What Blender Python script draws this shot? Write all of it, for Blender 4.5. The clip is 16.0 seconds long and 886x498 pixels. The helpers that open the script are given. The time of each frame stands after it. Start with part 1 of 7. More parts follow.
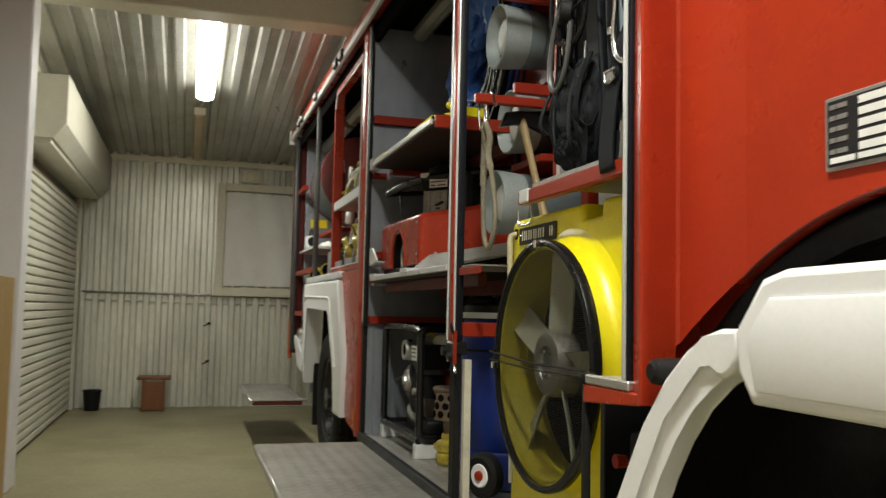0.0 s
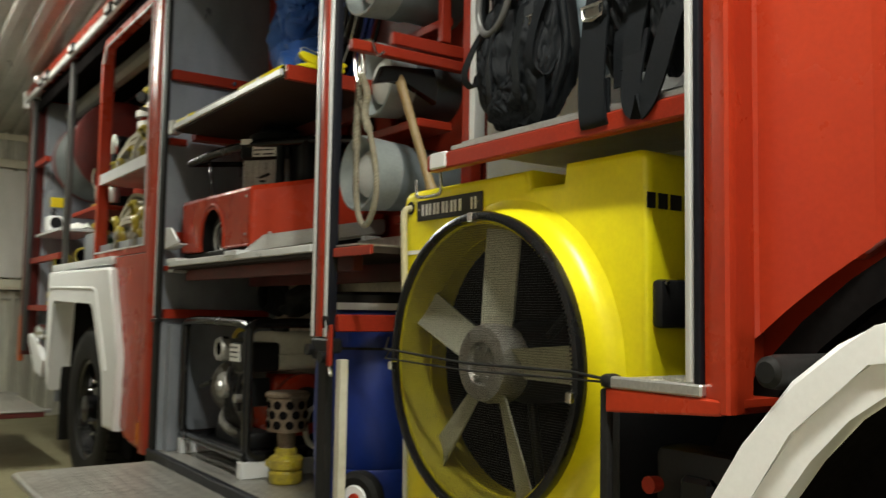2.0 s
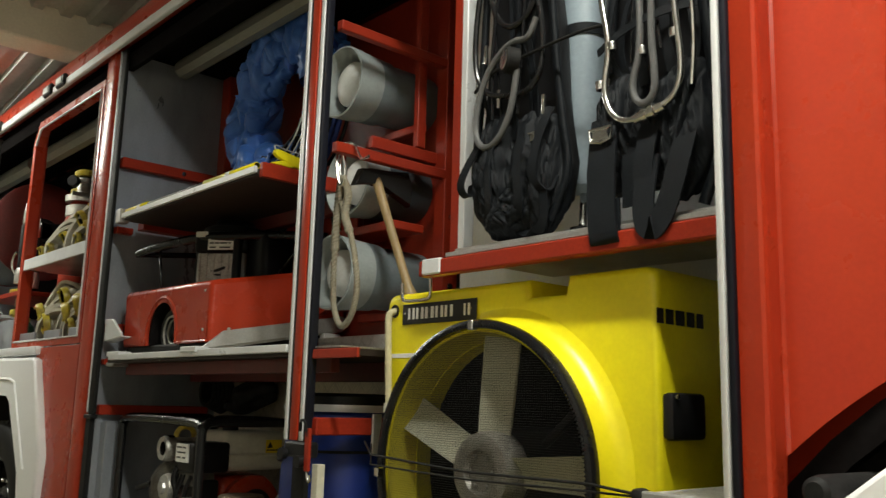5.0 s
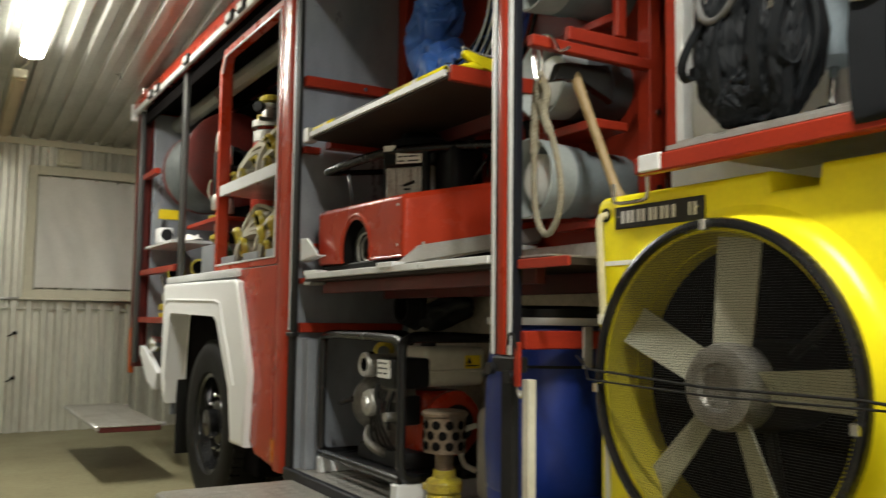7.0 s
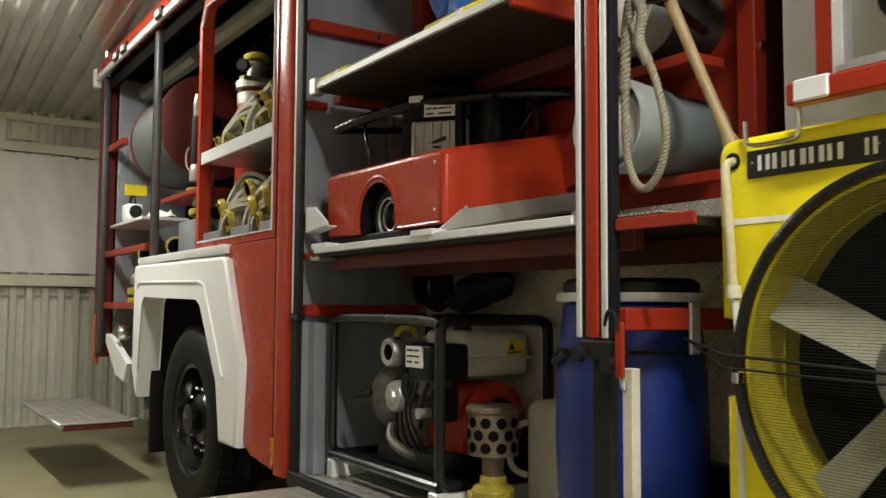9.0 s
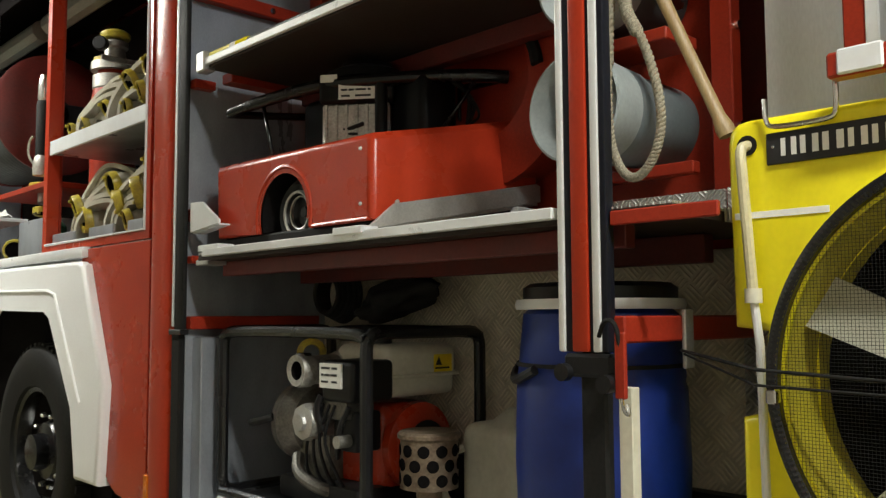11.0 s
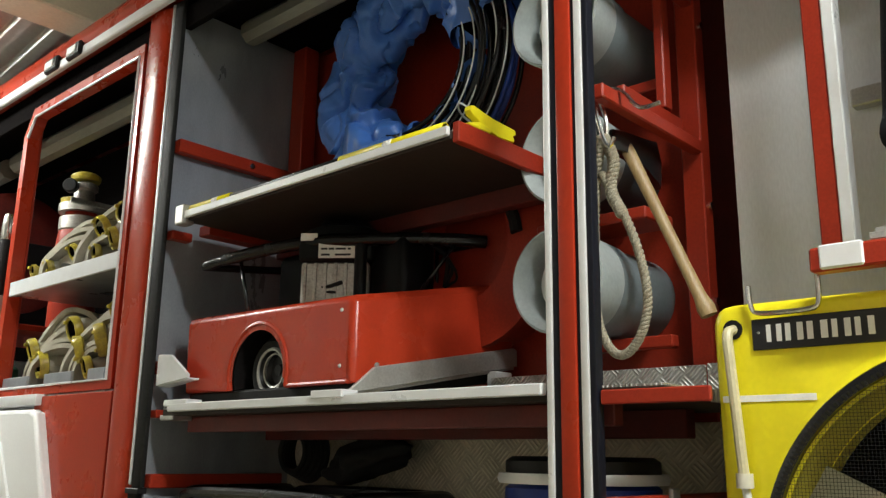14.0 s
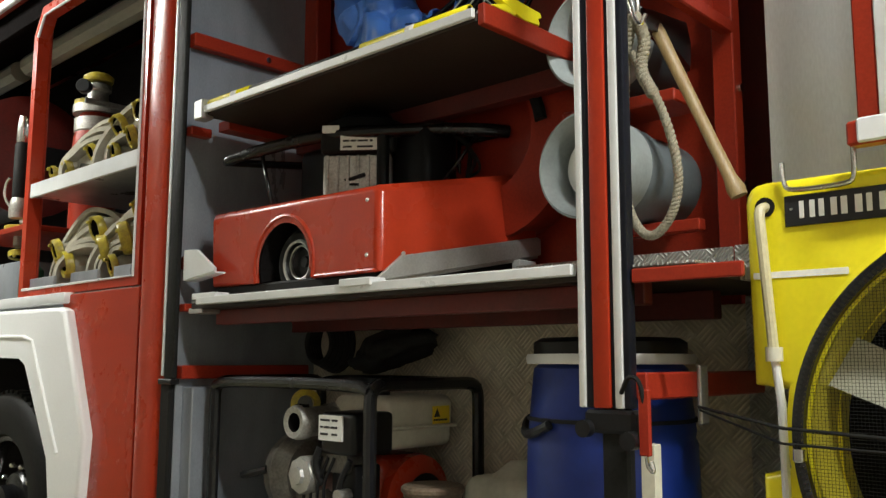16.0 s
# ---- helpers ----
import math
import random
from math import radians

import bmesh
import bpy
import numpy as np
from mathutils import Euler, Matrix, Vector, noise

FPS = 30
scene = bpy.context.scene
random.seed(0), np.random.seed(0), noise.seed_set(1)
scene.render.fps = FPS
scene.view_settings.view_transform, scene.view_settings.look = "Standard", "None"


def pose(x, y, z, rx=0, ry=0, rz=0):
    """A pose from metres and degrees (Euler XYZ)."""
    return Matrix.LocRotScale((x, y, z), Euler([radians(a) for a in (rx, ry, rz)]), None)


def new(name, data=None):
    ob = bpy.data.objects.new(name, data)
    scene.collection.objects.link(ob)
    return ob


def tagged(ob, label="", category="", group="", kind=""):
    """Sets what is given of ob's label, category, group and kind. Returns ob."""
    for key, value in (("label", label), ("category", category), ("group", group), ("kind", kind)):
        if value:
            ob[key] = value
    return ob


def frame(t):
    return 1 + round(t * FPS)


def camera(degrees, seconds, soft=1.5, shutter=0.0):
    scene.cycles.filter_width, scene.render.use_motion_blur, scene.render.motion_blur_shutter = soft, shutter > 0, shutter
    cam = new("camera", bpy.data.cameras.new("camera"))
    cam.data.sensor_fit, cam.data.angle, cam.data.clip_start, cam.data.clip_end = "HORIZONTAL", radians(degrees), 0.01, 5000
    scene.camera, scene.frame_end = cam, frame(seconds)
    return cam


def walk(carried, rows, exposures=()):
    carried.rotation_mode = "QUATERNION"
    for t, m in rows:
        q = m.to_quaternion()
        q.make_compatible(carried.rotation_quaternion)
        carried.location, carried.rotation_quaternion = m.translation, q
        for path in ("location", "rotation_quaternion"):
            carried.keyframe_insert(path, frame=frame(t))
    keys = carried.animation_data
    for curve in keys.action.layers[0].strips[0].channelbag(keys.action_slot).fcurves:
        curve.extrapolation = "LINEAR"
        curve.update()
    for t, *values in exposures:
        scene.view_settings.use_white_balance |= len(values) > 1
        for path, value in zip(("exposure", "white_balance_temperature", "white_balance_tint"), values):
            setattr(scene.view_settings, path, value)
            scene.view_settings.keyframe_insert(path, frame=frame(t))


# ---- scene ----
cam = camera(54.3, 16.0, soft=1.3, shutter=0.6)
METRES, EYE, TILT, LEAN, TURN = 2.9, 1.28, 0.0, 0.0, -16.4
ROWS = [
    (0.0, 0.0, 0.0, 0.0, -0.09, 4.12, -1.22),
    (0.5, -0.0332, 0.0951, -0.0048, -3.92, 4.49, -1.38),
    (1.0, -0.0889, 0.1387, -0.0052, -10.19, 3.88, -0.97),
    (1.5, -0.1359, 0.1848, -0.0082, -13.62, 3.55, -1.0),
    (2.0, -0.179, 0.2374, -0.0102, -18.6, 4.15, -0.95),
    (2.5, -0.2027, 0.2623, -0.0104, -24.74, 5.07, -0.64),
    (3.0, -0.2156, 0.2652, -0.0027, -27.01, 6.54, -0.43),
    (3.5, -0.2331, 0.2633, 0.0066, -27.79, 9.5, -0.59),
    (6.0, -0.2981, 0.2827, -0.0002, -22.41, 8.84, -1.38),
    (6.5, -0.3048, 0.3043, -0.0036, -18.98, 5.88, -0.97),
    (7.0, -0.2925, 0.3491, -0.0026, -14.34, 4.57, -0.7),
    (7.5, -0.2972, 0.3854, -0.0052, -10.84, 4.39, -0.99),
    (8.0, -0.3142, 0.4306, -0.0126, -12.24, 4.41, -1.28),
    (8.5, -0.3322, 0.5001, -0.014, -15.33, 4.24, -0.85),
    (9.0, -0.3474, 0.5706, -0.0147, -17.15, 3.76, -0.31),
    (9.5, -0.3579, 0.6413, -0.0158, -19.04, 3.59, 0.18),
    (10.0, -0.3674, 0.6954, -0.0157, -22.88, 3.8, 0.36),
    (12.5, -0.4068, 0.7487, -0.0028, -30.66, 6.84, -0.0),
    (13.0, -0.4098, 0.7489, 0.0081, -30.83, 10.47, -0.3),
    (13.5, -0.4173, 0.7484, 0.012, -31.13, 12.8, -0.63),
    (14.0, -0.4236, 0.7496, 0.0124, -31.27, 13.51, -0.77),
    (14.5, -0.4292, 0.7524, 0.0092, -31.26, 12.6, -0.71),
    (15.0, -0.4338, 0.7567, 0.0019, -31.1, 10.45, -0.51),
    (15.5, -0.4372, 0.76, -0.0048, -30.91, 8.56, -0.33),
    (16.0, -0.4356, 0.7611, -0.0063, -30.5, 7.32, -0.1),
]
walk(cam, [(t, pose(0, 0, EYE, TILT, LEAN, TURN) @ pose(METRES * x, METRES * y, METRES * z, 90 + pitch, roll, yaw)) for t, x, y, z, yaw, pitch, roll in ROWS],
     exposures=[(0.0, -0.42, 6500, 7), (1.5, -0.25, 6500, 6), (3.0, -0.36, 6500, 5), (3.7, -0.40, 6500, 5), (5.8, -0.18, 6500, 7), (7.0, 0.06, 6500, 8), (8.5, 0.12, 6500, 8), (10.2, 0.14, 6450, 8), (12.3, 0.30, 6100, 8), (16.0, 0.28, 6150, 8)])


# ---- light ----
world = bpy.data.worlds.new("night_world")
scene.world = world
world.use_nodes = True
world.node_tree.nodes["Background"].inputs[0].default_value = (0.02, 0.025, 0.03, 1)
world.node_tree.nodes["Background"].inputs[1].default_value = 0.2
TUBE_COLOUR = (1.0, 0.97, 0.87)


def tube_light(x, y, z, length, watts, slope=0.0):
    lamp = bpy.data.lights.new("fluorescent_light", "AREA")
    lamp.shape, lamp.size, lamp.size_y = "RECTANGLE", 0.14, length
    lamp.energy, lamp.color = watts, TUBE_COLOUR
    ob = new("fluorescent_light", lamp)
    ob.matrix_world = pose(x, y, z, -slope, 0, 0)
    return ob


# ---- materials ----
def mat(name, colour, rough=0.5, metal=0.0, vary=0.15, big=1.5, fine=60.0, bump=0.15, coat=0.0, dirt=None, dirt_amount=0.35, stretch=(1, 1, 1), spec=0.5):
    """A surface with stains at one scale and grain at another, in metres."""
    m = bpy.data.materials.new(name)
    m.use_nodes = True
    nt = m.node_tree
    N, L = nt.nodes, nt.links
    bsdf = N["Principled BSDF"]
    co = N.new("ShaderNodeTexCoord")
    mp = N.new("ShaderNodeMapping")
    mp.inputs["Scale"].default_value = stretch
    L.new(co.outputs["Object"], mp.inputs["Vector"])
    n1 = N.new("ShaderNodeTexNoise")
    n1.inputs["Scale"].default_value, n1.inputs["Detail"].default_value, n1.inputs["Roughness"].default_value = big, 6, 0.65
    n2 = N.new("ShaderNodeTexNoise")
    n2.inputs["Scale"].default_value, n2.inputs["Detail"].default_value = fine, 4
    L.new(mp.outputs[0], n1.inputs["Vector"])
    L.new(mp.outputs[0], n2.inputs["Vector"])
    ramp = N.new("ShaderNodeMapRange")
    ramp.inputs[1].default_value, ramp.inputs[2].default_value = 0.42, 0.72
    L.new(n1.outputs["Fac"], ramp.inputs[0])
    mix = N.new("ShaderNodeMix")
    mix.data_type = "RGBA"
    mix.inputs[6].default_value = (*colour, 1)
    d = dirt or tuple(c * 0.55 for c in colour)
    mix.inputs[7].default_value = (*d, 1)
    amount = N.new("ShaderNodeMath")
    amount.operation = "MULTIPLY"
    amount.inputs[1].default_value = dirt_amount
    L.new(ramp.outputs[0], amount.inputs[0])
    L.new(amount.outputs[0], mix.inputs[0])
    hsv = N.new("ShaderNodeHueSaturation")
    val = N.new("ShaderNodeMapRange")
    val.inputs[1].default_value, val.inputs[2].default_value = 0.3, 0.7
    val.inputs[3].default_value, val.inputs[4].default_value = 1 - vary, 1 + vary
    L.new(n2.outputs["Fac"], val.inputs[0])
    L.new(val.outputs[0], hsv.inputs["Value"])
    L.new(mix.outputs[2], hsv.inputs["Color"])
    L.new(hsv.outputs[0], bsdf.inputs["Base Color"])
    r = N.new("ShaderNodeMapRange")
    r.inputs[3].default_value, r.inputs[4].default_value = max(0.02, rough - 0.08), min(1, rough + 0.14)
    L.new(n1.outputs["Fac"], r.inputs[0])
    L.new(r.outputs[0], bsdf.inputs["Roughness"])
    bsdf.inputs["Metallic"].default_value = metal
    bsdf.inputs["Coat Weight"].default_value = coat
    bsdf.inputs["Coat Roughness"].default_value = 0.12
    bsdf.inputs["Specular IOR Level"].default_value = spec
    if bump:
        b = N.new("ShaderNodeBump")
        b.inputs["Strength"].default_value, b.inputs["Distance"].default_value = bump, 0.003
        L.new(n2.outputs["Fac"], b.inputs["Height"])
        L.new(b.outputs[0], bsdf.inputs["Normal"])
    return m


def chequer(name, colour, u, v, pitch=0.06, rough=0.38, metal=0.75, wear=1.3, deep=0.006):
    """Five-bar tread plate: groups of raised bars, turned by a right angle from cell to cell. u, v: the axes of the plate."""
    m = mat(name, colour, rough, metal, vary=0.12, big=3, fine=40, bump=0.0, dirt=(0.16, 0.14, 0.1), dirt_amount=0.55)
    nt = m.node_tree
    N, L = nt.nodes, nt.links

    def op(kind, a, b=None, c=None):
        n = N.new("ShaderNodeMath")
        n.operation = kind
        for i, val in enumerate((a, b, c)):
            if val is None:
                continue
            if isinstance(val, (int, float)):
                n.inputs[i].default_value = val
            else:
                L.new(val, n.inputs[i])
        return n.outputs[0]

    co = N.new("ShaderNodeTexCoord")
    sep = N.new("ShaderNodeSeparateXYZ")
    L.new(co.outputs["Object"], sep.inputs[0])
    a0, b0 = (op("DIVIDE", sep.outputs[k], pitch) for k in (u, v))
    p = op("ADD", a0, b0)
    q = op("SUBTRACT", a0, b0)
    fp, fq = op("FRACT", p), op("FRACT", q)
    par = op("MODULO", op("ABSOLUTE", op("ADD", op("FLOOR", p), op("FLOOR", q))), 2.0)
    dp, dq = op("SUBTRACT", fp, 0.5), op("SUBTRACT", fq, 0.5)
    long = op("ADD", op("MULTIPLY", dp, par), op("MULTIPLY", dq, op("SUBTRACT", 1.0, par)))
    short = op("ADD", op("MULTIPLY", dq, par), op("MULTIPLY", dp, op("SUBTRACT", 1.0, par)))
    rib = op("SUBTRACT", op("FRACT", op("MULTIPLY", op("ADD", short, 0.5), 5.0)), 0.5)
    d = op("ADD", op("MULTIPLY", op("MULTIPLY", rib, rib), 9.0), op("MULTIPLY", op("POWER", op("ABSOLUTE", op("MULTIPLY", long, 2.2)), 6.0), 1.0))
    hgt = op("SUBTRACT", 1.0, op("MINIMUM", d, 1.0))
    bmp = N.new("ShaderNodeBump")
    bmp.inputs["Strength"].default_value, bmp.inputs["Distance"].default_value = 1.0, deep
    worn = N.new("ShaderNodeMix")
    worn.data_type = "RGBA"
    worn.inputs[7].default_value = (*(min(0.8, k * wear) for k in colour), 1)
    bsdf = N["Principled BSDF"]
    L.new(bsdf.inputs["Base Color"].links[0].from_socket, worn.inputs[6])
    L.new(op("MULTIPLY", hgt, 0.75), worn.inputs[0])
    L.new(worn.outputs[2], bsdf.inputs["Base Color"])
    L.new(hgt, bmp.inputs["Height"])
    L.new(bmp.outputs[0], N["Principled BSDF"].inputs["Normal"])
    return m


def glow(name, colour, strength):
    m = bpy.data.materials.new(name)
    m.use_nodes = True
    b = m.node_tree.nodes["Principled BSDF"]
    b.inputs["Base Color"].default_value = (0.8, 0.8, 0.75, 1)
    b.inputs["Emission Color"].default_value = (*colour, 1)
    b.inputs["Emission Strength"].default_value = strength
    return m


RED = mat("red_paint", (0.40, 0.036, 0.011), 0.25, vary=0.05, big=2.2, fine=90, bump=0.05, coat=0.12, spec=0.3, dirt=(0.30, 0.02, 0.012), dirt_amount=0.5)
RED_STEEL = mat("red_steel_paint", (0.29, 0.027, 0.011), 0.32, vary=0.10, big=6, fine=120, bump=0.1, coat=0.0, spec=0.25, dirt=(0.22, 0.018, 0.012), dirt_amount=0.6)
DARK_RED = mat("dark_red_paint", (0.13, 0.013, 0.009), 0.5, vary=0.15, big=5, fine=80, dirt=(0.05, 0.02, 0.02), dirt_amount=0.6)
WHITE = mat("white_paint", (0.88, 0.89, 0.91), 0.34, vary=0.02, big=2, fine=90, bump=0.03, coat=0.2, dirt=(0.72, 0.72, 0.71), dirt_amount=0.25)
SATIN = mat("satin_aluminium", (0.82, 0.85, 0.88), 0.38, 0.15, vary=0.05, big=2.5, fine=160, bump=0.05, dirt=(0.64, 0.67, 0.70), dirt_amount=0.5, stretch=(1, 1, 0.3))
OFFWHITE = mat("offwhite_plastic", (0.62, 0.60, 0.50), 0.45, vary=0.05, big=6, fine=60, dirt=(0.4, 0.37, 0.28), dirt_amount=0.5)
CREAM_HOSE = mat("cream_hose", (0.50, 0.46, 0.29), 0.4, vary=0.08, big=12, fine=80, dirt=(0.36, 0.31, 0.18), dirt_amount=0.6)
ALU = mat("aluminium", (0.58, 0.58, 0.57), 0.36, 0.8, vary=0.10, big=4, fine=150, bump=0.08, dirt=(0.32, 0.31, 0.29), dirt_amount=0.6)
ALU_SHEET = mat("aluminium_sheet", (0.40, 0.43, 0.48), 0.27, 0.5, vary=0.06, big=2.4, fine=200, bump=0.05, dirt=(0.15, 0.165, 0.19), dirt_amount=0.7, stretch=(1, 1, 0.4))
ALU_WHITE = mat("anodised_trim", (0.76, 0.78, 0.80), 0.28, 0.15, vary=0.02, big=5, fine=160, bump=0.02, dirt=(0.55, 0.54, 0.52), dirt_amount=0.4)
ENGINE = mat("engine_metal", (0.22, 0.21, 0.19), 0.45, 0.6, vary=0.2, big=12, fine=110, bump=0.3, dirt=(0.06, 0.055, 0.05), dirt_amount=0.7)
CHROME = mat("bright_metal", (0.72, 0.72, 0.70), 0.20, 1.0, vary=0.08, big=14, fine=90, bump=0.05)
CAST = mat("cast_metal", (0.45, 0.44, 0.41), 0.42, 0.7, vary=0.18, big=14, fine=120, bump=0.3, dirt=(0.15, 0.13, 0.10), dirt_amount=0.6)
RUBBER = mat("black_rubber", (0.011, 0.011, 0.011), 0.6, vary=0.25, big=5, fine=90, bump=0.2, dirt=(0.022, 0.020, 0.018), dirt_amount=0.5, spec=0.18)
NAVY = mat("navy_rubber", (0.007, 0.008, 0.014), 0.42, vary=0.2, big=8, fine=60, dirt=(0.012, 0.012, 0.02), spec=0.25)
BLACK = mat("black_plastic", (0.010, 0.010, 0.011), 0.38, vary=0.2, big=9, fine=110, bump=0.12, spec=0.3)
BLACK_PAINT = mat("black_paint", (0.009, 0.009, 0.010), 0.22, vary=0.15, big=8, fine=100, bump=0.06, coat=0.12, spec=0.4)
ENGINE_BLACK = mat("oily_black_paint", (0.005, 0.005, 0.0055), 0.42, vary=0.2, big=12, fine=110, bump=0.1, spec=0.15)
FABRIC = mat("black_webbing", (0.0035, 0.005, 0.007), 0.6, vary=0.35, big=14, fine=420, bump=0.5, dirt=(0.009, 0.011, 0.015), dirt_amount=0.6, spec=0.2)
# near-black, no sheen: shade in lockers, wheel wells and bores; also dark steel
DARK = mat("dark_steel_and_shade", (0.009, 0.008, 0.008), 0.95, vary=0.2, big=3, fine=60, spec=0.0)
YELLOW = mat("yellow_plastic", (0.86, 0.76, 0.012), 0.30, vary=0.04, big=5, fine=80, bump=0.06, dirt=(0.62, 0.48, 0.02), dirt_amount=0.4)
YELLOW_DULL = mat("yellow_coating", (0.48, 0.39, 0.035), 0.28, vary=0.16, big=26, fine=140, bump=0.15, dirt=(0.20, 0.15, 0.06), dirt_amount=0.8)
# darker copy of YELLOW, standing in for shade inside the fan drum
YELLOW_SHADY = mat("shaded_yellow_plastic", (0.50, 0.43, 0.03), 0.5, vary=0.08, big=8, fine=90, dirt=(0.32, 0.27, 0.04), dirt_amount=0.6)
BLUE_DRUM = mat("blue_plastic", (0.005, 0.024, 0.19), 0.40, vary=0.06, big=4, fine=50, bump=0.08, dirt=(0.01, 0.02, 0.14), dirt_amount=0.5)
BLUE_CABLE = mat("blue_cable", (0.02, 0.06, 0.32), 0.35, vary=0.08, big=9, fine=60)
BLUE_SHEET = mat("blue_sheeting", (0.068, 0.19, 0.60), 0.38, vary=0.05, big=7, fine=260, bump=0.15, dirt=(0.04, 0.12, 0.42), dirt_amount=0.6)
GREY_TUBE = mat("grey_tube", (0.15, 0.18, 0.195), 0.42, vary=0.06, big=5, fine=90, bump=0.08, dirt=(0.10, 0.12, 0.13), dirt_amount=0.5)
GREY_PALE = mat("pale_grey_plastic", (0.70, 0.72, 0.71), 0.42, vary=0.05, big=8, fine=90, dirt=(0.58, 0.60, 0.59))
WOOD = mat("ash_wood", (0.31, 0.225, 0.105), 0.45, vary=0.18, big=10, fine=70, bump=0.2, dirt=(0.22, 0.12, 0.04), dirt_amount=0.7, stretch=(6, 6, 0.7))
STOOL_WOOD = mat("stained_wood", (0.22, 0.085, 0.03), 0.5, vary=0.2, big=6, fine=50, stretch=(4, 4, 0.6))
PLYWOOD = mat("plywood", (0.52, 0.36, 0.14), 0.6, vary=0.12, big=4, fine=60, stretch=(3, 3, 0.5), dirt=(0.42, 0.27, 0.10))
ROPE = mat("hemp_rope", (0.27, 0.25, 0.19), 0.9, vary=0.35, big=30, fine=300, bump=0.8, dirt=(0.2, 0.15, 0.09), dirt_amount=0.6, spec=0.2)
HOSE = mat("canvas_hose", (0.44, 0.415, 0.34), 0.85, vary=0.14, big=14, fine=330, bump=0.6, dirt=(0.30, 0.27, 0.20), dirt_amount=0.7, spec=0.2)
# shaded copy of GREY_TUBE for the middle tube in the rack
TUBE_SHADED = mat("shaded_grey_tube", (0.06, 0.07, 0.078), 0.42, vary=0.06, big=5, fine=90, bump=0.08, dirt=(0.035, 0.04, 0.045), dirt_amount=0.5)
REEL_HOSE = mat("worn_grey_hose", (0.075, 0.085, 0.085), 0.55, vary=0.12, big=8, fine=120, bump=0.15, dirt=(0.04, 0.045, 0.045), dirt_amount=0.6)
CYL_BLUE = mat("cylinder_paint", (0.27, 0.33, 0.38), 0.34, vary=0.05, big=6, fine=80, bump=0.05, dirt=(0.18, 0.22, 0.25), dirt_amount=0.5)
HOSE_GREY = mat("grey_air_hose", (0.10, 0.10, 0.10), 0.35, vary=0.1, big=14, fine=90, bump=0.1)
RUSTY = mat("stained_steel", (0.22, 0.17, 0.12), 0.5, 0.4, vary=0.25, big=14, fine=110, bump=0.3, dirt=(0.09, 0.05, 0.03), dirt_amount=0.8)
GREEN = mat("green_plastic", (0.02, 0.09, 0.05), 0.45)
WALL_STEEL = mat("corrugated_wall_sheet", (0.80, 0.80, 0.72), 0.34, 0.45, vary=0.06, big=1.1, fine=30, bump=0.05, dirt=(0.30, 0.29, 0.24), dirt_amount=0.6, stretch=(1, 1, 0.35))
PLY_DARK = mat("dark_phenolic_board", (0.026, 0.019, 0.015), 0.5, vary=0.15, big=4, fine=80, bump=0.1, dirt=(0.045, 0.033, 0.024), dirt_amount=0.6, spec=0.25)
SHUTTER_ROLL = mat("dull_shutter", (0.30, 0.30, 0.26), 0.45, 0.3, vary=0.06, big=3, fine=90, dirt=(0.18, 0.18, 0.15), dirt_amount=0.6, stretch=(1, 0.2, 1))
DARK_ALU = mat("dark_anodised", (0.10, 0.10, 0.10), 0.35, 0.6, vary=0.1, big=6, fine=90, dirt=(0.05, 0.05, 0.05))
CEIL_STEEL = mat("corrugated_ceiling_sheet", (0.58, 0.58, 0.54), 0.30, 0.6, vary=0.06, big=1.0, fine=30, bump=0.04, dirt=(0.22, 0.22, 0.20), dirt_amount=0.5)
TRIM = mat("cream_trim", (0.80, 0.77, 0.63), 0.5, vary=0.05, big=3, fine=60, dirt=(0.62, 0.58, 0.46))
SHUTTER = mat("shutter_paint", (0.64, 0.63, 0.53), 0.48, vary=0.04, big=1.6, fine=60, dirt=(0.46, 0.44, 0.35), dirt_amount=0.5)
CONCRETE = mat("concrete_floor", (0.30, 0.275, 0.16), 0.55, vary=0.10, big=0.8, fine=26, bump=0.12, dirt=(0.19, 0.17, 0.10), dirt_amount=0.75)
DARK_WALL = mat("pale_wall_paint", (0.36, 0.355, 0.31), 0.7, vary=0.08, big=1.2, fine=30)
CURTAIN = mat("white_sheeting", (0.93, 0.92, 0.89), 0.5, vary=0.03, big=4, fine=60, dirt=(0.80, 0.79, 0.74), dirt_amount=0.4)
PAPER = mat("white_label", (0.80, 0.80, 0.76), 0.6, vary=0.04, big=30, fine=200)
INK = mat("black_ink", (0.012, 0.012, 0.014), 0.5, vary=0.1)
LETTER = mat("white_lettering", (0.82, 0.82, 0.80), 0.5, vary=0.03)
STICKER = mat("yellow_sticker", (0.80, 0.60, 0.02), 0.4, vary=0.04)
CHEQ_FLOOR = chequer("tread_plate_floor", (0.50, 0.49, 0.46), 0, 1)
CHEQ_STEP = chequer("tread_plate_step", (0.50, 0.49, 0.45), 0, 1, pitch=0.075)
CHEQ_BACK = chequer("tread_plate_back", (0.66, 0.60, 0.47), 1, 2, pitch=0.095, rough=0.5, metal=0.2, wear=1.15, deep=0.0025)
CHEQ_UPRIGHT = chequer("tread_plate_upright", (0.56, 0.56, 0.54), 1, 2, pitch=0.07)
LAMP_GLOW = glow("lit_diffuser", TUBE_COLOUR, 33.0)
LAMP_OFF = mat("unlit_diffuser", (0.52, 0.42, 0.26), 0.35, vary=0.05, big=5, fine=60, dirt=(0.35, 0.27, 0.15))


# ---- mesh helpers ----


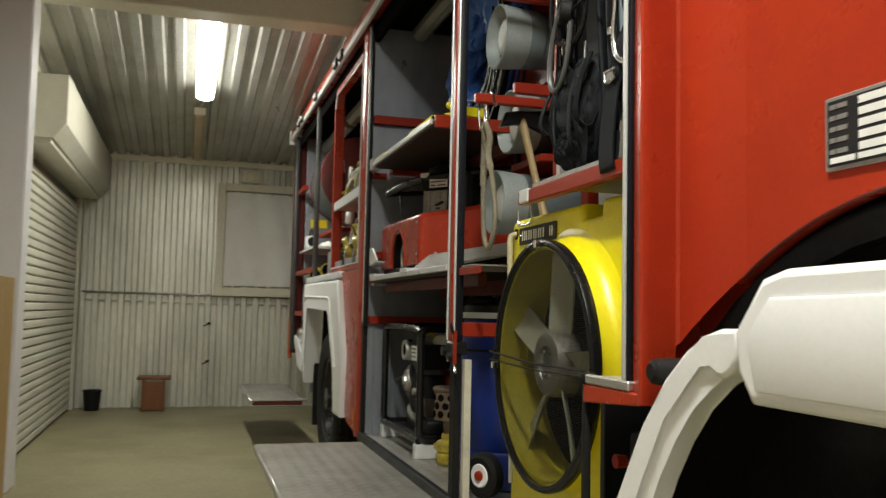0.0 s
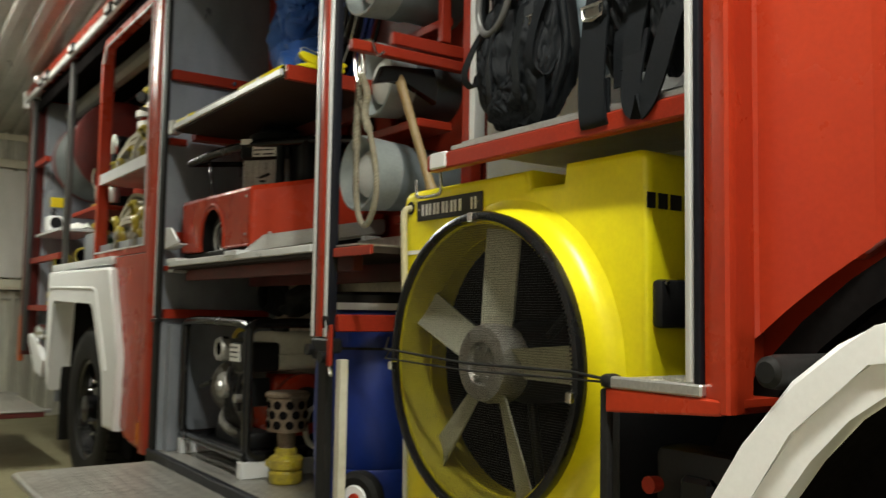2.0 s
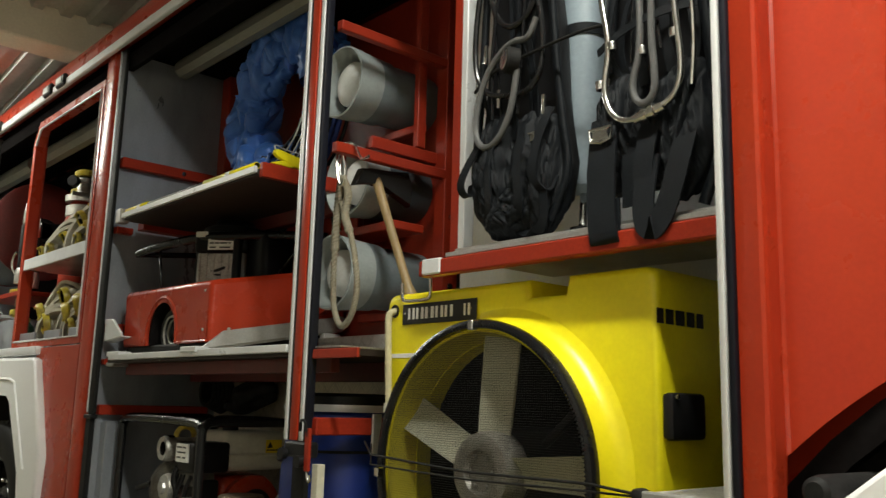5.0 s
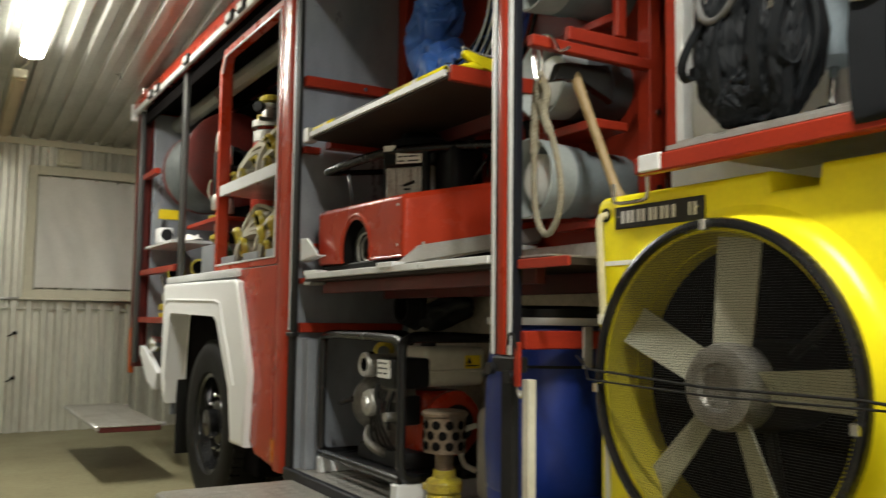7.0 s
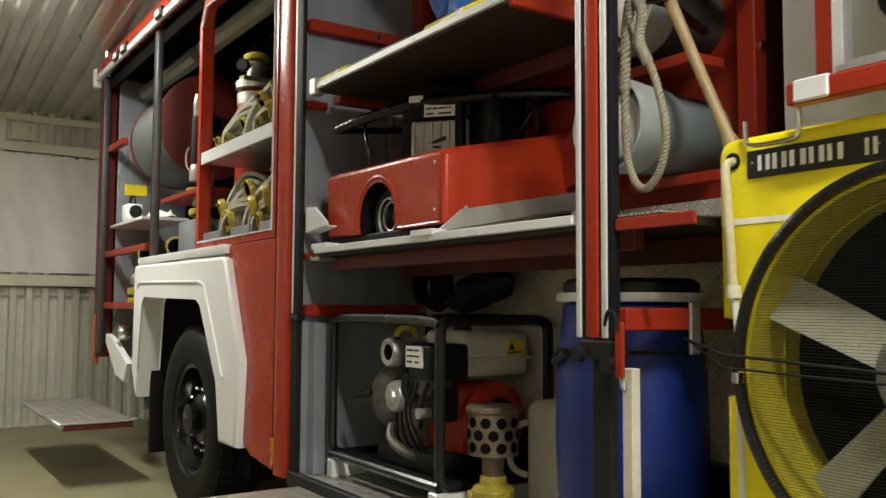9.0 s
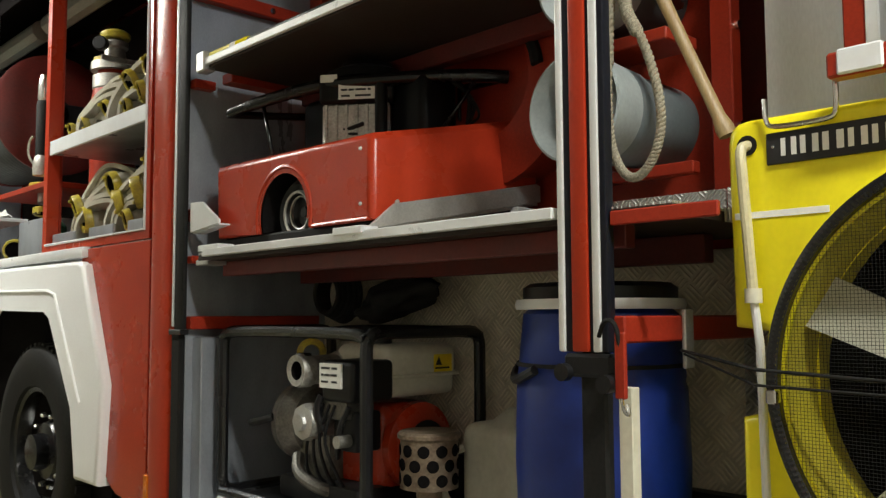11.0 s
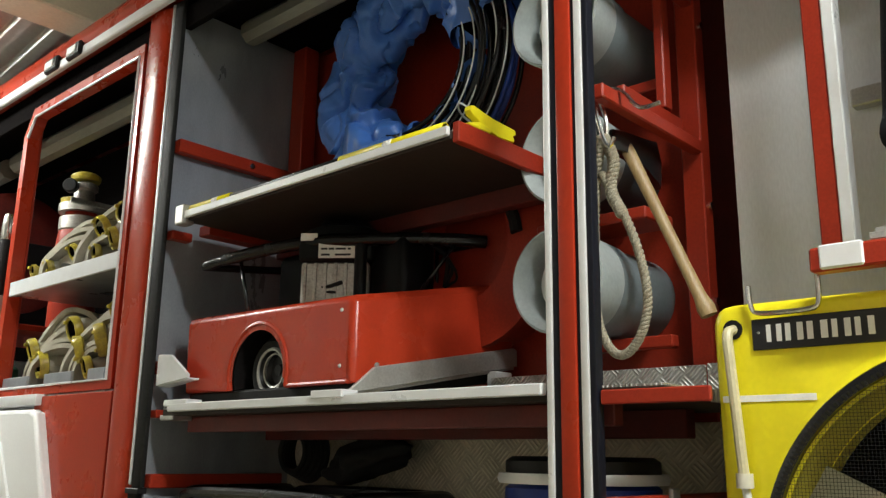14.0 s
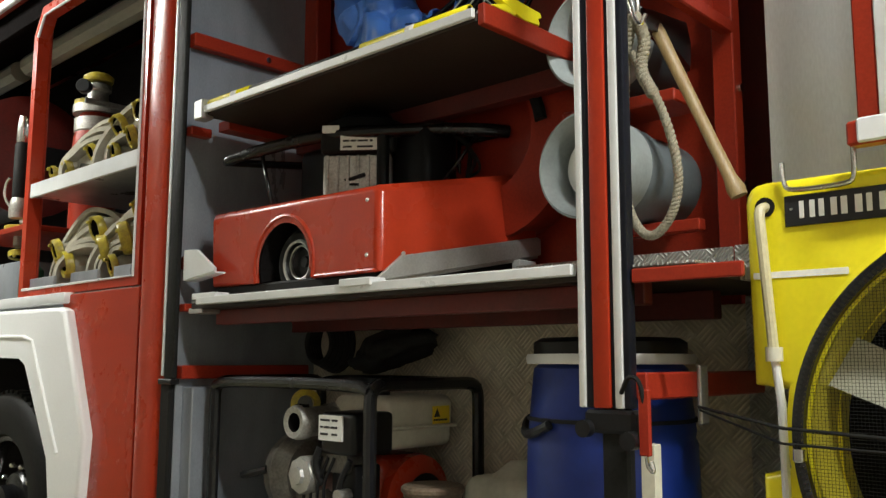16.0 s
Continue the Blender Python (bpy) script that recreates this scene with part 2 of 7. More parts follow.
def box(bm, x0, x1, y0, y1, z0, z1, bev=0.003, seg=1, m=None):
    t = Matrix.LocRotScale(((x0 + x1) / 2, (y0 + y1) / 2, (z0 + z1) / 2), None, (abs(x1 - x0), abs(y1 - y0), abs(z1 - z0)))
    vs = bmesh.ops.create_cube(bm, size=1, matrix=(m @ t) if m else t)["verts"]
    bev = min(bev, 0.45 * min(abs(x1 - x0), abs(y1 - y0), abs(z1 - z0)))
    if bev > 0:
        es = list({e for v in vs for e in v.link_edges})
        bmesh.ops.bevel(bm, geom=es, offset=bev, segments=seg, profile=0.5, affect="EDGES")
    return bm


def frames(pts, closed=False):
    pts = [Vector(p) for p in pts]
    n = len(pts)
    out, up = [], None
    for i, p in enumerate(pts):
        a = pts[(i - 1) % n] if closed or i else p
        b = pts[(i + 1) % n] if closed or i < n - 1 else p
        d = (b - a).normalized()
        if up is None:
            up = d.orthogonal().normalized()
        up = (up - d * up.dot(d)).normalized()
        out.append((p, up.copy(), d.cross(up)))
    return out


def tube(bm, pts, r, n=8, closed=False, flat=1.0):
    """A round (or, by flat, an oval) bar along the points; r may be a list."""
    fr = frames(pts, closed)
    rs = r if isinstance(r, (list, tuple)) else [r] * len(fr)
    rings = []
    for (p, u, v), q in zip(fr, rs):
        rings.append([bm.verts.new(p + u * (q * math.cos(a)) + v * (q * flat * math.sin(a))) for a in (2 * math.pi * k / n for k in range(n))])
    for i in range(len(rings) if closed else len(rings) - 1):
        A, C = rings[i], rings[(i + 1) % len(rings)]
        for k in range(n):
            bm.faces.new((A[k], A[(k + 1) % n], C[(k + 1) % n], C[k]))
    if not closed:
        bm.faces.new(rings[0][::-1])
        bm.faces.new(rings[-1])
    return bm


def smooth(pts, times=2, closed=False):
    """Rounded corners by cutting them."""
    pts = [Vector(p) for p in pts]
    for _ in range(times):
        out = [] if closed else [pts[0]]
        for i in range(len(pts) if closed else len(pts) - 1):
            a, b = pts[i], pts[(i + 1) % len(pts)]
            out += [a * 0.75 + b * 0.25, a * 0.25 + b * 0.75]
        if not closed:
            out.append(pts[-1])
        pts = out
    return pts


def lathe(bm, prof, at, axis, n=32, closed=False):
    """Turns (radius, height) pairs round an axis."""
    axis = Vector(axis).normalized()
    u = axis.orthogonal().normalized()
    v = axis.cross(u)
    at = Vector(at)
    rings = []
    for r, h in prof:
        c = at + axis * h
        if r < 1e-6:
            rings.append([bm.verts.new(c)])
        else:
            rings.append([bm.verts.new(c + u * (r * math.cos(a)) + v * (r * math.sin(a))) for a in (2 * math.pi * k / n for k in range(n))])
    pairs = list(zip(rings, rings[1:])) + ([(rings[-1], rings[0])] if closed else [])
    for A, C in pairs:
        for k in range(n):
            j = (k + 1) % n
            if len(A) == 1 and len(C) == 1:
                continue
            if len(A) == 1:
                bm.faces.new((A[0], C[j], C[k]))
            elif len(C) == 1:
                bm.faces.new((A[k], A[j], C[0]))
            else:
                bm.faces.new((A[k], A[j], C[j], C[k]))
    return bm


def prism(bm, pts, axis, lo, hi, bev=0.0, seg=1):
    """A flat outline pushed along an axis. x: points are (y, z); y: (x, z); z: (x, y)."""
    def at(p, h):
        return {"x": (h, p[0], p[1]), "y": (p[0], h, p[1]), "z": (p[0], p[1], h)}[axis]
    A = [bm.verts.new(at(p, lo)) for p in pts]
    C = [bm.verts.new(at(p, hi)) for p in pts]
    n = len(pts)
    fs = [bm.faces.new(A[::-1]), bm.faces.new(C)]
    for k in range(n):
        fs.append(bm.faces.new((A[k], A[(k + 1) % n], C[(k + 1) % n], C[k])))
    if bev:
        es = list({e for f in fs[:2] for e in f.edges})
        bmesh.ops.bevel(bm, geom=es, offset=bev, segments=seg, profile=0.5, affect="EDGES")
    return bm


def arc(cy, cz, r, a0, a1, n):
    return [(cy + r * math.cos(radians(a0 + (a1 - a0) * k / n)), cz + r * math.sin(radians(a0 + (a1 - a0) * k / n))) for k in range(n + 1)]


def base_of(ob):
    p = Vector()
    while ob:
        p += ob.location
        ob = ob.parent
    return p


def mesh_of(name, bm, material, at, sharp=35):
    bmesh.ops.recalc_face_normals(bm, faces=bm.faces[:])
    bmesh.ops.translate(bm, verts=bm.verts[:], vec=-Vector(at))
    me = bpy.data.meshes.new(name)
    bm.to_mesh(me)
    bm.free()
    me.polygons.foreach_set("use_smooth", [True] * len(me.polygons))
    me.set_sharp_from_angle(angle=radians(sharp))
    for f in me.polygons:
        if len(f.vertices) > 6:
            f.use_smooth = False
    me.materials.append(material)
    return me


def part(name, bm, material, parent, label="", sharp=35):
    ob = new(name, mesh_of(name, bm, material, base_of(parent), sharp))
    ob.parent = parent
    return tagged(ob, label)


def thing(name, at, label, category, group="", kind=""):
    ob = new(name)
    ob.empty_display_size = 0.05
    ob.location = at
    return tagged(ob, label, category, group, kind)


def solid(name, bm, material, label, category="", group="", kind="", at=(0, 0, 0), sharp=35):
    """A thing, or a piece of the setting, of one mesh."""
    ob = new(name, mesh_of(name, bm, material, at, sharp))
    ob.location = at
    return tagged(ob, label, category, group, kind)


def B(*a, **k):
    return box(bmesh.new(), *a, **k)


# ---- the garage ----
WALL_Y, EAVE, SLOPE = 11.57, 3.20, 0.10
LEFT = -1.32


def roof_z(y):
    return EAVE + SLOPE * (WALL_Y - y)


solid("floor", B(-1.6, 6.0, -5.0, 11.9, -0.12, 0.0, 0), CONCRETE, "stained olive-grey concrete garage floor", kind="structure")


def corrugated(bm, length, pitch, depth, place):
    """A trapezoid profile along s; place(s, h, end) gives the vertex."""
    prof, s = [], 0.0
    while s < length:
        prof += [(s, 0), (s + pitch * 0.42, 0), (s + pitch * 0.52, depth), (s + pitch * 0.90, depth)]
        s += pitch
    lo = [bm.verts.new(place(a, h, 0)) for a, h in prof]
    hi = [bm.verts.new(place(a, h, 1)) for a, h in prof]
    for k in range(len(prof) - 1):
        bm.faces.new((lo[k], lo[k + 1], hi[k + 1], hi[k]))
    return bm


bm = corrugated(bmesh.new(), 7.4, 0.150, 0.055, lambda s, h, e: (-1.5 + s, WALL_Y - h, 0.0 if e == 0 else 3.4))
box(bm, -1.6, 6.0, WALL_Y + 0.01, WALL_Y + 0.15, 0, 3.5, 0)
solid("wall_north", bm, WALL_STEEL, "grey-green corrugated steel end wall", kind="structure", sharp=20)
bm = corrugated(bmesh.new(), 7.4, 0.175, 0.035, lambda s, h, e: (-1.5 + s, 11.7 if e == 0 else -5.0, roof_z(11.7 if e == 0 else -5.0) - h))
A = [bm.verts.new((x, y, roof_z(y) + 0.06)) for x, y in ((-1.6, -5), (6, -5), (6, 11.7), (-1.6, 11.7))]
bm.faces.new(A)
solid("ceiling", bm, CEIL_STEEL, "sloping galvanised corrugated steel ceiling", kind="structure", sharp=20)
bm = B(-1.62, -1.36, -5, 7.1, 0, 4.9, 0)
solid("wall_west", bm, DARK_WALL, "plain pale side wall", kind="structure")
bm = B(-1.62, -1.40, 7.1, 11.9, 2.4, 3.9, 0)
box(bm, -1.62, -1.40, 11.35, 11.9, 0, 2.4, 0)
solid("wall_west_door_bay", bm, TRIM, "cream side wall round the roller door", kind="structure")
solid("wall_east", B(5.85, 6.0, -5, 11.7, 0, 4.9, 0), WALL_STEEL, "plain grey side wall behind the truck", kind="structure")
solid("wall_south", B(-1.6, 6.0, -5.1, -4.9, 0, 5.0, 0), DARK_WALL, "plain grey end wall", kind="structure")
bm = B(-1.25, 5.8, WALL_Y - 0.06, WALL_Y - 0.02, 3.10, 3.17, 0.004)
solid("wall_trim", bm, TRIM, "cream steel angle along the top of the wall", kind="structure")
bm = B(-1.36, 5.8, 6.50, 6.75, 3.46, 3.75, 0.01)
solid("roof_beam", bm, TRIM, "cream painted steel roof beam", kind="structure")
bm = B(-1.36, -1.10, 6.45, 6.72, 0, 3.46, 0.012)
solid("column", bm, WHITE, "white painted steel column by the roller door", kind="structure")

# conduit, wall boxes, hooks
bm = tube(bmesh.new(), [(-1.25, WALL_Y - 0.05, 1.43), (1.5, WALL_Y - 0.05, 1.41)], 0.014)
box(bm, -0.05, 0.33, WALL_Y - 0.07, WALL_Y - 0.03, 1.41, 1.44, 0.003)
solid("wall_conduit", bm, ALU, "grey cable conduit along the corrugated wall", "conduit")
bm = tube(bmesh.new(), [(-1.25, WALL_Y - 0.045, 1.33), (1.5, WALL_Y - 0.045, 1.31)], 0.010)
solid("wall_cable", bm, WALL_STEEL, "thin grey cable along the corrugated wall", "cable")
for zz in (1.06, 0.58):
    bm = lathe(bmesh.new(), [(0, 0), (0.035, 0), (0.035, 0.02), (0.016, 0.03), (0.016, 0.06), (0, 0.06)], (0.27, WALL_Y - 0.025, zz), (0, -1, 0), 14)
    tube(bm, [(0.27, WALL_Y - 0.07, zz), (0.25, WALL_Y - 0.09, zz - 0.02), (0.21, WALL_Y - 0.09, zz - 0.035)], 0.008, 6)
    solid("wall_hook", bm, DARK, "small dark steel hook on the wall", "hook", "wall hooks", at=(0.27, WALL_Y, zz))
bm = B(0.62, 0.86, WALL_Y - 0.10, WALL_Y - 0.02, 2.90, 3.08, 0.01)
box(bm, 0.68, 0.80, WALL_Y - 0.12, WALL_Y - 0.09, 2.93, 3.05, 0.006)
solid("junction_box", bm, TRIM, "cream electrical junction box high on the wall", "junction box")

# window covered by sheeting
win = thing("window_1", (1.0, WALL_Y, 2.1), "window covered inside with creased white sheeting", "window", kind="structure")
bm = B(0.33, 0.43, WALL_Y - 0.09, WALL_Y - 0.02, 1.44, 2.88, 0.006)
box(bm, 1.72, 1.82, WALL_Y - 0.09, WALL_Y - 0.02, 1.44, 2.88, 0.006)
box(bm, 0.43, 1.72, WALL_Y - 0.09, WALL_Y - 0.02, 2.78, 2.88, 0.006)
box(bm, 0.43, 1.72, WALL_Y - 0.09, WALL_Y - 0.02, 1.44, 1.53, 0.006)
part("window_frame", bm, TRIM, win)
bm = bmesh.new()
nx, nz = 48, 44
grid = []
for i in range(nx + 1):
    row = []
    for k in range(nz + 1):
        x, z = 0.44 + 1.27 * i / nx, 1.55 + 1.21 * k / nz
        w = noise.noise(Vector((x * 2.4 + z * 1.2, z * 0.9 - x, 1.7))) * 0.035 + noise.noise(Vector((x * 7 + z * 3, z * 3, 4.1))) * 0.012
        row.append(bm.verts.new((x, WALL_Y - 0.075 + w * 0.9 - 0.012 * abs(math.sin(9 * x + 2 * z)), z - (0.02 if k == nz and i % 9 == 4 else 0))))
    grid.append(row)
for i in range(nx):
    for k in range(nz):
        bm.faces.new((grid[i][k], grid[i + 1][k], grid[i + 1][k + 1], grid[i][k + 1]))
part("sheeting", bm, CURTAIN, win, "creased white plastic sheeting", sharp=80)
part("window_sill", B(0.30, 1.85, WALL_Y - 0.14, WALL_Y - 0.02, 1.415, 1.44, 0.005), TRIM, win)

# roller door
door = thing("door_1", (LEFT, 9.3, 0), "closed cream roller shutter door", "door", kind="structure")
for k in range(31):
    z0 = 0.02 + k * 0.079
    bm = prism(bmesh.new(), [(LEFT, z0 + 0.004), (LEFT + 0.016, z0 + 0.014), (LEFT + 0.019, z0 + 0.040), (LEFT + 0.014, z0 + 0.066), (LEFT, z0 + 0.076), (LEFT - 0.02, z0 + 0.076), (LEFT - 0.02, z0 + 0.004)], "y", 7.05, 11.35)
    part("slat", bm, SHUTTER, door)
part("guide_rail", B(LEFT - 0.03, LEFT + 0.05, 11.30, 11.40, 0, 2.6, 0.004), SHUTTER, door)
bm = prism(bmesh.new(), [(-1.40, 2.60), (-1.08, 2.60), (-0.985, 2.72), (-0.985, 3.12), (-1.40, 3.12)], "y", 7.45, 11.50, 0.006)
part("roller_box", bm, SHUTTER, door, "boxed cream cover of the shutter roll")
part("seal", B(-1.36, -1.10, 7.5, 11.3, 2.56, 2.60, 0.003), SHUTTER, door)

# plywood panel, stool, bin
bm = B(-1.34, -1.02, 5.30, 5.85, 0.0, 1.43, 0.004)
solid("plywood_box", bm, PLYWOOD, "tall unpainted plywood box by the column", "box", at=(-1.2, 5.6, 0))
stool = thing("stool", (-0.345, 11.2, 0), "small brown stained wooden stool by the wall", "stool")
part("seat", B(-0.54, -0.15, 11.02, 11.36, 0.38, 0.415, 0.008), STOOL_WOOD, stool)
for sx in (-0.48, -0.24):
    part("leg_panel", prism(bmesh.new(), [(sx, 0), (sx + 0.025, 0), (sx + 0.025, 0.38), (sx, 0.38)], "y", 11.06, 11.32, 0.004), STOOL_WOOD, stool)
part("front_panel", B(-0.455, -0.24, 11.05, 11.075, 0.02, 0.36, 0.004), STOOL_WOOD, stool)
bm = lathe(bmesh.new(), [(0, 0.004), (0.085, 0.004), (0.105, 0.23), (0.112, 0.23), (0.112, 0.245), (0.098, 0.245), (0.08, 0.02), (0, 0.02)], (-1.05, 11.25, 0), (0, 0, 1), 24)
solid("bucket", bm, BLACK, "small black plastic bucket on the floor", "bucket", at=(-1.05, 11.25, 0))


# fluorescent lamps along the ceiling
def tube_lamp(y0, y1, x, lit, watts=70, drop=0.12):
    ym = (y0 + y1) / 2
    z = roof_z(ym) - drop
    tilt = -math.degrees(math.atan(SLOPE))
    lamp = thing("fluorescent_lamp", (x, ym, z), "lit fluorescent ceiling lamp with a frosted cover" if lit else "unlit fluorescent ceiling lamp with a yellowed cover", "lamp", "ceiling lamps")
    lamp.rotation_euler = (radians(tilt), 0, 0)
    half = (y1 - y0) / 2
    w = 0.085 if lit else 0.06

    def local(name, bm, material, label=""):
        me = mesh_of(name, bm, material, (0, 0, 0))
        ob = new(name, me)
        ob.parent = lamp
        return tagged(ob, label)
    local("housing", B(-w * 0.8, w * 0.8, -half, half, 0.02, 0.06, 0.008), TRIM)
    sec = [(-w, 0.018), (-w * 0.93, -0.02), (-w * 0.6, -0.045), (0, -0.053), (w * 0.6, -0.045), (w * 0.93, -0.02), (w, 0.018)]
    local("diffuser", prism(bmesh.new(), sec, "y", -half + 0.02, half - 0.02, 0.006), LAMP_GLOW if lit else LAMP_OFF)
    for s in (-1, 1):
        local("end_cap", B(-w, w, s * half - 0.015, s * half + 0.015, -0.03, 0.05, 0.008), TRIM)
        local("hanger", tube(bmesh.new(), [(0, s * half * 0.8, 0.05), (0, s * half * 0.8, drop + 0.02)], 0.006, 6), ALU)
    if lit:
        tube_light(x, ym, z - 0.09, y1 - y0 - 0.1, watts, math.degrees(math.atan(SLOPE)))
    return lamp


tube_lamp(6.86, 8.80, 0.09, True, 44)
tube_lamp(9.30, 11.10, 0.05, False)
# two unseen lamps added to the row to light lockers, cab and fender
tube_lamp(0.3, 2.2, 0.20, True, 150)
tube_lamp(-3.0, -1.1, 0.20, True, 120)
bm = tube(bmesh.new(), [(0.09, 8.80, roof_z(8.8) - 0.07), (0.08, 9.05, roof_z(9.05) - 0.11), (0.05, 9.30, roof_z(9.3) - 0.07)], 0.008, 6)
solid("lamp_cable", bm, TRIM, "short cable between two ceiling lamps", "cable")


# ---- the fire truck ----
X = 1.09          # the body's side
BACK = 1.76       # back of the lockers
truck = thing("fire_truck", (2.3, 5.0, 0), "red fire truck with open equipment lockers and white fenders", "fire truck")
P = lambda name, bm, material, label="", sharp=35: part(name, bm, material, truck, label, sharp)

# cab side with its wheel arch
CAB = 1.15
out = [(1.64, 1.355), (1.64, 3.20), (-1.8, 3.20), (-1.8, 1.07), (0.22, 1.07)] + arc(1.07, 0.5, 1.02, 146, 57.0, 26)[1:]
P("cab_side", prism(bmesh.new(), out, "x", CAB, CAB + 0.04, 0.004, 1), RED)
P("arch_lip", tube(bmesh.new(), [(CAB + 0.004, y, z) for y, z in arc(1.07, 0.5, 1.02, 58, 140, 30)], 0.005, 8), DARK_RED)
# corner pillar beside the first locker, rounded into the cab side
sec = [(1.19, 1.56)] + [(CAB + 0.002 - 0.039 * (k / 9) ** 1.5, 1.56 + 0.236 * k / 9) for k in range(10)] + [(1.106, 1.802), (1.096, 1.801), (1.032, 1.784), (1.016, 1.780), (1.006, 1.782), (1.003, 1.790), (1.005, 1.80), (1.020, 1.848), (1.20, 1.848)]
bm = prism(bmesh.new(), sec, "z", 1.285, 3.2, 0.0)
for v in bm.verts:
    if v.co.z < 1.3:
        v.co.z = 0.5 + math.sqrt(1.02 ** 2 - (v.co.y - 1.07) ** 2) if v.co.x > 1.10 and v.co.y < 1.81 else 1.075
bmesh.ops.delete(bm, geom=[q for q in bm.faces if all(v.co.z < 1.45 for v in q.verts)], context="FACES_ONLY")
P("corner_pillar", bm, RED, "red rounded corner pillar", 28)
P("rubber_seal", B(1.008, 1.10, 1.849, 1.866, 1.115, 3.15, 0.006, 2), NAVY, "navy rubber seal")
P("guide_rail", B(1.006, 1.10, 1.868, 1.884, 1.125, 3.15, 0.004, 2), ALU_WHITE, "bright anodised shutter guide")
P("inner_jamb", B(1.102, BACK, 1.855, 1.90, 1.1, 3.15, 0.002), DARK)
# sill below the first locker
P("sill_plate", B(1.02, 1.42, 1.87, 2.08, 1.104, 1.120, 0.004), CHEQ_FLOOR, "tread plate sill")
P("sill_trim", B(1.004, 1.024, 1.845, 2.085, 1.100, 1.124, 0.004), ALU)
bm = prism(bmesh.new(), [(1.79, 1.085), (1.81, 1.07), (2.09, 1.05), (2.09, 1.099), (1.79, 1.099)], "x", 1.006, 1.2, 0.004)
P("lower_edge", bm, RED)
P("step_wall", B(X + 0.0, BACK, 2.13, 2.155, 0.45, 1.08, 0.003), BLACK)
P("edge_seal", B(1.012, 1.032, 2.088, 2.112, 0.55, 1.097, 0.006, 2), RUBBER, "black rubber edge strip")
P("corner_bumper", B(0.998, 1.04, 2.07, 2.10, 1.098, 1.128, 0.01, 2), RUBBER)
bm = B(1.12, 1.22, 1.86, 2.06, 0.55, 0.98, 0.02, 2)
box(bm, 1.10, 1.14, 1.90, 1.98, 0.72, 0.93, 0.01)
P("battery_cover", bm, BLACK)
P("drain_plug", lathe(bmesh.new(), [(0, 0), (0.016, 0), (0.018, 0.03), (0, 0.03)], (1.10, 2.03, 0.905), (-1, 0, 0), 12), RED_STEEL)
bm = lathe(bmesh.new(), [(0, 0), (0.018, 0.0), (0.027, 0.008), (0.030, 0.03), (0.030, 0.30), (0, 0.30)], (0.972, 1.688, 1.158), (1, -0.06, 0), 20)
P("rubber_stop", bm, RUBBER)

# front fender, wheel well and wheels
fo = [(2.03, 0.42), (1.99, 0.58), (1.93, 0.72), (1.86, 0.85), (1.745, 1.03), (1.652, 1.146), (1.57, 1.21), (1.507, 1.241), (1.45, 1.258), (1.395, 1.258)]
fm = [(1.47, 1.165), (1.468, 1.186), (1.478, 1.198), (1.52, 1.18), (1.571, 1.147), (1.653, 1.06), (1.758, 0.914), (1.83, 0.76), (1.88, 0.62), (1.92, 0.42)]
fi = [(1.395, 1.20), (1.412, 1.178), (1.44, 1.163), (1.497, 1.14), (1.56, 1.094), (1.625, 1.017), (1.69, 0.925), (1.76, 0.80), (1.81, 0.64), (1.85, 0.42)]
P("front_fender", prism(bmesh.new(), fo + fi[:3] + fm, "x", 0.985, 1.045, 0.010, 3), WHITE, "white plastic wheel fender")
P("fender_field", prism(bmesh.new(), fm[::-1] + fi[2:], "x", 0.996, 1.043, 0.004, 2), WHITE, "recessed white fender field")
fb = [(1.38, 1.255), (1.30, 1.35), (1.24, 1.365), (-0.1, 1.39), (-0.35, 1.20), (-0.3, 1.12), (1.33, 1.125), (1.37, 1.18)]
P("fender_block", prism(bmesh.new(), fb, "x", 0.965, 1.10, 0.016, 3), WHITE, "white fender top")
fb2 = [(1.335, 1.245), (1.27, 1.315), (-0.02, 1.335), (-0.25, 1.19), (-0.23, 1.145), (1.31, 1.15)]
P("fender_face", prism(bmesh.new(), fb2, "x", 0.958, 0.97, 0.006, 2), WHITE)
P("wheel_well", B(1.20, 2.1, 0.1, 1.86, 0.3, 1.62, 0.01), DARK)
P("fender_liner", prism(bmesh.new(), [(y - 0.012, z - 0.012) for y, z in fo] + [(y + 0.004, z + 0.004) for y, z in fi], "x", 1.047, 1.30), DARK)
P("well_lining", prism(bmesh.new(), arc(1.07, 0.5, 1.00, 20, 160, 20) + arc(1.07, 0.5, 0.94, 160, 20, 20), "x", 1.16, 1.20), DARK)


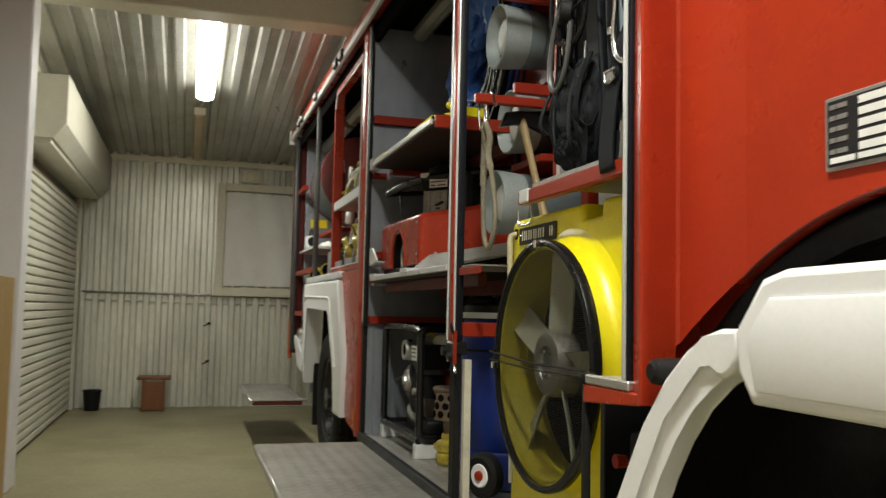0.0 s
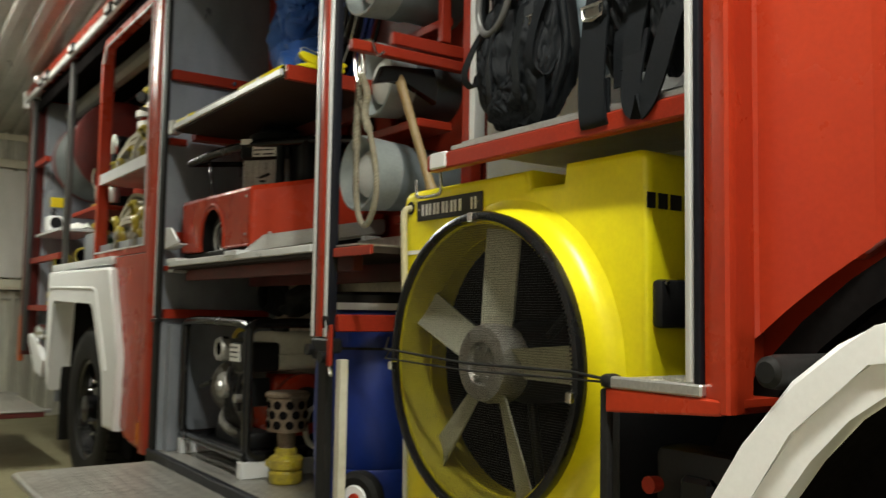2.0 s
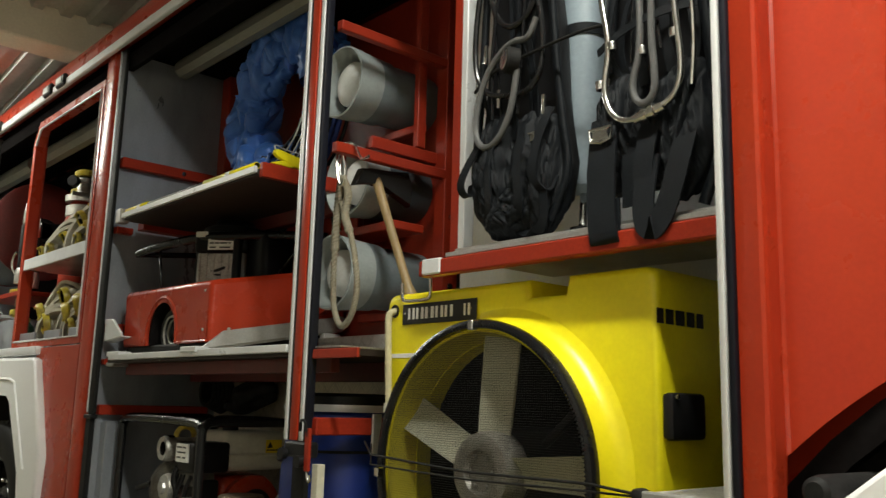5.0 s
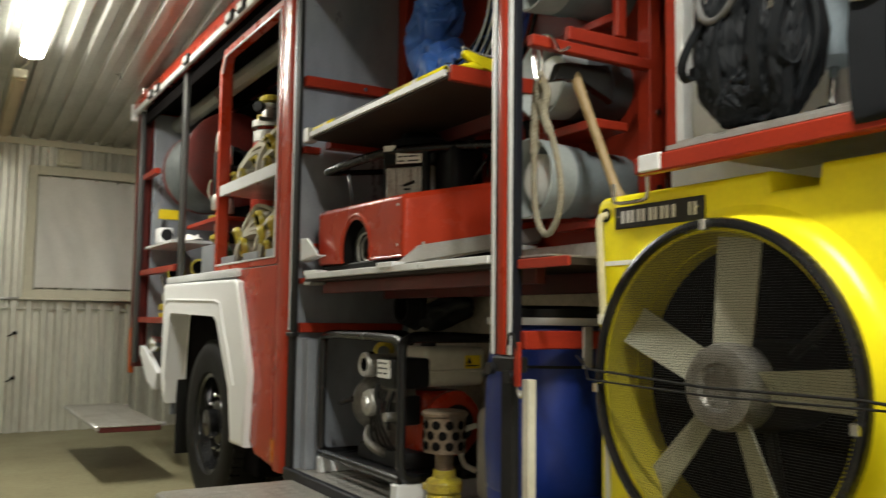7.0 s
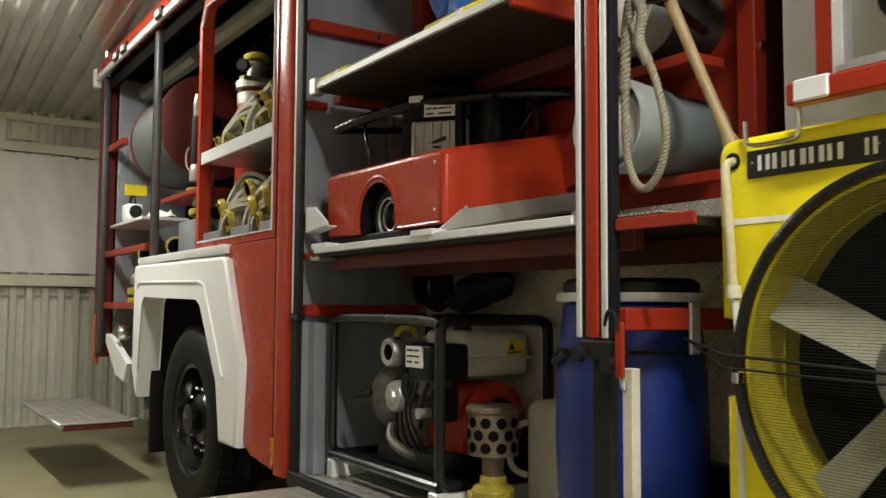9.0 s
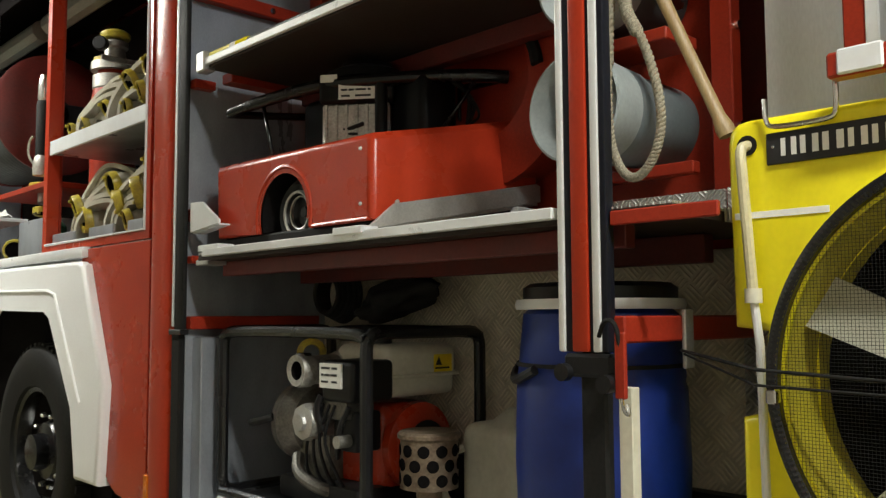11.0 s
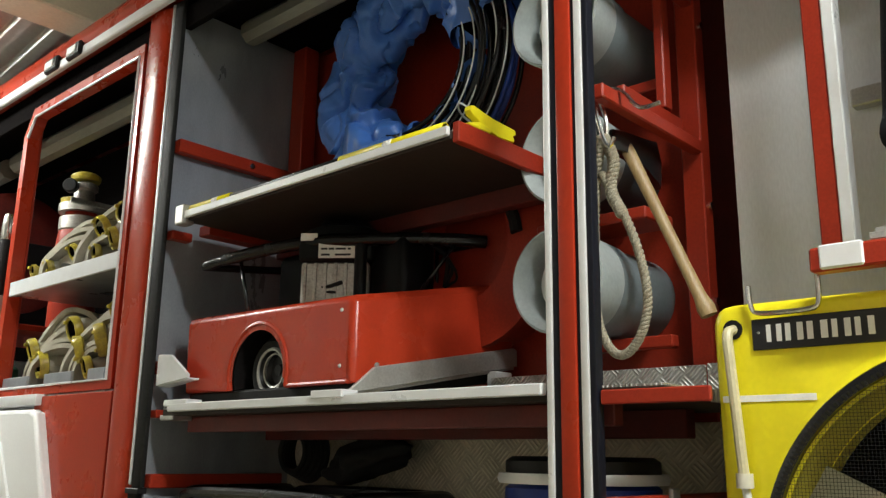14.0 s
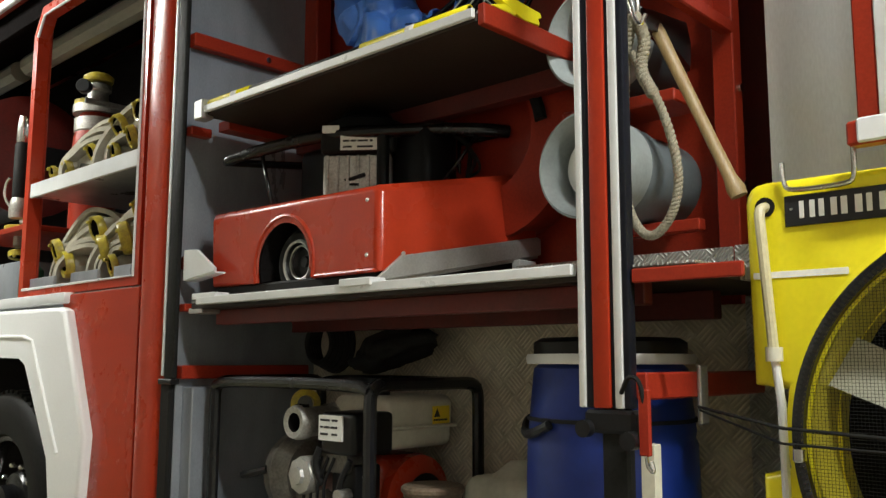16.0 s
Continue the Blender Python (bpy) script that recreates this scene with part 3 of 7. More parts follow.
def wheel(name, cx, cy, cz, r, label):
    w = P(name, lathe(bmesh.new(), [(r * 0.60, 0.02), (r * 0.62, -0.004), (r * 0.80, -0.022), (r * 0.93, -0.012), (r * 0.985, 0.015), (r, 0.05), (r, 0.23), (r * 0.97, 0.27), (r * 0.6, 0.26)], (cx, cy, cz), (1, 0, 0), 56, closed=True), RUBBER, label)
    bm = bmesh.new()
    for k in range(56):
        a = 2 * math.pi * k / 56
        m = Matrix.Translation((cx + 0.06, cy, cz)) @ Matrix.Rotation(a, 4, "X")
        box(bm, -0.045, 0.02, -0.018, 0.018, r - 0.012, r + 0.008, 0.002, m=m)
    part("tread", bm, RUBBER, w)
    part("rim", lathe(bmesh.new(), [(r * 0.61, 0.03), (r * 0.60, 0.012), (r * 0.56, 0.02), (r * 0.53, 0.10), (r * 0.40, 0.13), (r * 0.30, 0.10), (r * 0.26, 0.06), (r * 0.17, 0.05), (r * 0.16, -0.01), (0, -0.02)], (cx, cy, cz), (1, 0, 0), 40), BLACK_PAINT, w, "black steel rim")
    for k in range(10):
        a = 2 * math.pi * k / 10
        p = (cx, cy + r * 0.34 * math.cos(a), cz + r * 0.34 * math.sin(a))
        part("wheel_nut", lathe(bmesh.new(), [(0.016, 0.11), (0.016, 0.065), (0.010, 0.055), (0, 0.055)], p, (1, 0, 0), 6), CHROME, w)
    return w


wheel("rear_wheel", 1.13, 7.08, 0.55, 0.55, "black truck tyre on a black rim")
wheel("front_wheel", 1.22, 0.98, 0.55, 0.55, "black truck tyre under the white fender")

# rear fender: a white frame with a chamfered front edge
ro = [(6.08, 0.52), (6.04, 0.95), (6.28, 1.475), (6.34, 1.492), (8.10, 1.508), (8.13, 1.49), (8.14, 0.78), (8.02, 0.60)]
ri = [(7.98, 0.78), (7.93, 1.26), (7.86, 1.305), (6.74, 1.285), (6.66, 1.25), (6.36, 0.84), (6.33, 0.52)]
P("rear_fender", prism(bmesh.new(), ro + ri, "x", 1.045, 1.20, 0.02, 3), WHITE, "white plastic wheel fender")
rb = [(6.27, 0.86), (6.60, 1.345), (6.70, 1.365), (7.96, 1.385), (8.02, 1.35)]
P("fender_bead", tube(bmesh.new(), [(1.046, y, z) for y, z in rb], 0.010, 8), WHITE)
P("rear_wheel_well", B(1.22, 2.2, 6.30, 8.02, 0.3, 1.40, 0.01), DARK)
P("well_roof", prism(bmesh.new(), [(6.38, 0.5), (6.70, 1.25), (7.90, 1.29), (7.97, 0.8), (8.03, 0.8), (7.96, 1.35), (6.66, 1.32), (6.30, 0.5)], "x", 1.20, 1.9), DARK)
P("mud_flap", B(1.14, 1.50, 7.98, 8.01, 0.22, 0.9, 0.004), RUBBER)
P("fender_ledge", B(1.06, 1.16, 6.33, 8.10, 1.51, 1.56, 0.008, 2), ALU_WHITE, "grey ledge above the fender")

# lower side panel and pillar by the second locker
sp = [(5.70, 0.47), (5.98, 0.50), (6.06, 0.54), (6.40, 0.9), (6.40, 1.55), (5.70, 1.55)]
P("side_panel", prism(bmesh.new(), sp, "x", X, X + 0.03, 0.003), RED)
sec = [(X + 0.14, 5.50), (X + 0.022, 5.50)] + [(X - 0.014 + 0.036 * ((k - 6) / 6) ** 4 + 0.010 * ((k - 6) / 6) ** 2 * (1 - ((k - 6) / 6) ** 2), 5.503 + 0.209 * k / 12) for k in range(13)] + [(X + 0.022, 5.715), (X + 0.14, 5.715)]
bm = prism(bmesh.new(), sec, "z", 0.46, 3.14)
P("locker_pillar", bm, RED, "red pillar between the lockers")
P("marker", B(X - 0.016, X + 0.0, 5.655, 5.69, 0.50, 0.62, 0.003), mat("orange_reflector", (0.6, 0.16, 0.01), 0.25, vary=0.1, big=20), "orange reflector")
P("guide_rail", B(X - 0.007, X + 0.01, 5.482, 5.495, 1.20, 3.14, 0.005, 2), ALU_WHITE, "bright anodised shutter guide")
P("rubber_seal", B(X - 0.005, X + 0.016, 5.412, 5.477, 1.19, 3.14, 0.006, 2), RUBBER)
P("seal_lower", B(X - 0.004, X + 0.02, 5.43, 5.498, 0.50, 1.19, 0.006), RUBBER)
P("trim_end", B(X - 0.016, X + 0.02, 5.402, 5.498, 1.17, 1.19, 0.003), BLACK)

# centre post with rubber and bright strips
for y0, y1, m, lab in ((3.597, 3.615, ALU_WHITE, "bright strip"), (3.576, 3.597, NAVY, ""), (3.531, 3.576, RED, "red strip"), (3.520, 3.531, NAVY, ""), (3.499, 3.520, ALU_WHITE, "bright strip"), (3.482, 3.499, NAVY, "")):
    d = {RED: 0.006, NAVY: 0.001}.get(m, 0.005)
    P("centre_post", B(X - d, X + (0.030 if y0 < 3.49 else 0.022), y0, y1, 1.155, 3.14, 0.004, 2), m, lab)
P("post_foot", B(X + 0.0, X + 0.03, 3.49, 3.56, 0.50, 1.155, 0.006), RUBBER, "black lower post")
P("post_inner", B(X + 0.03, X + 0.06, 3.445, 3.480, 0.50, 1.08, 0.002), OFFWHITE, "pale grey lower post")
bm = B(X - 0.01, X + 0.05, 3.47, 3.60, 1.10, 1.152, 0.008)
lathe(bm, [(0, 0), (0.02, 0), (0.02, 0.02), (0, 0.02)], (X - 0.01, 3.59, 1.11), (-1, 0, 0), 14)
lathe(bm, [(0, 0), (0.02, 0), (0.02, 0.03), (0, 0.03)], (X - 0.01, 3.47, 1.09), (-1, 0, 0), 14)
P("post_latch", bm, BLACK)

# locker floor, walls, back
P("locker_floor", B(X + 0.015, BACK, 2.155, 5.46, 0.455, 0.50, 0.003), CHEQ_FLOOR, "tread plate locker floor")
P("floor_lip", B(X - 0.015, X + 0.02, 2.19, 5.50, 0.44, 0.505, 0.006), NAVY, "dark rubber edge of the locker floor")
P("partition", B(X + 0.02, BACK, 5.43, 5.45, 0.50, 3.12, 0.002), ALU_SHEET, "bare aluminium locker partition")
P("partition_edge", B(X + 0.05, X + 0.16, 5.36, 5.43, 0.50, 1.16, 0.004), ALU_SHEET)
P("low_ledge", B(X + 0.14, 1.70, 5.33, 5.43, 0.50, 0.56, 0.004), ALU_WHITE)
for z, h, x1 in ((2.475, 0.055, 1.70), (2.12, 0.035, 1.20), (1.60, 0.05, 1.20), (1.44, 0.03, 1.18), (1.19, 0.05, 1.70)):
    P("partition_rail", B(X + 0.02, x1, 5.385, 5.43, z, z + h, 0.004), RED_STEEL, "red steel rail")
for z in (2.50,):
    P("bolt", lathe(bmesh.new(), [(0, 0), (0.012, 0), (0.012, 0.008), (0, 0.010)], (1.45, 5.385, z), (0, -1, 0), 10), CHROME)
P("back_post", B(1.66, 1.74, 5.33, 5.42, 1.5, 3.12, 0.006), RED_STEEL, "red steel corner post")
P("back_wall", B(BACK + 0.02, BACK + 0.05, 3.53, 5.45, 1.40, 3.12, 0.002), RED_STEEL, "red painted tank wall")
P("lower_back_wall", B(BACK, BACK + 0.03, 2.155, 5.45, 0.45, 1.42, 0.002), CHEQ_BACK, "dull tread plate back wall")
P("side_back_wall", B(1.70, 1.73, 1.88, 3.395, 1.42, 3.12, 0.002), SATIN, "bare satin aluminium back wall")
# near-black colour keeps the top of the lockers in shade
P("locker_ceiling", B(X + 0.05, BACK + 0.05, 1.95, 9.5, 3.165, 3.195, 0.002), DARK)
P("inner_core", B(1.98, 3.3, 2.0, 9.40, 0.7, 3.1, 0.01), DARK_RED)
# round red housing behind the shelf
lat = lathe(bmesh.new(), [(0.34, 0.0), (0.34, 0.12), (0.36, 0.14), (0.36, 0.17), (0.20, 0.19), (0.19, 0.10), (0, 0.10)], (BACK + 0.03, 4.33, 2.02), (-1, 0, 0), 40)
P("round_housing", lat, RED_STEEL, "round red housing on the tank wall")
bm = tube(bmesh.new(), [(BACK - 0.16, 4.33 + 0.24 * math.cos(a), 2.0 + 0.24 * math.sin(a)) for a in (0.3 + k * 0.16 for k in range(18))], 0.022, 8)
P("black_hose", bm, RUBBER)

# divider frame between the lockers
P("divider_bar", B(X + 0.07, 1.72, 3.485, 3.52, 2.185, 2.225, 0.004), RED_STEEL, "red steel bar")
P("divider_post", B(1.69, 1.745, 3.485, 3.55, 1.50, 3.12, 0.004), RED_STEEL, "red steel post")
P("divider_top", B(X + 0.07, 1.72, 3.49, 3.525, 2.66, 2.70, 0.004), RED_STEEL)
P("divider_brace", B(1.36, 1.70, 3.54, 3.57, 2.255, 2.305, 0.004), RED_STEEL)
P("divider_inner_post", B(1.58, 1.625, 3.535, 3.565, 2.306, 3.12, 0.004), RED_STEEL, "red steel post")
P("divider_rail", B(X + 0.024, 1.74, 3.455, 3.49, 1.175, 1.235, 0.004), RED_STEEL, "red steel rail with an eye plate")
P("eye_plate", B(1.345, 1.385, 3.445, 3.456, 1.11, 1.25, 0.003), ALU)
for z in (2.03, 2.6, 1.75):
    P("bolt", lathe(bmesh.new(), [(0, 0), (0.013, 0), (0.013, 0.008), (0, 0.01)], (1.725, 3.485, z), (0, -1, 0), 10), CHROME)
for z, x in ((1.62, 1.62), (1.965, 1.50), (2.39, 1.62)):
    P("rack_cradle", B(x, 1.66, 3.57, 3.94, z, z + 0.035, 0.004), RED_STEEL)

# shelves of the second locker
P("top_shelf", B(X + 0.004, BACK, 3.93, 5.28, 2.165, 2.19, 0.002), PLY_DARK, "pull-out shelf of dark board")
P("shelf_edge", B(X - 0.012, X + 0.003, 3.93, 5.285, 2.172, 2.200, 0.003), ALU_WHITE)
P("shelf_side", B(X + 0.01, 1.66, 3.905, 3.93, 2.155, 2.215, 0.003), RED_STEEL, "red shelf side")
P("shelf_runner", B(X + 0.12, BACK, 5.285, 5.36, 2.14, 2.18, 0.003), RED_STEEL)
P("shelf_latch", B(X - 0.02, X + 0.03, 5.25, 5.31, 2.15, 2.225, 0.005), ALU)
P("under_rail", B(X + 0.45, X + 0.50, 3.93, 5.30, 2.10, 2.165, 0.003), DARK_RED)
P("middle_shelf", B(X + 0.02, BACK, 3.33, 5.34, 1.469, 1.475, 0.001), CHEQ_FLOOR, "tread plate shelf")
P("shelf_board", B(X + 0.02, BACK, 3.33, 5.34, 1.445, 1.4685, 0.001), PLY_DARK)
P("shelf_edge", B(X - 0.006, X + 0.018, 3.63, 5.27, 1.458, 1.486, 0.003), ALU_WHITE)
P("shelf_edge", B(X + 0.006, X + 0.0185, 3.22, 3.478, 1.432, 1.464, 0.003), RED_STEEL, "red shelf edge")
P("shelf_board_end", B(1.326, BACK, 3.285, 3.329, 1.445, 1.475, 0.002), CHEQ_FLOOR)
P("under_rail", B(X + 0.10, X + 0.14, 3.50, 5.30, 1.39, 1.445, 0.003), DARK_RED)
P("under_rail", B(X + 0.45, X + 0.50, 3.50, 5.30, 1.37, 1.445, 0.003), DARK_RED)
P("shelf_upstand", B(1.60, 1.612, 3.47, 4.2, 1.476, 1.563, 0.002), CHEQ_UPRIGHT, "upright tread plate strip")
P("shelf_upstand", B(1.604, 1.616, 3.30, 3.466, 1.476, 1.566, 0.002), CHEQ_UPRIGHT, "upright tread plate strip")
P("side_tread_plate", B(1.735, 1.747, 3.18, 3.50, 0.50, 1.44, 0.002), CHEQ_UPRIGHT, "bare tread plate panel")
P("shelf_bracket", B(X + 0.02, X + 0.10, 5.27, 5.36, 1.43, 1.45, 0.003), ALU)

# red bar and tray of the breathing-set bay
P("bar", B(1.185, 1.225, 1.90, 3.036, 1.685, 1.735, 0.005), RED_STEEL, "red steel cross bar")
P("bar_tip", B(1.180, 1.228, 2.93, 3.015, 1.688, 1.738, 0.004), ALU_WHITE, "white taped bar end")
P("tray", B(1.20, 1.72, 1.90, 2.92, 1.735, 1.748, 0.002), ALU)
P("tray_lip", B(1.195, 1.201, 1.90, 2.92, 1.738, 1.752, 0.001), ALU)
P("tray_lip", B(1.235, 1.241, 1.90, 2.92, 1.748, 1.770, 0.001), ALU)
P("bay_post", B(1.335, 1.38, 3.014, 3.058, 1.75, 3.12, 0.004), RED_STEEL, "red steel post")
P("bay_post_trim", B(1.329, 1.375, 2.984, 3.012, 1.75, 3.12, 0.003), ALU_WHITE, "white edge strip")
P("bay_rail", B(1.66, 1.698, 1.9, 3.06, 2.20, 2.25, 0.004), ALU)
P("tray_bracket", B(1.21, 1.5, 1.905, 1.925, 1.62, 1.69, 0.004), ALU)

# roof edge
bm = B(1.055, 3.45, 1.80, 9.58, 3.20, 3.26, 0.012, 2)
P("roof", bm, RED, "red roof")
P("roof_lip", prism(bmesh.new(), [(1.05, 3.215), (1.05, 3.255), (1.10, 3.34), (1.16, 3.355), (1.22, 3.34), (1.22, 3.215)], "y", 1.8, 9.60, 0.006), RED, "red roof edge")
P("roof_plate", B(1.22, 1.38, 2.0, 9.45, 3.335, 3.36, 0.004), CHEQ_FLOOR)
P("roof_band", B(1.040, 1.068, 2.0, 9.55, 3.178, 3.228, 0.006), RED)
P("light_strip", B(1.032, 1.062, 2.0, 9.55, 3.126, 3.176, 0.006), ALU_WHITE, "white strip along the roof edge")
P("strip_end", B(1.02, 1.08, 9.55, 9.62, 3.08, 3.24, 0.01, 2), WHITE)
bm = tube(bmesh.new(), smooth([(1.24, 2.2, 3.36), (1.20, 2.3, 3.43), (1.20, 9.30, 3.43), (1.20, 9.45, 3.42), (1.20, 9.46, 3.34)], 2), 0.016, 8)
P("roof_rail", bm, ALU_WHITE, "bright tubular roof rail")
for y in (3.2, 4.6, 6.0, 7.3, 8.6):
    P("rail_stanchion", tube(bmesh.new(), [(1.20, y, 3.34), (1.20, y, 3.43)], 0.012, 8), ALU)
bm = tube(bmesh.new(), smooth([(1.10, 9.48, 3.30), (1.10, 9.46, 3.44), (1.20, 9.42, 3.49), (1.32, 9.46, 3.44), (1.32, 9.48, 3.30)], 2), 0.016, 8)
P("rail_hoop", bm, CHROME)
for y in (4.4, 6.28, 6.52, 7.6, 8.55, 8.8):
    bm = B(1.014, 1.040, y - 0.07, y + 0.07, 3.13, 3.20, 0.008)
    q = P("strip_lamp", bm, BLACK, "small black lamp on the roof strip")
    part("lens", B(1.008, 1.015, y - 0.04, y + 0.05, 3.145, 3.185, 0.003), WHITE, q)

# third locker: red inner frame, posts, back
fr = [(5.735, 1.56), (6.95, 1.56), (6.95, 2.92), (6.86, 3.05), (5.735, 3.05)]
fi = [(5.775, 1.60), (6.90, 1.60), (6.90, 2.90), (6.83, 3.00), (5.775, 3.00)]
bm = bmesh.new()
for k in range(5):
    a, b, c, d = fr[k], fr[(k + 1) % 5], fi[(k + 1) % 5], fi[k]
    prism(bm, [a, b, c, d], "x", 1.10, 1.16)
P("inner_frame", bm, RED, "red inner frame")
bm = tube(bmesh.new(), [(1.099, y, z) for y, z in (fi[1], fi[0], fi[4], fi[3], fi[2])], 0.007, 6)
P("frame_trim", bm, ALU_WHITE)
P("frame_side", B(1.16, 1.175, 6.90, 6.95, 1.56, 3.0, 0.004), RED_STEEL)
P("guide_post", B(X - 0.01, X + 0.03, 7.80, 7.87, 1.55, 3.14, 0.008, 2), DARK_ALU, "dark anodised shutter post")
P("guide_post_seal", B(X - 0.004, X + 0.03, 7.872, 7.915, 1.55, 3.14, 0.005), RUBBER)
P("rear_pillar", B(X - 0.012, X + 0.10, 9.42, 9.56, 0.80, 3.14, 0.014, 2), DARK_RED, "dark red rear pillar")
P("rear_guide", B(X - 0.016, X + 0.03, 9.37, 9.418, 0.84, 3.14, 0.006, 2), DARK_ALU)
P("rear_marker", B(X - 0.02, X + 0.02, 9.48, 9.56, 0.74, 1.15, 0.006), mat("amber_reflector", (0.45, 0.09, 0.01), 0.3, vary=0.1, big=20), "amber reflector")
P("rear_wall", B(X + 0.10, BACK, 9.34, 9.37, 0.8, 3.12, 0.002), ALU_SHEET, "bare aluminium rear wall")
# near-black back and front walls put the rear locker's shade into colour
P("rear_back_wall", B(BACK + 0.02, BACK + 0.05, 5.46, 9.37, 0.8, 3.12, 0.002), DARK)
# board added to block lamp light from the lockers
P("valance", B(X + 0.02, X + 0.05, 1.90, 9.40, 3.02, 3.12, 0.003), DARK, "added dark board shading the lockers under the roof edge")
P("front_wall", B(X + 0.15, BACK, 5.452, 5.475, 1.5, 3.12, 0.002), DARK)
P("locker_deck", B(X + 0.02, BACK, 5.72, 8.12, 1.50, 1.56, 0.003), ALU_SHEET)
for z, y0 in ((2.50, 8.9), (1.62, 8.12), (1.20, 8.14)):
    P("rear_rail", B(X + 0.02, X + 0.07, y0, 9.38, z, z + 0.05, 0.004), RED_STEEL)
P("rear_shelf", B(X + 0.03, BACK, 8.14, 9.36, 1.20, 1.235, 0.003), RED_STEEL)
P("rear_shelf", B(X + 0.05, X + 0.4, 8.35, 9.34, 1.86, 1.885, 0.003), ALU_WHITE, "small white shelf")
P("rear_side", B(X + 0.04, BACK, 8.13, 8.16, 0.5, 1.55, 0.003), ALU_SHEET)
P("small_sticker", B(X + 0.16, X + 0.34, 9.334, 9.342, 2.15, 2.24, 0.001), STICKER, "yellow notice sticker")
# rolled-up shutters
for y0, y1, r, z in ((3.66, 5.385, 0.056, 3.095), (5.80, 7.78, 0.066, 3.03), (7.92, 9.36, 0.066, 3.03)):
    bm = lathe(bmesh.new(), [(0, 0), (r, 0), (r, y1 - y0), (0, y1 - y0)], (1.40, y0, z), (0, 1, 0), 9)
    P("rolled_shutter", bm, SHUTTER_ROLL, "rolled-up aluminium shutter", 20)

# fold-down steps
def flap(x0, x1, y0, y1, z, label):
    f = P("fold_down_step", B(x0, x1, y0, y1, z - 0.012, z, 0.004), CHEQ_STEP, label)
    part("step_frame", B(x0 + 0.01, x1 - 0.01, y0 + 0.004, y1 - 0.004, z - 0.05, z - 0.013, 0.004), DARK_RED, f)
    part("step_nosing", tube(bmesh.new(), [(x0, y0, z - 0.02), (x0, y1, z - 0.02)], 0.016, 8), ALU, f)
    for y in (y0 + 0.12, y1 - 0.12):
        part("hinge", B(x1 - 0.02, x1 + 0.05, y - 0.03, y + 0.03, z - 0.03, z - 0.003, 0.004), ALU, f)
flap(0.43, 1.075, 3.52, 5.36, 0.46, "folded-down tread plate step")
flap(0.60, 1.075, 8.12, 9.85, 0.435, "folded-down tread plate step")
bm = prism(bmesh.new(), [(8.45, 0.80), (8.95, 0.98), (9.15, 1.0), (9.15, 0.93), (8.8, 0.70), (8.55, 0.66)], "x", X + 0.0, X + 0.05, 0.006)
P("step_arm", bm, WHITE, "white step arm")
bm = lathe(bmesh.new(), [(0, 0), (0.05, 0), (0.065, 0.03), (0.065, 0.09), (0.03, 0.12), (0, 0.12)], (X + 0.1, 8.75, 1.02), (-1, 0.3, 0.1), 20)
P("filler_cap", bm, CHROME, "bright filler cap")
# rest of the vehicle, out of sight
P("far_side", B(3.42, 3.47, -1.8, 9.56, 0.5, 3.2, 0.01), RED)
P("rear_panel", B(1.2, 3.45, 9.50, 9.56, 0.8, 3.2, 0.01), RED)
P("cab_front", B(1.18, 3.45, -1.86, -1.8, 0.8, 3.2, 0.02), RED)
P("cab_roof", B(1.175, 3.45, -1.8, 1.80, 3.18, 3.22, 0.012), RED)
P("chassis", B(1.7, 2.9, -1.6, 9.3, 0.45, 0.75, 0.01), BLACK)
for cy in (0.98, 7.08):
    P("far_tyre", lathe(bmesh.new(), [(0, 0), (0.50, 0), (0.55, 0.04), (0.55, 0.24), (0.5, 0.28), (0, 0.28)], (3.15, cy, 0.55), (1, 0, 0), 30), RUBBER)


# ---- things in the lockers ----
def bars(name, parent, material, at, right, up, width, height, cuts, depth=0.0012, label=""):
    """A row of plain bars on a plate: cuts are (start, end) along the width, 0 to 1."""
    r, u = Vector(right).normalized(), Vector(up).normalized()
    n = r.cross(u)
    m = Matrix((r, u, n)).transposed().to_4x4()
    m.translation = Vector(at)
    bm = bmesh.new()
    for a, b in cuts:
        box(bm, a * width, b * width, 0, height, 0, depth, 0.0002, m=m)
    return part(name, bm, material, parent, label)


# data plate on the cab
plate = thing("data_plate", (CAB - 0.003, 1.24, 1.62), "black data plate with white fields on the red cab", "sign")
part("plate", B(CAB - 0.006, CAB - 0.001, 1.06, 1.345, 1.555, 1.695, 0.002), ALU, plate)
part("black_field", B(CAB - 0.009, CAB - 0.006, 1.07, 1.335, 1.563, 1.687, 0.001), INK, plate)
for k in range(5):
    bars("white_field", plate, LETTER, (CAB - 0.009, 1.255, 1.668 - k * 0.021), (0, -1, 0), (0, 0, 1), 0.17, 0.014, [(0, 1)])
    bars("caption_bar", plate, ALU, (CAB - 0.009, 1.328, 1.670 - k * 0.021), (0, -1, 0), (0, 0, 1), 0.05, 0.009, [(0, 0.3), (0.36, 0.9)])
bars("caption_bar", plate, LETTER, (CAB - 0.009, 1.328, 1.568), (0, -1, 0), (0, 0, 1), 0.14, 0.011, [(0, 0.45), (0.5, 1)])

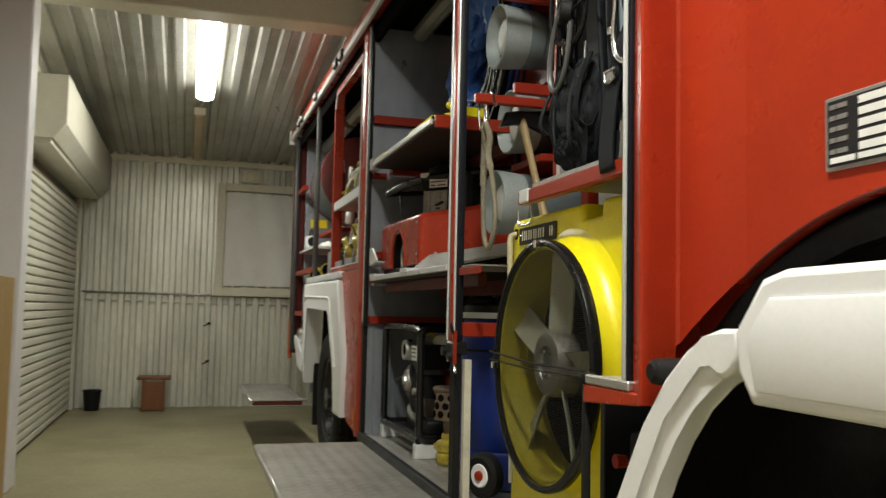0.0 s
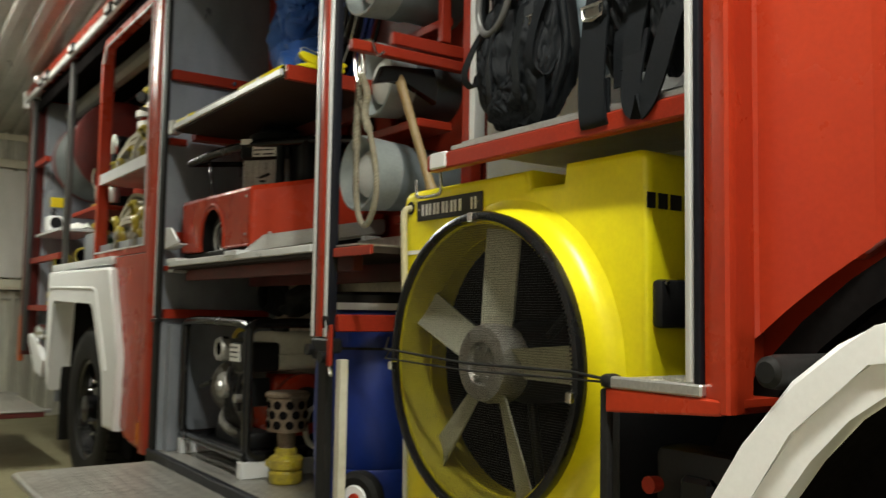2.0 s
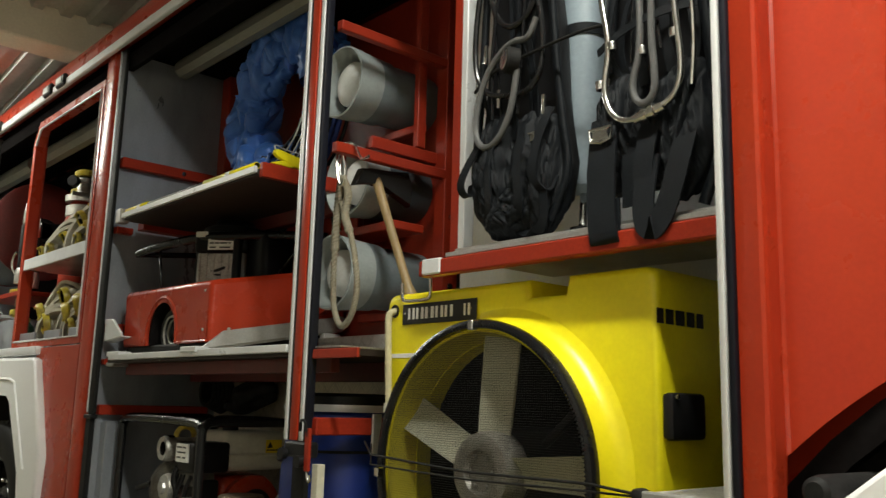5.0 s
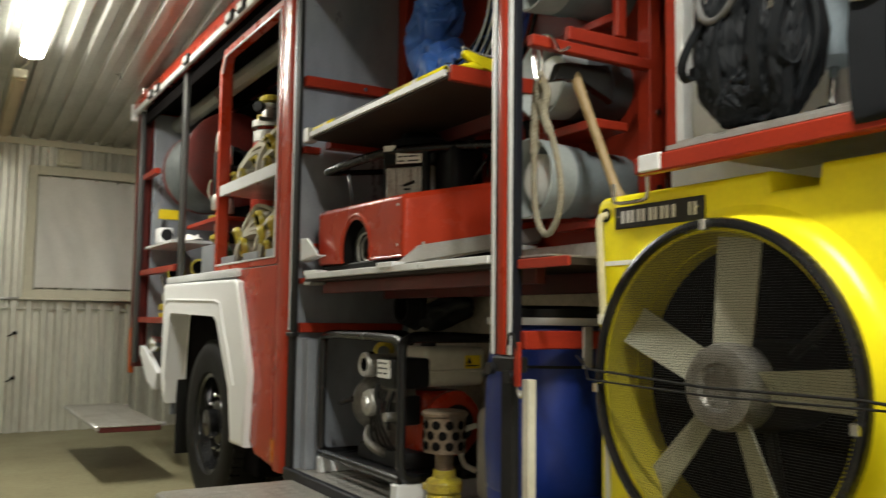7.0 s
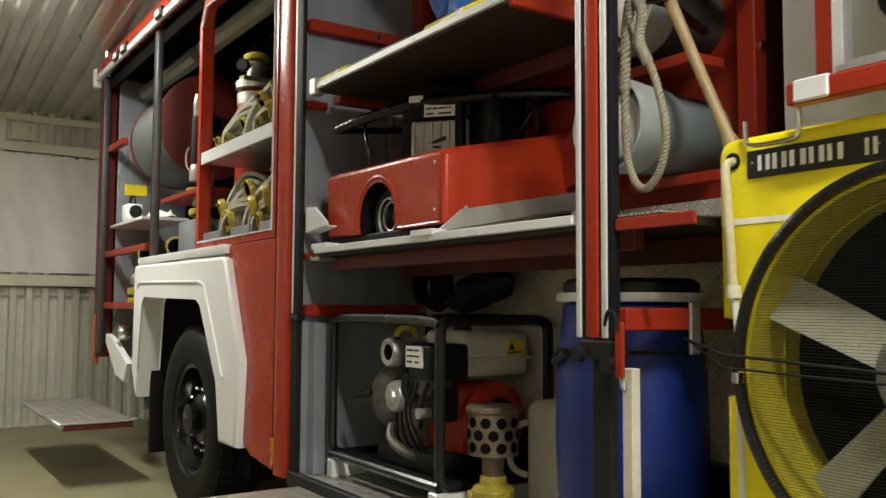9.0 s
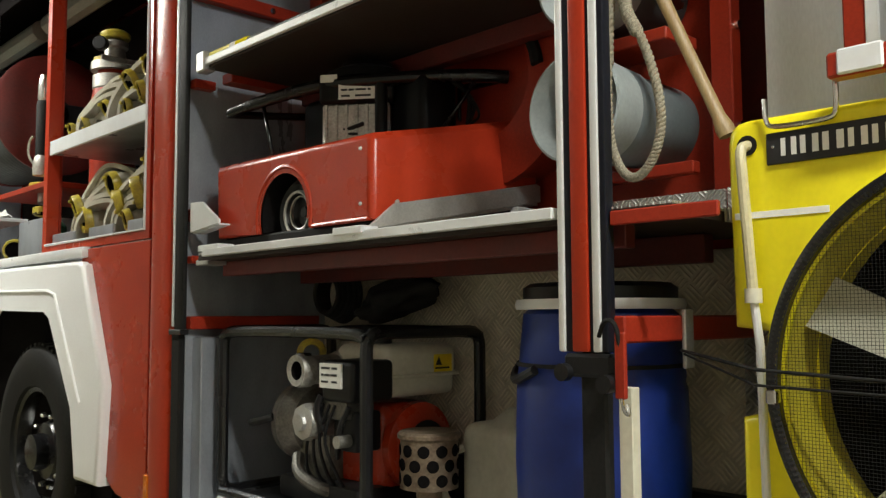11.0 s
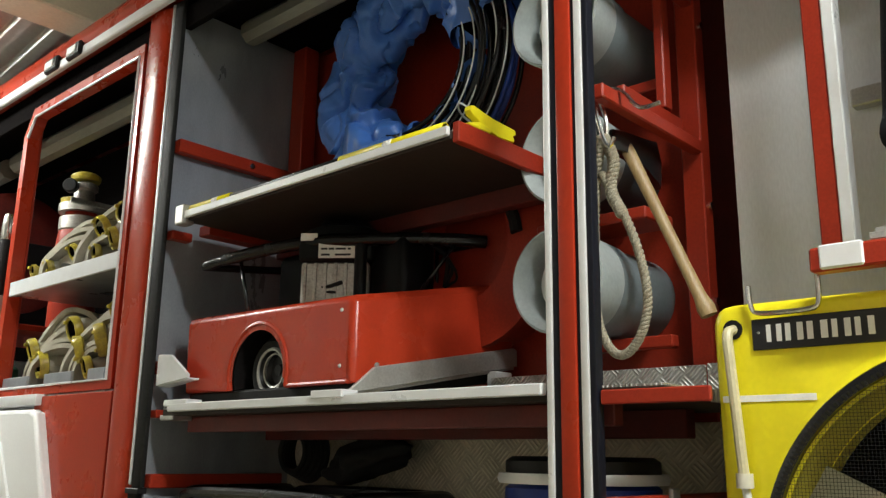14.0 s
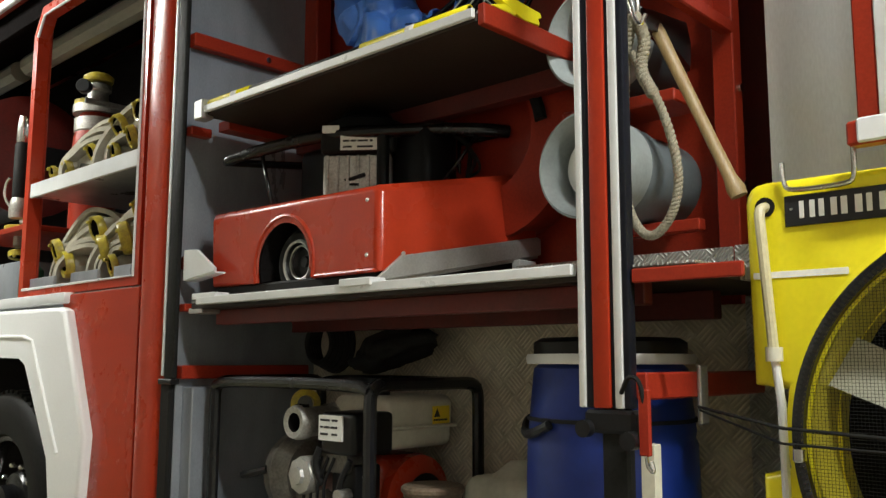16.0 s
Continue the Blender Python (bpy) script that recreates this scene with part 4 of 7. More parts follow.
# yellow foam generator with its fan
FX, FY, FZ, FR = 1.26, 2.735, 1.108, 0.402
foam = thing("foam_generator", (1.5, 2.7, 0.5), "bright yellow plastic foam generator with a large caged fan", "foam generator")
BX = 1.70
yo = [(2.20, 0.52), (3.27, 0.52), (3.27, 1.02), (3.12, 1.06), (3.12, 1.19), (3.28, 1.21), (3.285, 1.605), (3.281, 1.625), (3.272, 1.640), (3.258, 1.649), (3.238, 1.652), (2.64, 1.652), (2.63, 1.60), (2.50, 1.60), (2.49, 1.652), (2.238, 1.652), (2.218, 1.647), (2.205, 1.634), (2.20, 1.612)]
hole = arc(FY, FZ, FR - 0.03, 0, 360, 64)[:-1]
bm = bmesh.new()
caps = []
for xx in (FX, BX):
    loops = []
    for pts in (yo, hole) if xx == FX else (yo,):
        vs_ = [bm.verts.new((xx, y, z)) for y, z in pts]
        es_ = [bm.edges.new((vs_[k], vs_[(k + 1) % len(vs_)])) for k in range(len(vs_))]
        loops.append((vs_, es_))
    bmesh.ops.triangle_fill(bm, edges=[e for _, es_ in loops for e in es_], use_beauty=True)
    caps.append(loops)
a_, b_ = caps[0][0][0], caps[1][0][0]
for k in range(len(a_)):
    bm.faces.new((a_[k], a_[(k + 1) % len(a_)], b_[(k + 1) % len(a_)], b_[k]))
bmesh.ops.recalc_face_normals(bm, faces=bm.faces[:])
bmesh.ops.bevel(bm, geom=[e for e in caps[0][0][1] if e.is_valid], offset=0.020, segments=3, profile=0.5, affect="EDGES")
body = part("body", bm, YELLOW, foam, "yellow moulded plastic body", 40)
# the fan's round mouth in front of the body, its shade put into colour
part("drum", lathe(bmesh.new(), [(FR + 0.010, 0.012), (FR + 0.014, 0.05), (FR + 0.024, 0.078), (FR + 0.045, 0.095), (FR + 0.075, 0.103), (FR - 0.005, 0.108), (FR - 0.012, 0.0), (FR - 0.004, 0.0)], (1.160, FY, FZ), (1, 0, 0), 72, closed=True), YELLOW, foam, "yellow fan drum")
part("tunnel", lathe(bmesh.new(), [(FR - 0.014, 0.0), (FR - 0.028, 0.10), (FR - 0.03, 0.16)], (1.162, FY, FZ), (1, 0, 0), 72), YELLOW_SHADY, foam, "yellow inside of the drum, shaded by its darker colour")
part("tunnel_back", lathe(bmesh.new(), [(FR - 0.03, -0.08), (FR - 0.03, 0.1), (0, 0.1)], (1.40, FY, FZ), (1, 0, 0), 60), DARK, foam, "near-black cup for the shade behind the fan")
part("motor_pod", lathe(bmesh.new(), [(0.0, 0.0), (0.10, 0.0), (0.12, 0.05), (0.12, 0.2), (0, 0.2)], (1.29, FY, FZ), (1, 0, 0), 30), BLACK, foam)
for k in range(3):
    a = radians(20 + 120 * k)
    part("motor_stay", tube(bmesh.new(), [(1.35, FY, FZ), (1.35, FY + (FR - 0.03) * math.cos(a), FZ + (FR - 0.03) * math.sin(a))], 0.014, 8), BLACK, foam)
ring = part("ring", lathe(bmesh.new(), [(FR + 0.008, 0.0), (FR + 0.019, 0.004), (FR + 0.023, 0.014), (FR + 0.020, 0.036), (FR + 0.004, 0.040), (FR - 0.004, 0.026), (FR - 0.002, 0.006)], (1.140, FY, FZ), (1, 0, 0), 96, closed=True), BLACK_PAINT, foam, "black rubber edge ring")
bm = bmesh.new()
for k in range(240):
    a = 2 * math.pi * k / 240
    m = Matrix.Translation((1.142, FY, FZ)) @ Matrix.Rotation(a, 4, "X")
    box(bm, -0.002, 0.006, -0.0022, 0.0022, FR - 0.001, FR + 0.012, 0.0, m=m)
part("mesh_clamping", bm, BLACK_PAINT, ring)
bm = bmesh.new()
step = 0.0066
for k in range(-60, 61):
    s = k * step
    w = math.sqrt(max(0.0, (FR - 0.006) ** 2 - s * s))
    if w > 0.02:
        tube(bm, [(1.146, FY - w, FZ + s), (1.146, FY + w, FZ + s)], 0.00052, 3)
        tube(bm, [(1.1466, FY + s, FZ - w), (1.1466, FY + s, FZ + w)], 0.00052, 3)
part("wire_mesh", bm, BLACK, foam, "fine wire guard mesh")
hub = part("hub", lathe(bmesh.new(), [(0.0, 0.018), (0.055, 0.018), (0.062, 0.004), (0.085, 0.0), (0.105, 0.006), (0.112, 0.03), (0.112, 0.09), (0, 0.09)], (1.172, FY, FZ), (1, 0, 0), 40), CAST, foam, "grey cast fan hub")
for k in range(6):
    a = k * math.pi / 3
    part("hub_bolt", lathe(bmesh.new(), [(0, 0), (0.007, 0), (0.007, 0.01), (0, 0.01)], (1.186, FY + 0.045 * math.cos(a), FZ + 0.045 * math.sin(a)), (-1, 0, 0), 6), CAST, hub)
PALE_BLADE = mat("pale_blade", (0.46, 0.46, 0.36), 0.5, vary=0.06, big=6, fine=90, dirt=(0.33, 0.32, 0.25), dirt_amount=0.5)
for ang in (84, 156, 228, 292, 2):
    a = radians(ang)
    rad, tan = Vector((0, -math.cos(a), math.sin(a))), Vector((0, math.sin(a), math.cos(a)))
    bm = bmesh.new()
    rows = []
    for i in range(9):
        f = i / 8
        r = 0.090 + f * (FR - 0.112)
        w = 0.046 + 0.010 * f
        tw = radians(30 - 12 * f)
        c = Vector((1.222, FY, FZ)) + rad * r
        row = []
        for j in range(6):
            g = (j / 5 - 0.5) * 2
            off = tan * (g * w * math.cos(tw)) + Vector((1, 0, 0)) * (-g * w * math.sin(tw) + 0.010 * (1 - g * g))
            row.append((bm.verts.new(c + off), bm.verts.new(c + off + Vector((0.007, 0, 0)))))
        rows.append(row)
    for i in range(8):
        for j in range(5):
            bm.faces.new((rows[i][j][0], rows[i][j + 1][0], rows[i + 1][j + 1][0], rows[i + 1][j][0]))
            bm.faces.new((rows[i][j][1], rows[i + 1][j][1], rows[i + 1][j + 1][1], rows[i][j + 1][1]))
        for j in (0, 5):
            bm.faces.new((rows[i][j][0], rows[i + 1][j][0], rows[i + 1][j][1], rows[i][j][1]))
    for i in (0, 8):
        for j in range(5):
            bm.faces.new((rows[i][j][0], rows[i][j + 1][0], rows[i][j + 1][1], rows[i][j][1]))
    part("fan_blade", bm, PALE_BLADE, foam, "pale plastic fan blade", 50)
for ang in (90, 184, 352):
    a = radians(ang)
    p = Vector((1.134, FY - (FR + 0.005) * math.cos(a), FZ + (FR + 0.005) * math.sin(a)))
    part("ring_clip", B(p.x - 0.006, p.x + 0.02, p.y - 0.010, p.y + 0.010, p.z - 0.014, p.z + 0.014, 0.003), CHROME, foam, "bright clip")
np_ = part("name_plate", B(FX - 0.006, FX - 0.001, 2.838, 3.192, 1.546, 1.613, 0.002), INK, foam, "black name plate with pale lettering")
for cut in ((0.0, 0.105), (0.13, 0.25), (0.275, 0.41), (0.435, 0.555), (0.58, 0.70), (0.86, 0.95)):
    w_ = cut[1] - cut[0]
    bars("lettering_bar", np_, LETTER, (FX - 0.006, 3.160, 1.562), (0, -1, 0), (0, 0, 1), 0.31, 0.037, [(cut[0], cut[0] + 0.30 * w_), (cut[1] - 0.34 * w_, cut[1])])
for y in (3.177, 2.862):
    part("rivet", lathe(bmesh.new(), [(0, 0), (0.004, 0), (0.003, 0.002), (0, 0.002)], (FX - 0.006, y, 1.583), (-1, 0, 0), 8), CHROME, np_)
for cut in ((0.0, 0.13), (0.17, 0.32), (0.36, 0.54), (0.58, 0.74), (0.78, 0.92)):
    bars("side_lettering_bar", foam, INK, (1.255, 2.1985, 1.505), (1, 0, 0), (0, 0, 1), 0.23, 0.038, [cut])
lt = part("latch", B(1.27, 1.42, 2.165, 2.20, 1.22, 1.335, 0.012, 2), BLACK, foam, "black latch")
part("latch_bolt", lathe(bmesh.new(), [(0, 0), (0.006, 0), (0.006, 0.006), (0, 0.006)], (1.285, 2.165, 1.325), (0, -1, 0), 8), CHROME, lt)
part("foot", B(1.30, 1.66, 2.22, 3.25, 0.50, 0.53, 0.005), YELLOW_DULL, foam)
pl = [(1.262, 3.235, 1.595), (1.235, 3.24, 1.588), (1.232, 3.236, 1.54), (1.232, 3.225, 1.36), (1.234, 3.22, 1.27)]
part("hand_hose", tube(bmesh.new(), smooth(pl), 0.0115, 10), CREAM_HOSE, foam, "cream hose on the body")
part("hose_stem", tube(bmesh.new(), [(1.234, 3.22, 1.275), (1.236, 3.21, 1.17), (1.238, 3.205, 0.62)], 0.009, 10), ALU_WHITE, foam)
part("hose_joint", lathe(bmesh.new(), [(0, 0), (0.018, 0), (0.018, 0.03), (0, 0.03)], (1.234, 3.22, 1.26), (0, 0, 1), 12), OFFWHITE, foam)
part("hole_rim", lathe(bmesh.new(), [(0.012, 0), (0.022, 0), (0.022, 0.003), (0.012, 0.003)], (FX - 0.003, 3.236, 1.595), (1, 0, 0), 16, closed=True), BLACK, foam)
bars("notice_bar", foam, PAPER, (FX - 0.001, 3.268, 1.438), (0, -1, 0), (0, 0, 1), 0.20, 0.014, [(0, 1)])
hk = [(FX - 0.012, 3.19, 1.685), (FX - 0.012, 3.188, 1.632), (FX - 0.012, 3.17, 1.622), (FX - 0.012, 3.06, 1.622), (FX - 0.012, 3.042, 1.632), (FX - 0.02, 3.04, 1.70)]
solid("wire_hook", tube(bmesh.new(), smooth(hk), 0.0055, 8), CHROME, "bent bright wire hook hanging from the red bar", "hook", at=(FX, 3.1, 1.65))
cord = [(1.30, 3.43, 1.155), (1.13, 3.17, 1.13), (1.124, 2.73, 1.11), (1.115, 2.30, 1.115), (1.03, 2.085, 1.112)]
solid("elastic_cord", tube(bmesh.new(), cord, 0.0036, 8), RUBBER, "black elastic cord stretched across the fan", "cord", "elastic cords", at=(1.1, 2.7, 1.1))
cord = [(1.345, 3.45, 1.145), (1.13, 3.17, 1.10), (1.124, 2.73, 1.09), (1.115, 2.30, 1.098), (1.035, 2.085, 1.108)]
solid("elastic_cord", tube(bmesh.new(), cord, 0.0028, 8), RUBBER, "black elastic cord stretched across the fan", "cord", "elastic cords", at=(1.1, 2.7, 1.08))

# breathing sets
def strap(bm, pts, w, t=0.004, side=(0, 1, 0)):
    pts = smooth(pts, 2)
    prev = None
    for i, p in enumerate(pts):
        d = (pts[min(i + 1, len(pts) - 1)] - pts[max(i - 1, 0)]).normalized()
        s = Vector(side)
        s = (s - d * s.dot(d)).normalized()
        n = d.cross(s)
        cur = [bm.verts.new(p + s * (a * w / 2) + n * (b * t / 2)) for a, b in ((-1, -1), (1, -1), (1, 1), (-1, 1))]
        if prev:
            for k in range(4):
                bm.faces.new((prev[k], prev[(k + 1) % 4], cur[(k + 1) % 4], cur[k]))
        else:
            bm.faces.new(cur[::-1])
        prev = cur
    bm.faces.new(prev)
    return bm


def set_base(name_label, plate, y, cyl_y):
    s = thing("breathing_set", (1.42, y, 1.75), name_label, "breathing set", "breathing sets")
    part("back_plate", prism(bmesh.new(), plate, "x", 1.295, 1.34, 0.014, 3), BLACK, s, "black moulded back plate", 50)
    cyl = part("air_cylinder", lathe(bmesh.new(), [(0, 0), (0.03, 0.0), (0.058, 0.018), (0.07, 0.05), (0.07, 0.95), (0.05, 1.02), (0, 1.04)], (1.42, cyl_y, 1.92), (0, 0, 1), 28), CYL_BLUE, s, "grey-blue air cylinder")
    part("cylinder_band", lathe(bmesh.new(), [(0.0705, 0), (0.075, 0.0), (0.075, 0.035), (0.0705, 0.035)], (1.42, cyl_y, 2.40), (0, 0, 1), 28, closed=True), FABRIC, cyl)
    part("valve", tube(bmesh.new(), [(1.42, cyl_y, 1.93), (1.42, cyl_y + 0.01, 1.80)], 0.014, 10), CHROME, s)
    part("valve_wheel", lathe(bmesh.new(), [(0, 0), (0.028, 0), (0.032, 0.012), (0.028, 0.03), (0, 0.03)], (1.42, cyl_y + 0.02, 1.79), (0, 0, 1), 14), RUBBER, s)
    return s


def pads(s, paths, r=0.034):
    for p in paths:
        part("shoulder_pad", tube(bmesh.new(), smooth(p), r, 12, flat=0.5), FABRIC, s, "padded black strap", 60)


def webbing(s, y0, y1, z0, z1, count, seed):
    rnd = random.Random(seed)
    for i in range(count):
        a = y0 + (y1 - y0) * (i + 0.5) / count
        j = lambda q: rnd.uniform(-q, q)
        x = 1.275 + j(0.02)
        part("webbing_strap", strap(bmesh.new(), [(x, a + j(0.03), z1), (x - 0.02, a + j(0.07), z1 - (z1 - z0) * 0.35), (x - 0.03, a + j(0.08), z0 + (z1 - z0) * 0.3), (x - 0.01, a + j(0.04), z0 + abs(j(0.08)))], rnd.choice((0.012, 0.02, 0.028, 0.034)), 0.004, side=(j(0.5), 1, 0)), FABRIC, s, "black webbing strap", 50)
        if i % 2:
            part("cord", tube(bmesh.new(), smooth([(x - 0.02, a + j(0.03), z1), (x - 0.045, a + j(0.05), z1 - (z1 - z0) * 0.4), (x - 0.04, a + j(0.05), z0 + 0.15)]), 0.0045, 7), BLACK_PAINT, s, "glossy black cord")


def harness_body(s, y, z, ry, rz, seed):
    """Slack padding gathered at the bottom of the harness, in long uneven folds."""
    bm = bmesh.new()
    bmesh.ops.create_icosphere(bm, subdivisions=6, radius=1.0)
    for v in bm.verts:
        q = v.co.copy()
        lump = 1 + 0.16 * noise.noise(q * 1.4 + Vector((seed, 0, 0))) + 0.10 * noise.noise(q * 3.1 + Vector((0, seed, 0)))
        rib = abs(noise.noise(Vector((q.y * 3.4 + 1.2 * q.z + seed, q.z * 1.1, 0.7))))
        rib2 = abs(noise.noise(Vector((q.y * 7.0 - 2.5 * q.z, q.z * 2.4 + seed, 2.0))))
        deep = 0.052 * lump + 0.05 * (min(rib, 0.3) - 0.12) + 0.022 * (min(rib2, 0.25) - 0.1)
        v.co = Vector((1.283 + deep * q.x * 1.25, y + ry * q.y * lump, max(1.757, z + rz * q.z * lump)))
    part("padding", bm, FABRIC, s, "crumpled black harness padding", 60)


def buckle(s, y, z, w=0.05, h=0.03, x=1.215):
    bm = tube(bmesh.new(), [(x, y - w / 2, z + h / 2), (x, y + w / 2, z + h / 2), (x, y + w * 0.42, z - h * 0.3), (x, y, z - h / 2), (x, y - w * 0.42, z - h * 0.3)], 0.005, 8, closed=True)
    box(bm, x, x + 0.006, y - w * 0.4, y + w * 0.4, z - h * 0.3, z + h * 0.45, 0.002)
    part("buckle", bm, CHROME, s, "bright metal buckle")


def at(x, pts):
    return [(x, y, z) for y, z in pts]


first = set_base("black breathing apparatus with looped hoses and a round gauge", [(2.58, 1.84), (2.80, 1.86), (2.875, 1.95), (2.88, 2.08), (2.84, 2.2), (2.83, 2.5), (2.79, 2.8), (2.60, 2.8), (2.55, 2.4), (2.54, 2.2), (2.50, 1.99), (2.52, 1.88)], 2.70, 2.555)
pads(first, [at(1.275, [(2.83, 2.78), (2.845, 2.4), (2.87, 2.1), (2.88, 1.95), (2.80, 1.83)]), at(1.275, [(2.58, 2.78), (2.555, 2.4), (2.52, 2.1), (2.49, 1.95), (2.56, 1.82)])], 0.026)
webbing(first, 2.58, 2.80, 2.0, 2.78, 6, 11)
harness_body(first, 2.775, 1.99, 0.105, 0.20, 2.0)
harness_body(first, 2.61, 1.97, 0.105, 0.19, 5.0)
harness_body(first, 2.70, 1.86, 0.13, 0.085, 8.0)
part("air_hose", tube(bmesh.new(), smooth(at(1.215, [(2.57, 2.42), (2.60, 2.36), (2.66, 2.375), (2.72, 2.35), (2.78, 2.29), (2.82, 2.18), (2.815, 2.09), (2.77, 2.055), (2.71, 2.08), (2.665, 2.16), (2.645, 2.28)]), 3), 0.010, 10), HOSE_GREY, first, "looped air hose")
part("air_hose", tube(bmesh.new(), smooth(at(1.225, [(2.62, 2.62), (2.56, 2.46), (2.545, 2.28), (2.60, 2.20), (2.70, 2.21), (2.79, 2.24), (2.84, 2.33), (2.83, 2.55), (2.78, 2.7)]), 3), 0.009, 10), BLACK_PAINT, first, "glossy black air hose")
part("air_hose", tube(bmesh.new(), smooth(at(1.235, [(2.80, 2.66), (2.76, 2.48), (2.68, 2.42), (2.59, 2.47), (2.56, 2.66)]), 3), 0.010, 10), BLACK_PAINT, first)
g = part("gauge", lathe(bmesh.new(), [(0, 0.02), (0.034, 0.02), (0.040, 0.012), (0.040, -0.02), (0, -0.02)], (1.205, 2.665, 2.31), (-1, 0.5, 0.1), 24), RUBBER, first, "round pressure gauge")
part("dial", lathe(bmesh.new(), [(0, 0.022), (0.030, 0.0215), (0.032, 0.02), (0, 0.02)], (1.205, 2.665, 2.31), (-1, 0.5, 0.1), 20), CHROME, g, "bright dial")
for y, z in ((2.55, 2.15), (2.73, 2.21), (2.79, 2.37), (2.62, 2.03)):
    part("clip", B(1.222, 1.232, y - 0.006, y + 0.006, z - 0.03, z + 0.03, 0.003, 2), CHROME, first, "small bright clip")
buckle(first, 2.60, 2.06, 0.04, 0.024, 1.225)
part("top_plate", B(1.26, 1.36, 2.63, 2.77, 2.66, 2.76, 0.02, 2), CHROME, first)
for k, (a, z1, z0, w) in enumerate(((2.835, 2.10, 1.95, 0.03), (2.745, 2.16, 1.87, 0.030), (2.655, 2.12, 1.86, 0.034), (2.56, 2.14, 1.92, 0.028))):
    part("hanging_strap", strap(bmesh.new(), [(1.235, a - 0.03, z1), (1.205, a + 0.02 * math.sin(k * 2.1), (z0 + z1) / 2), (1.20, a + 0.04 * math.cos(k * 1.7), z0), (1.235, a + 0.03 * math.sin(k + 1), z0 - 0.035), (1.255, a + 0.04 * math.sin(k + 1), z0 + 0.02)], w, 0.004, side=(0.25 * math.sin(k * 1.3), 1, 0)), FABRIC, first, "", 60)
part("hanging_strap", strap(bmesh.new(), [(1.235, 2.57, 2.02), (1.225, 2.55, 1.90), (1.225, 2.54, 1.80), (1.24, 2.60, 1.775), (1.25, 2.66, 1.80)], 0.03, 0.004), FABRIC, first, "", 60)

second = set_base("black breathing apparatus harness with bright tubes and wide hanging straps", [(2.06, 1.86), (2.36, 1.86), (2.41, 1.97), (2.405, 2.08), (2.355, 2.17), (2.335, 2.6), (2.30, 2.80), (2.12, 2.80), (2.09, 2.5), (2.03, 2.1), (2.015, 1.94)], 2.22, 2.0)
pads(second, [at(1.275, [(2.10, 2.78), (2.07, 2.4), (2.03, 2.1), (2.015, 1.93), (2.07, 1.79)]), at(1.28, [(2.30, 2.78), (2.33, 2.5), (2.36, 2.2)])], 0.028)
webbing(second, 2.10, 2.31, 2.05, 2.78, 5, 23)
harness_body(second, 2.30, 2.03, 0.085, 0.16, 7.0)
harness_body(second, 2.12, 2.0, 0.095, 0.19, 3.0)
part("chrome_pipe", tube(bmesh.new(), smooth(at(1.205, [(2.335, 2.62), (2.33, 2.40), (2.295, 2.24), (2.32, 2.13), (2.30, 2.06), (2.255, 2.022), (2.20, 2.025), (2.13, 2.04), (2.09, 2.07), (2.078, 2.14), (2.10, 2.30), (2.11, 2.6)]), 3), 0.009, 12), CHROME, second, "bright metal carrying tube")
bm = bmesh.new()
lathe(bm, [(0, -0.045), (0.013, -0.045), (0.015, -0.02), (0.019, -0.018), (0.019, -0.006), (0.015, -0.004), (0.015, 0.004), (0.019, 0.006), (0.019, 0.018), (0.015, 0.02), (0.013, 0.045), (0, 0.045)], (1.205, 2.175, 2.03), (0, 1, -0.18), 16)
part("pipe_sleeve", bm, CHROME, second)
part("chrome_pipe", tube(bmesh.new(), smooth(at(1.225, [(2.06, 2.66), (2.065, 2.4), (2.055, 2.2), (2.065, 2.08)])), 0.006, 8), CHROME, second)
part("air_hose", tube(bmesh.new(), smooth(at(1.20, [(2.20, 2.42), (2.195, 2.20), (2.225, 2.12), (2.215, 2.07), (2.185, 2.052), (2.155, 2.075), (2.155, 2.14), (2.165, 2.24), (2.16, 2.45)]), 3), 0.0095, 10), HOSE_GREY, second, "grey looped air hose")
part("link_cord", tube(bmesh.new(), smooth([(1.25, 2.86, 2.27), (1.215, 2.76, 2.30), (1.21, 2.55, 2.315), (1.215, 2.40, 2.325), (1.24, 2.33, 2.33)]), 0.005, 8), RUBBER, second, "thin black cord")
part("cross_strap", strap(bmesh.new(), [(1.235, 2.36, 2.25), (1.20, 2.25, 2.275), (1.20, 2.15, 2.29), (1.235, 2.05, 2.30)], 0.022, 0.004, side=(0, 0, 1)), FABRIC, second)
buckle(second, 2.325, 2.0, 0.075, 0.04, 1.20)
for y, z in ((2.29, 2.24), (2.33, 2.14), (2.195, 2.20), (2.10, 2.22)):
    part("clip", lathe(bmesh.new(), [(0, -0.012), (0.012, -0.012), (0.013, 0), (0.012, 0.012), (0, 0.012)], (1.205, y, z), (0, 0.1, 1), 12), CHROME, second, "small bright ferrule")
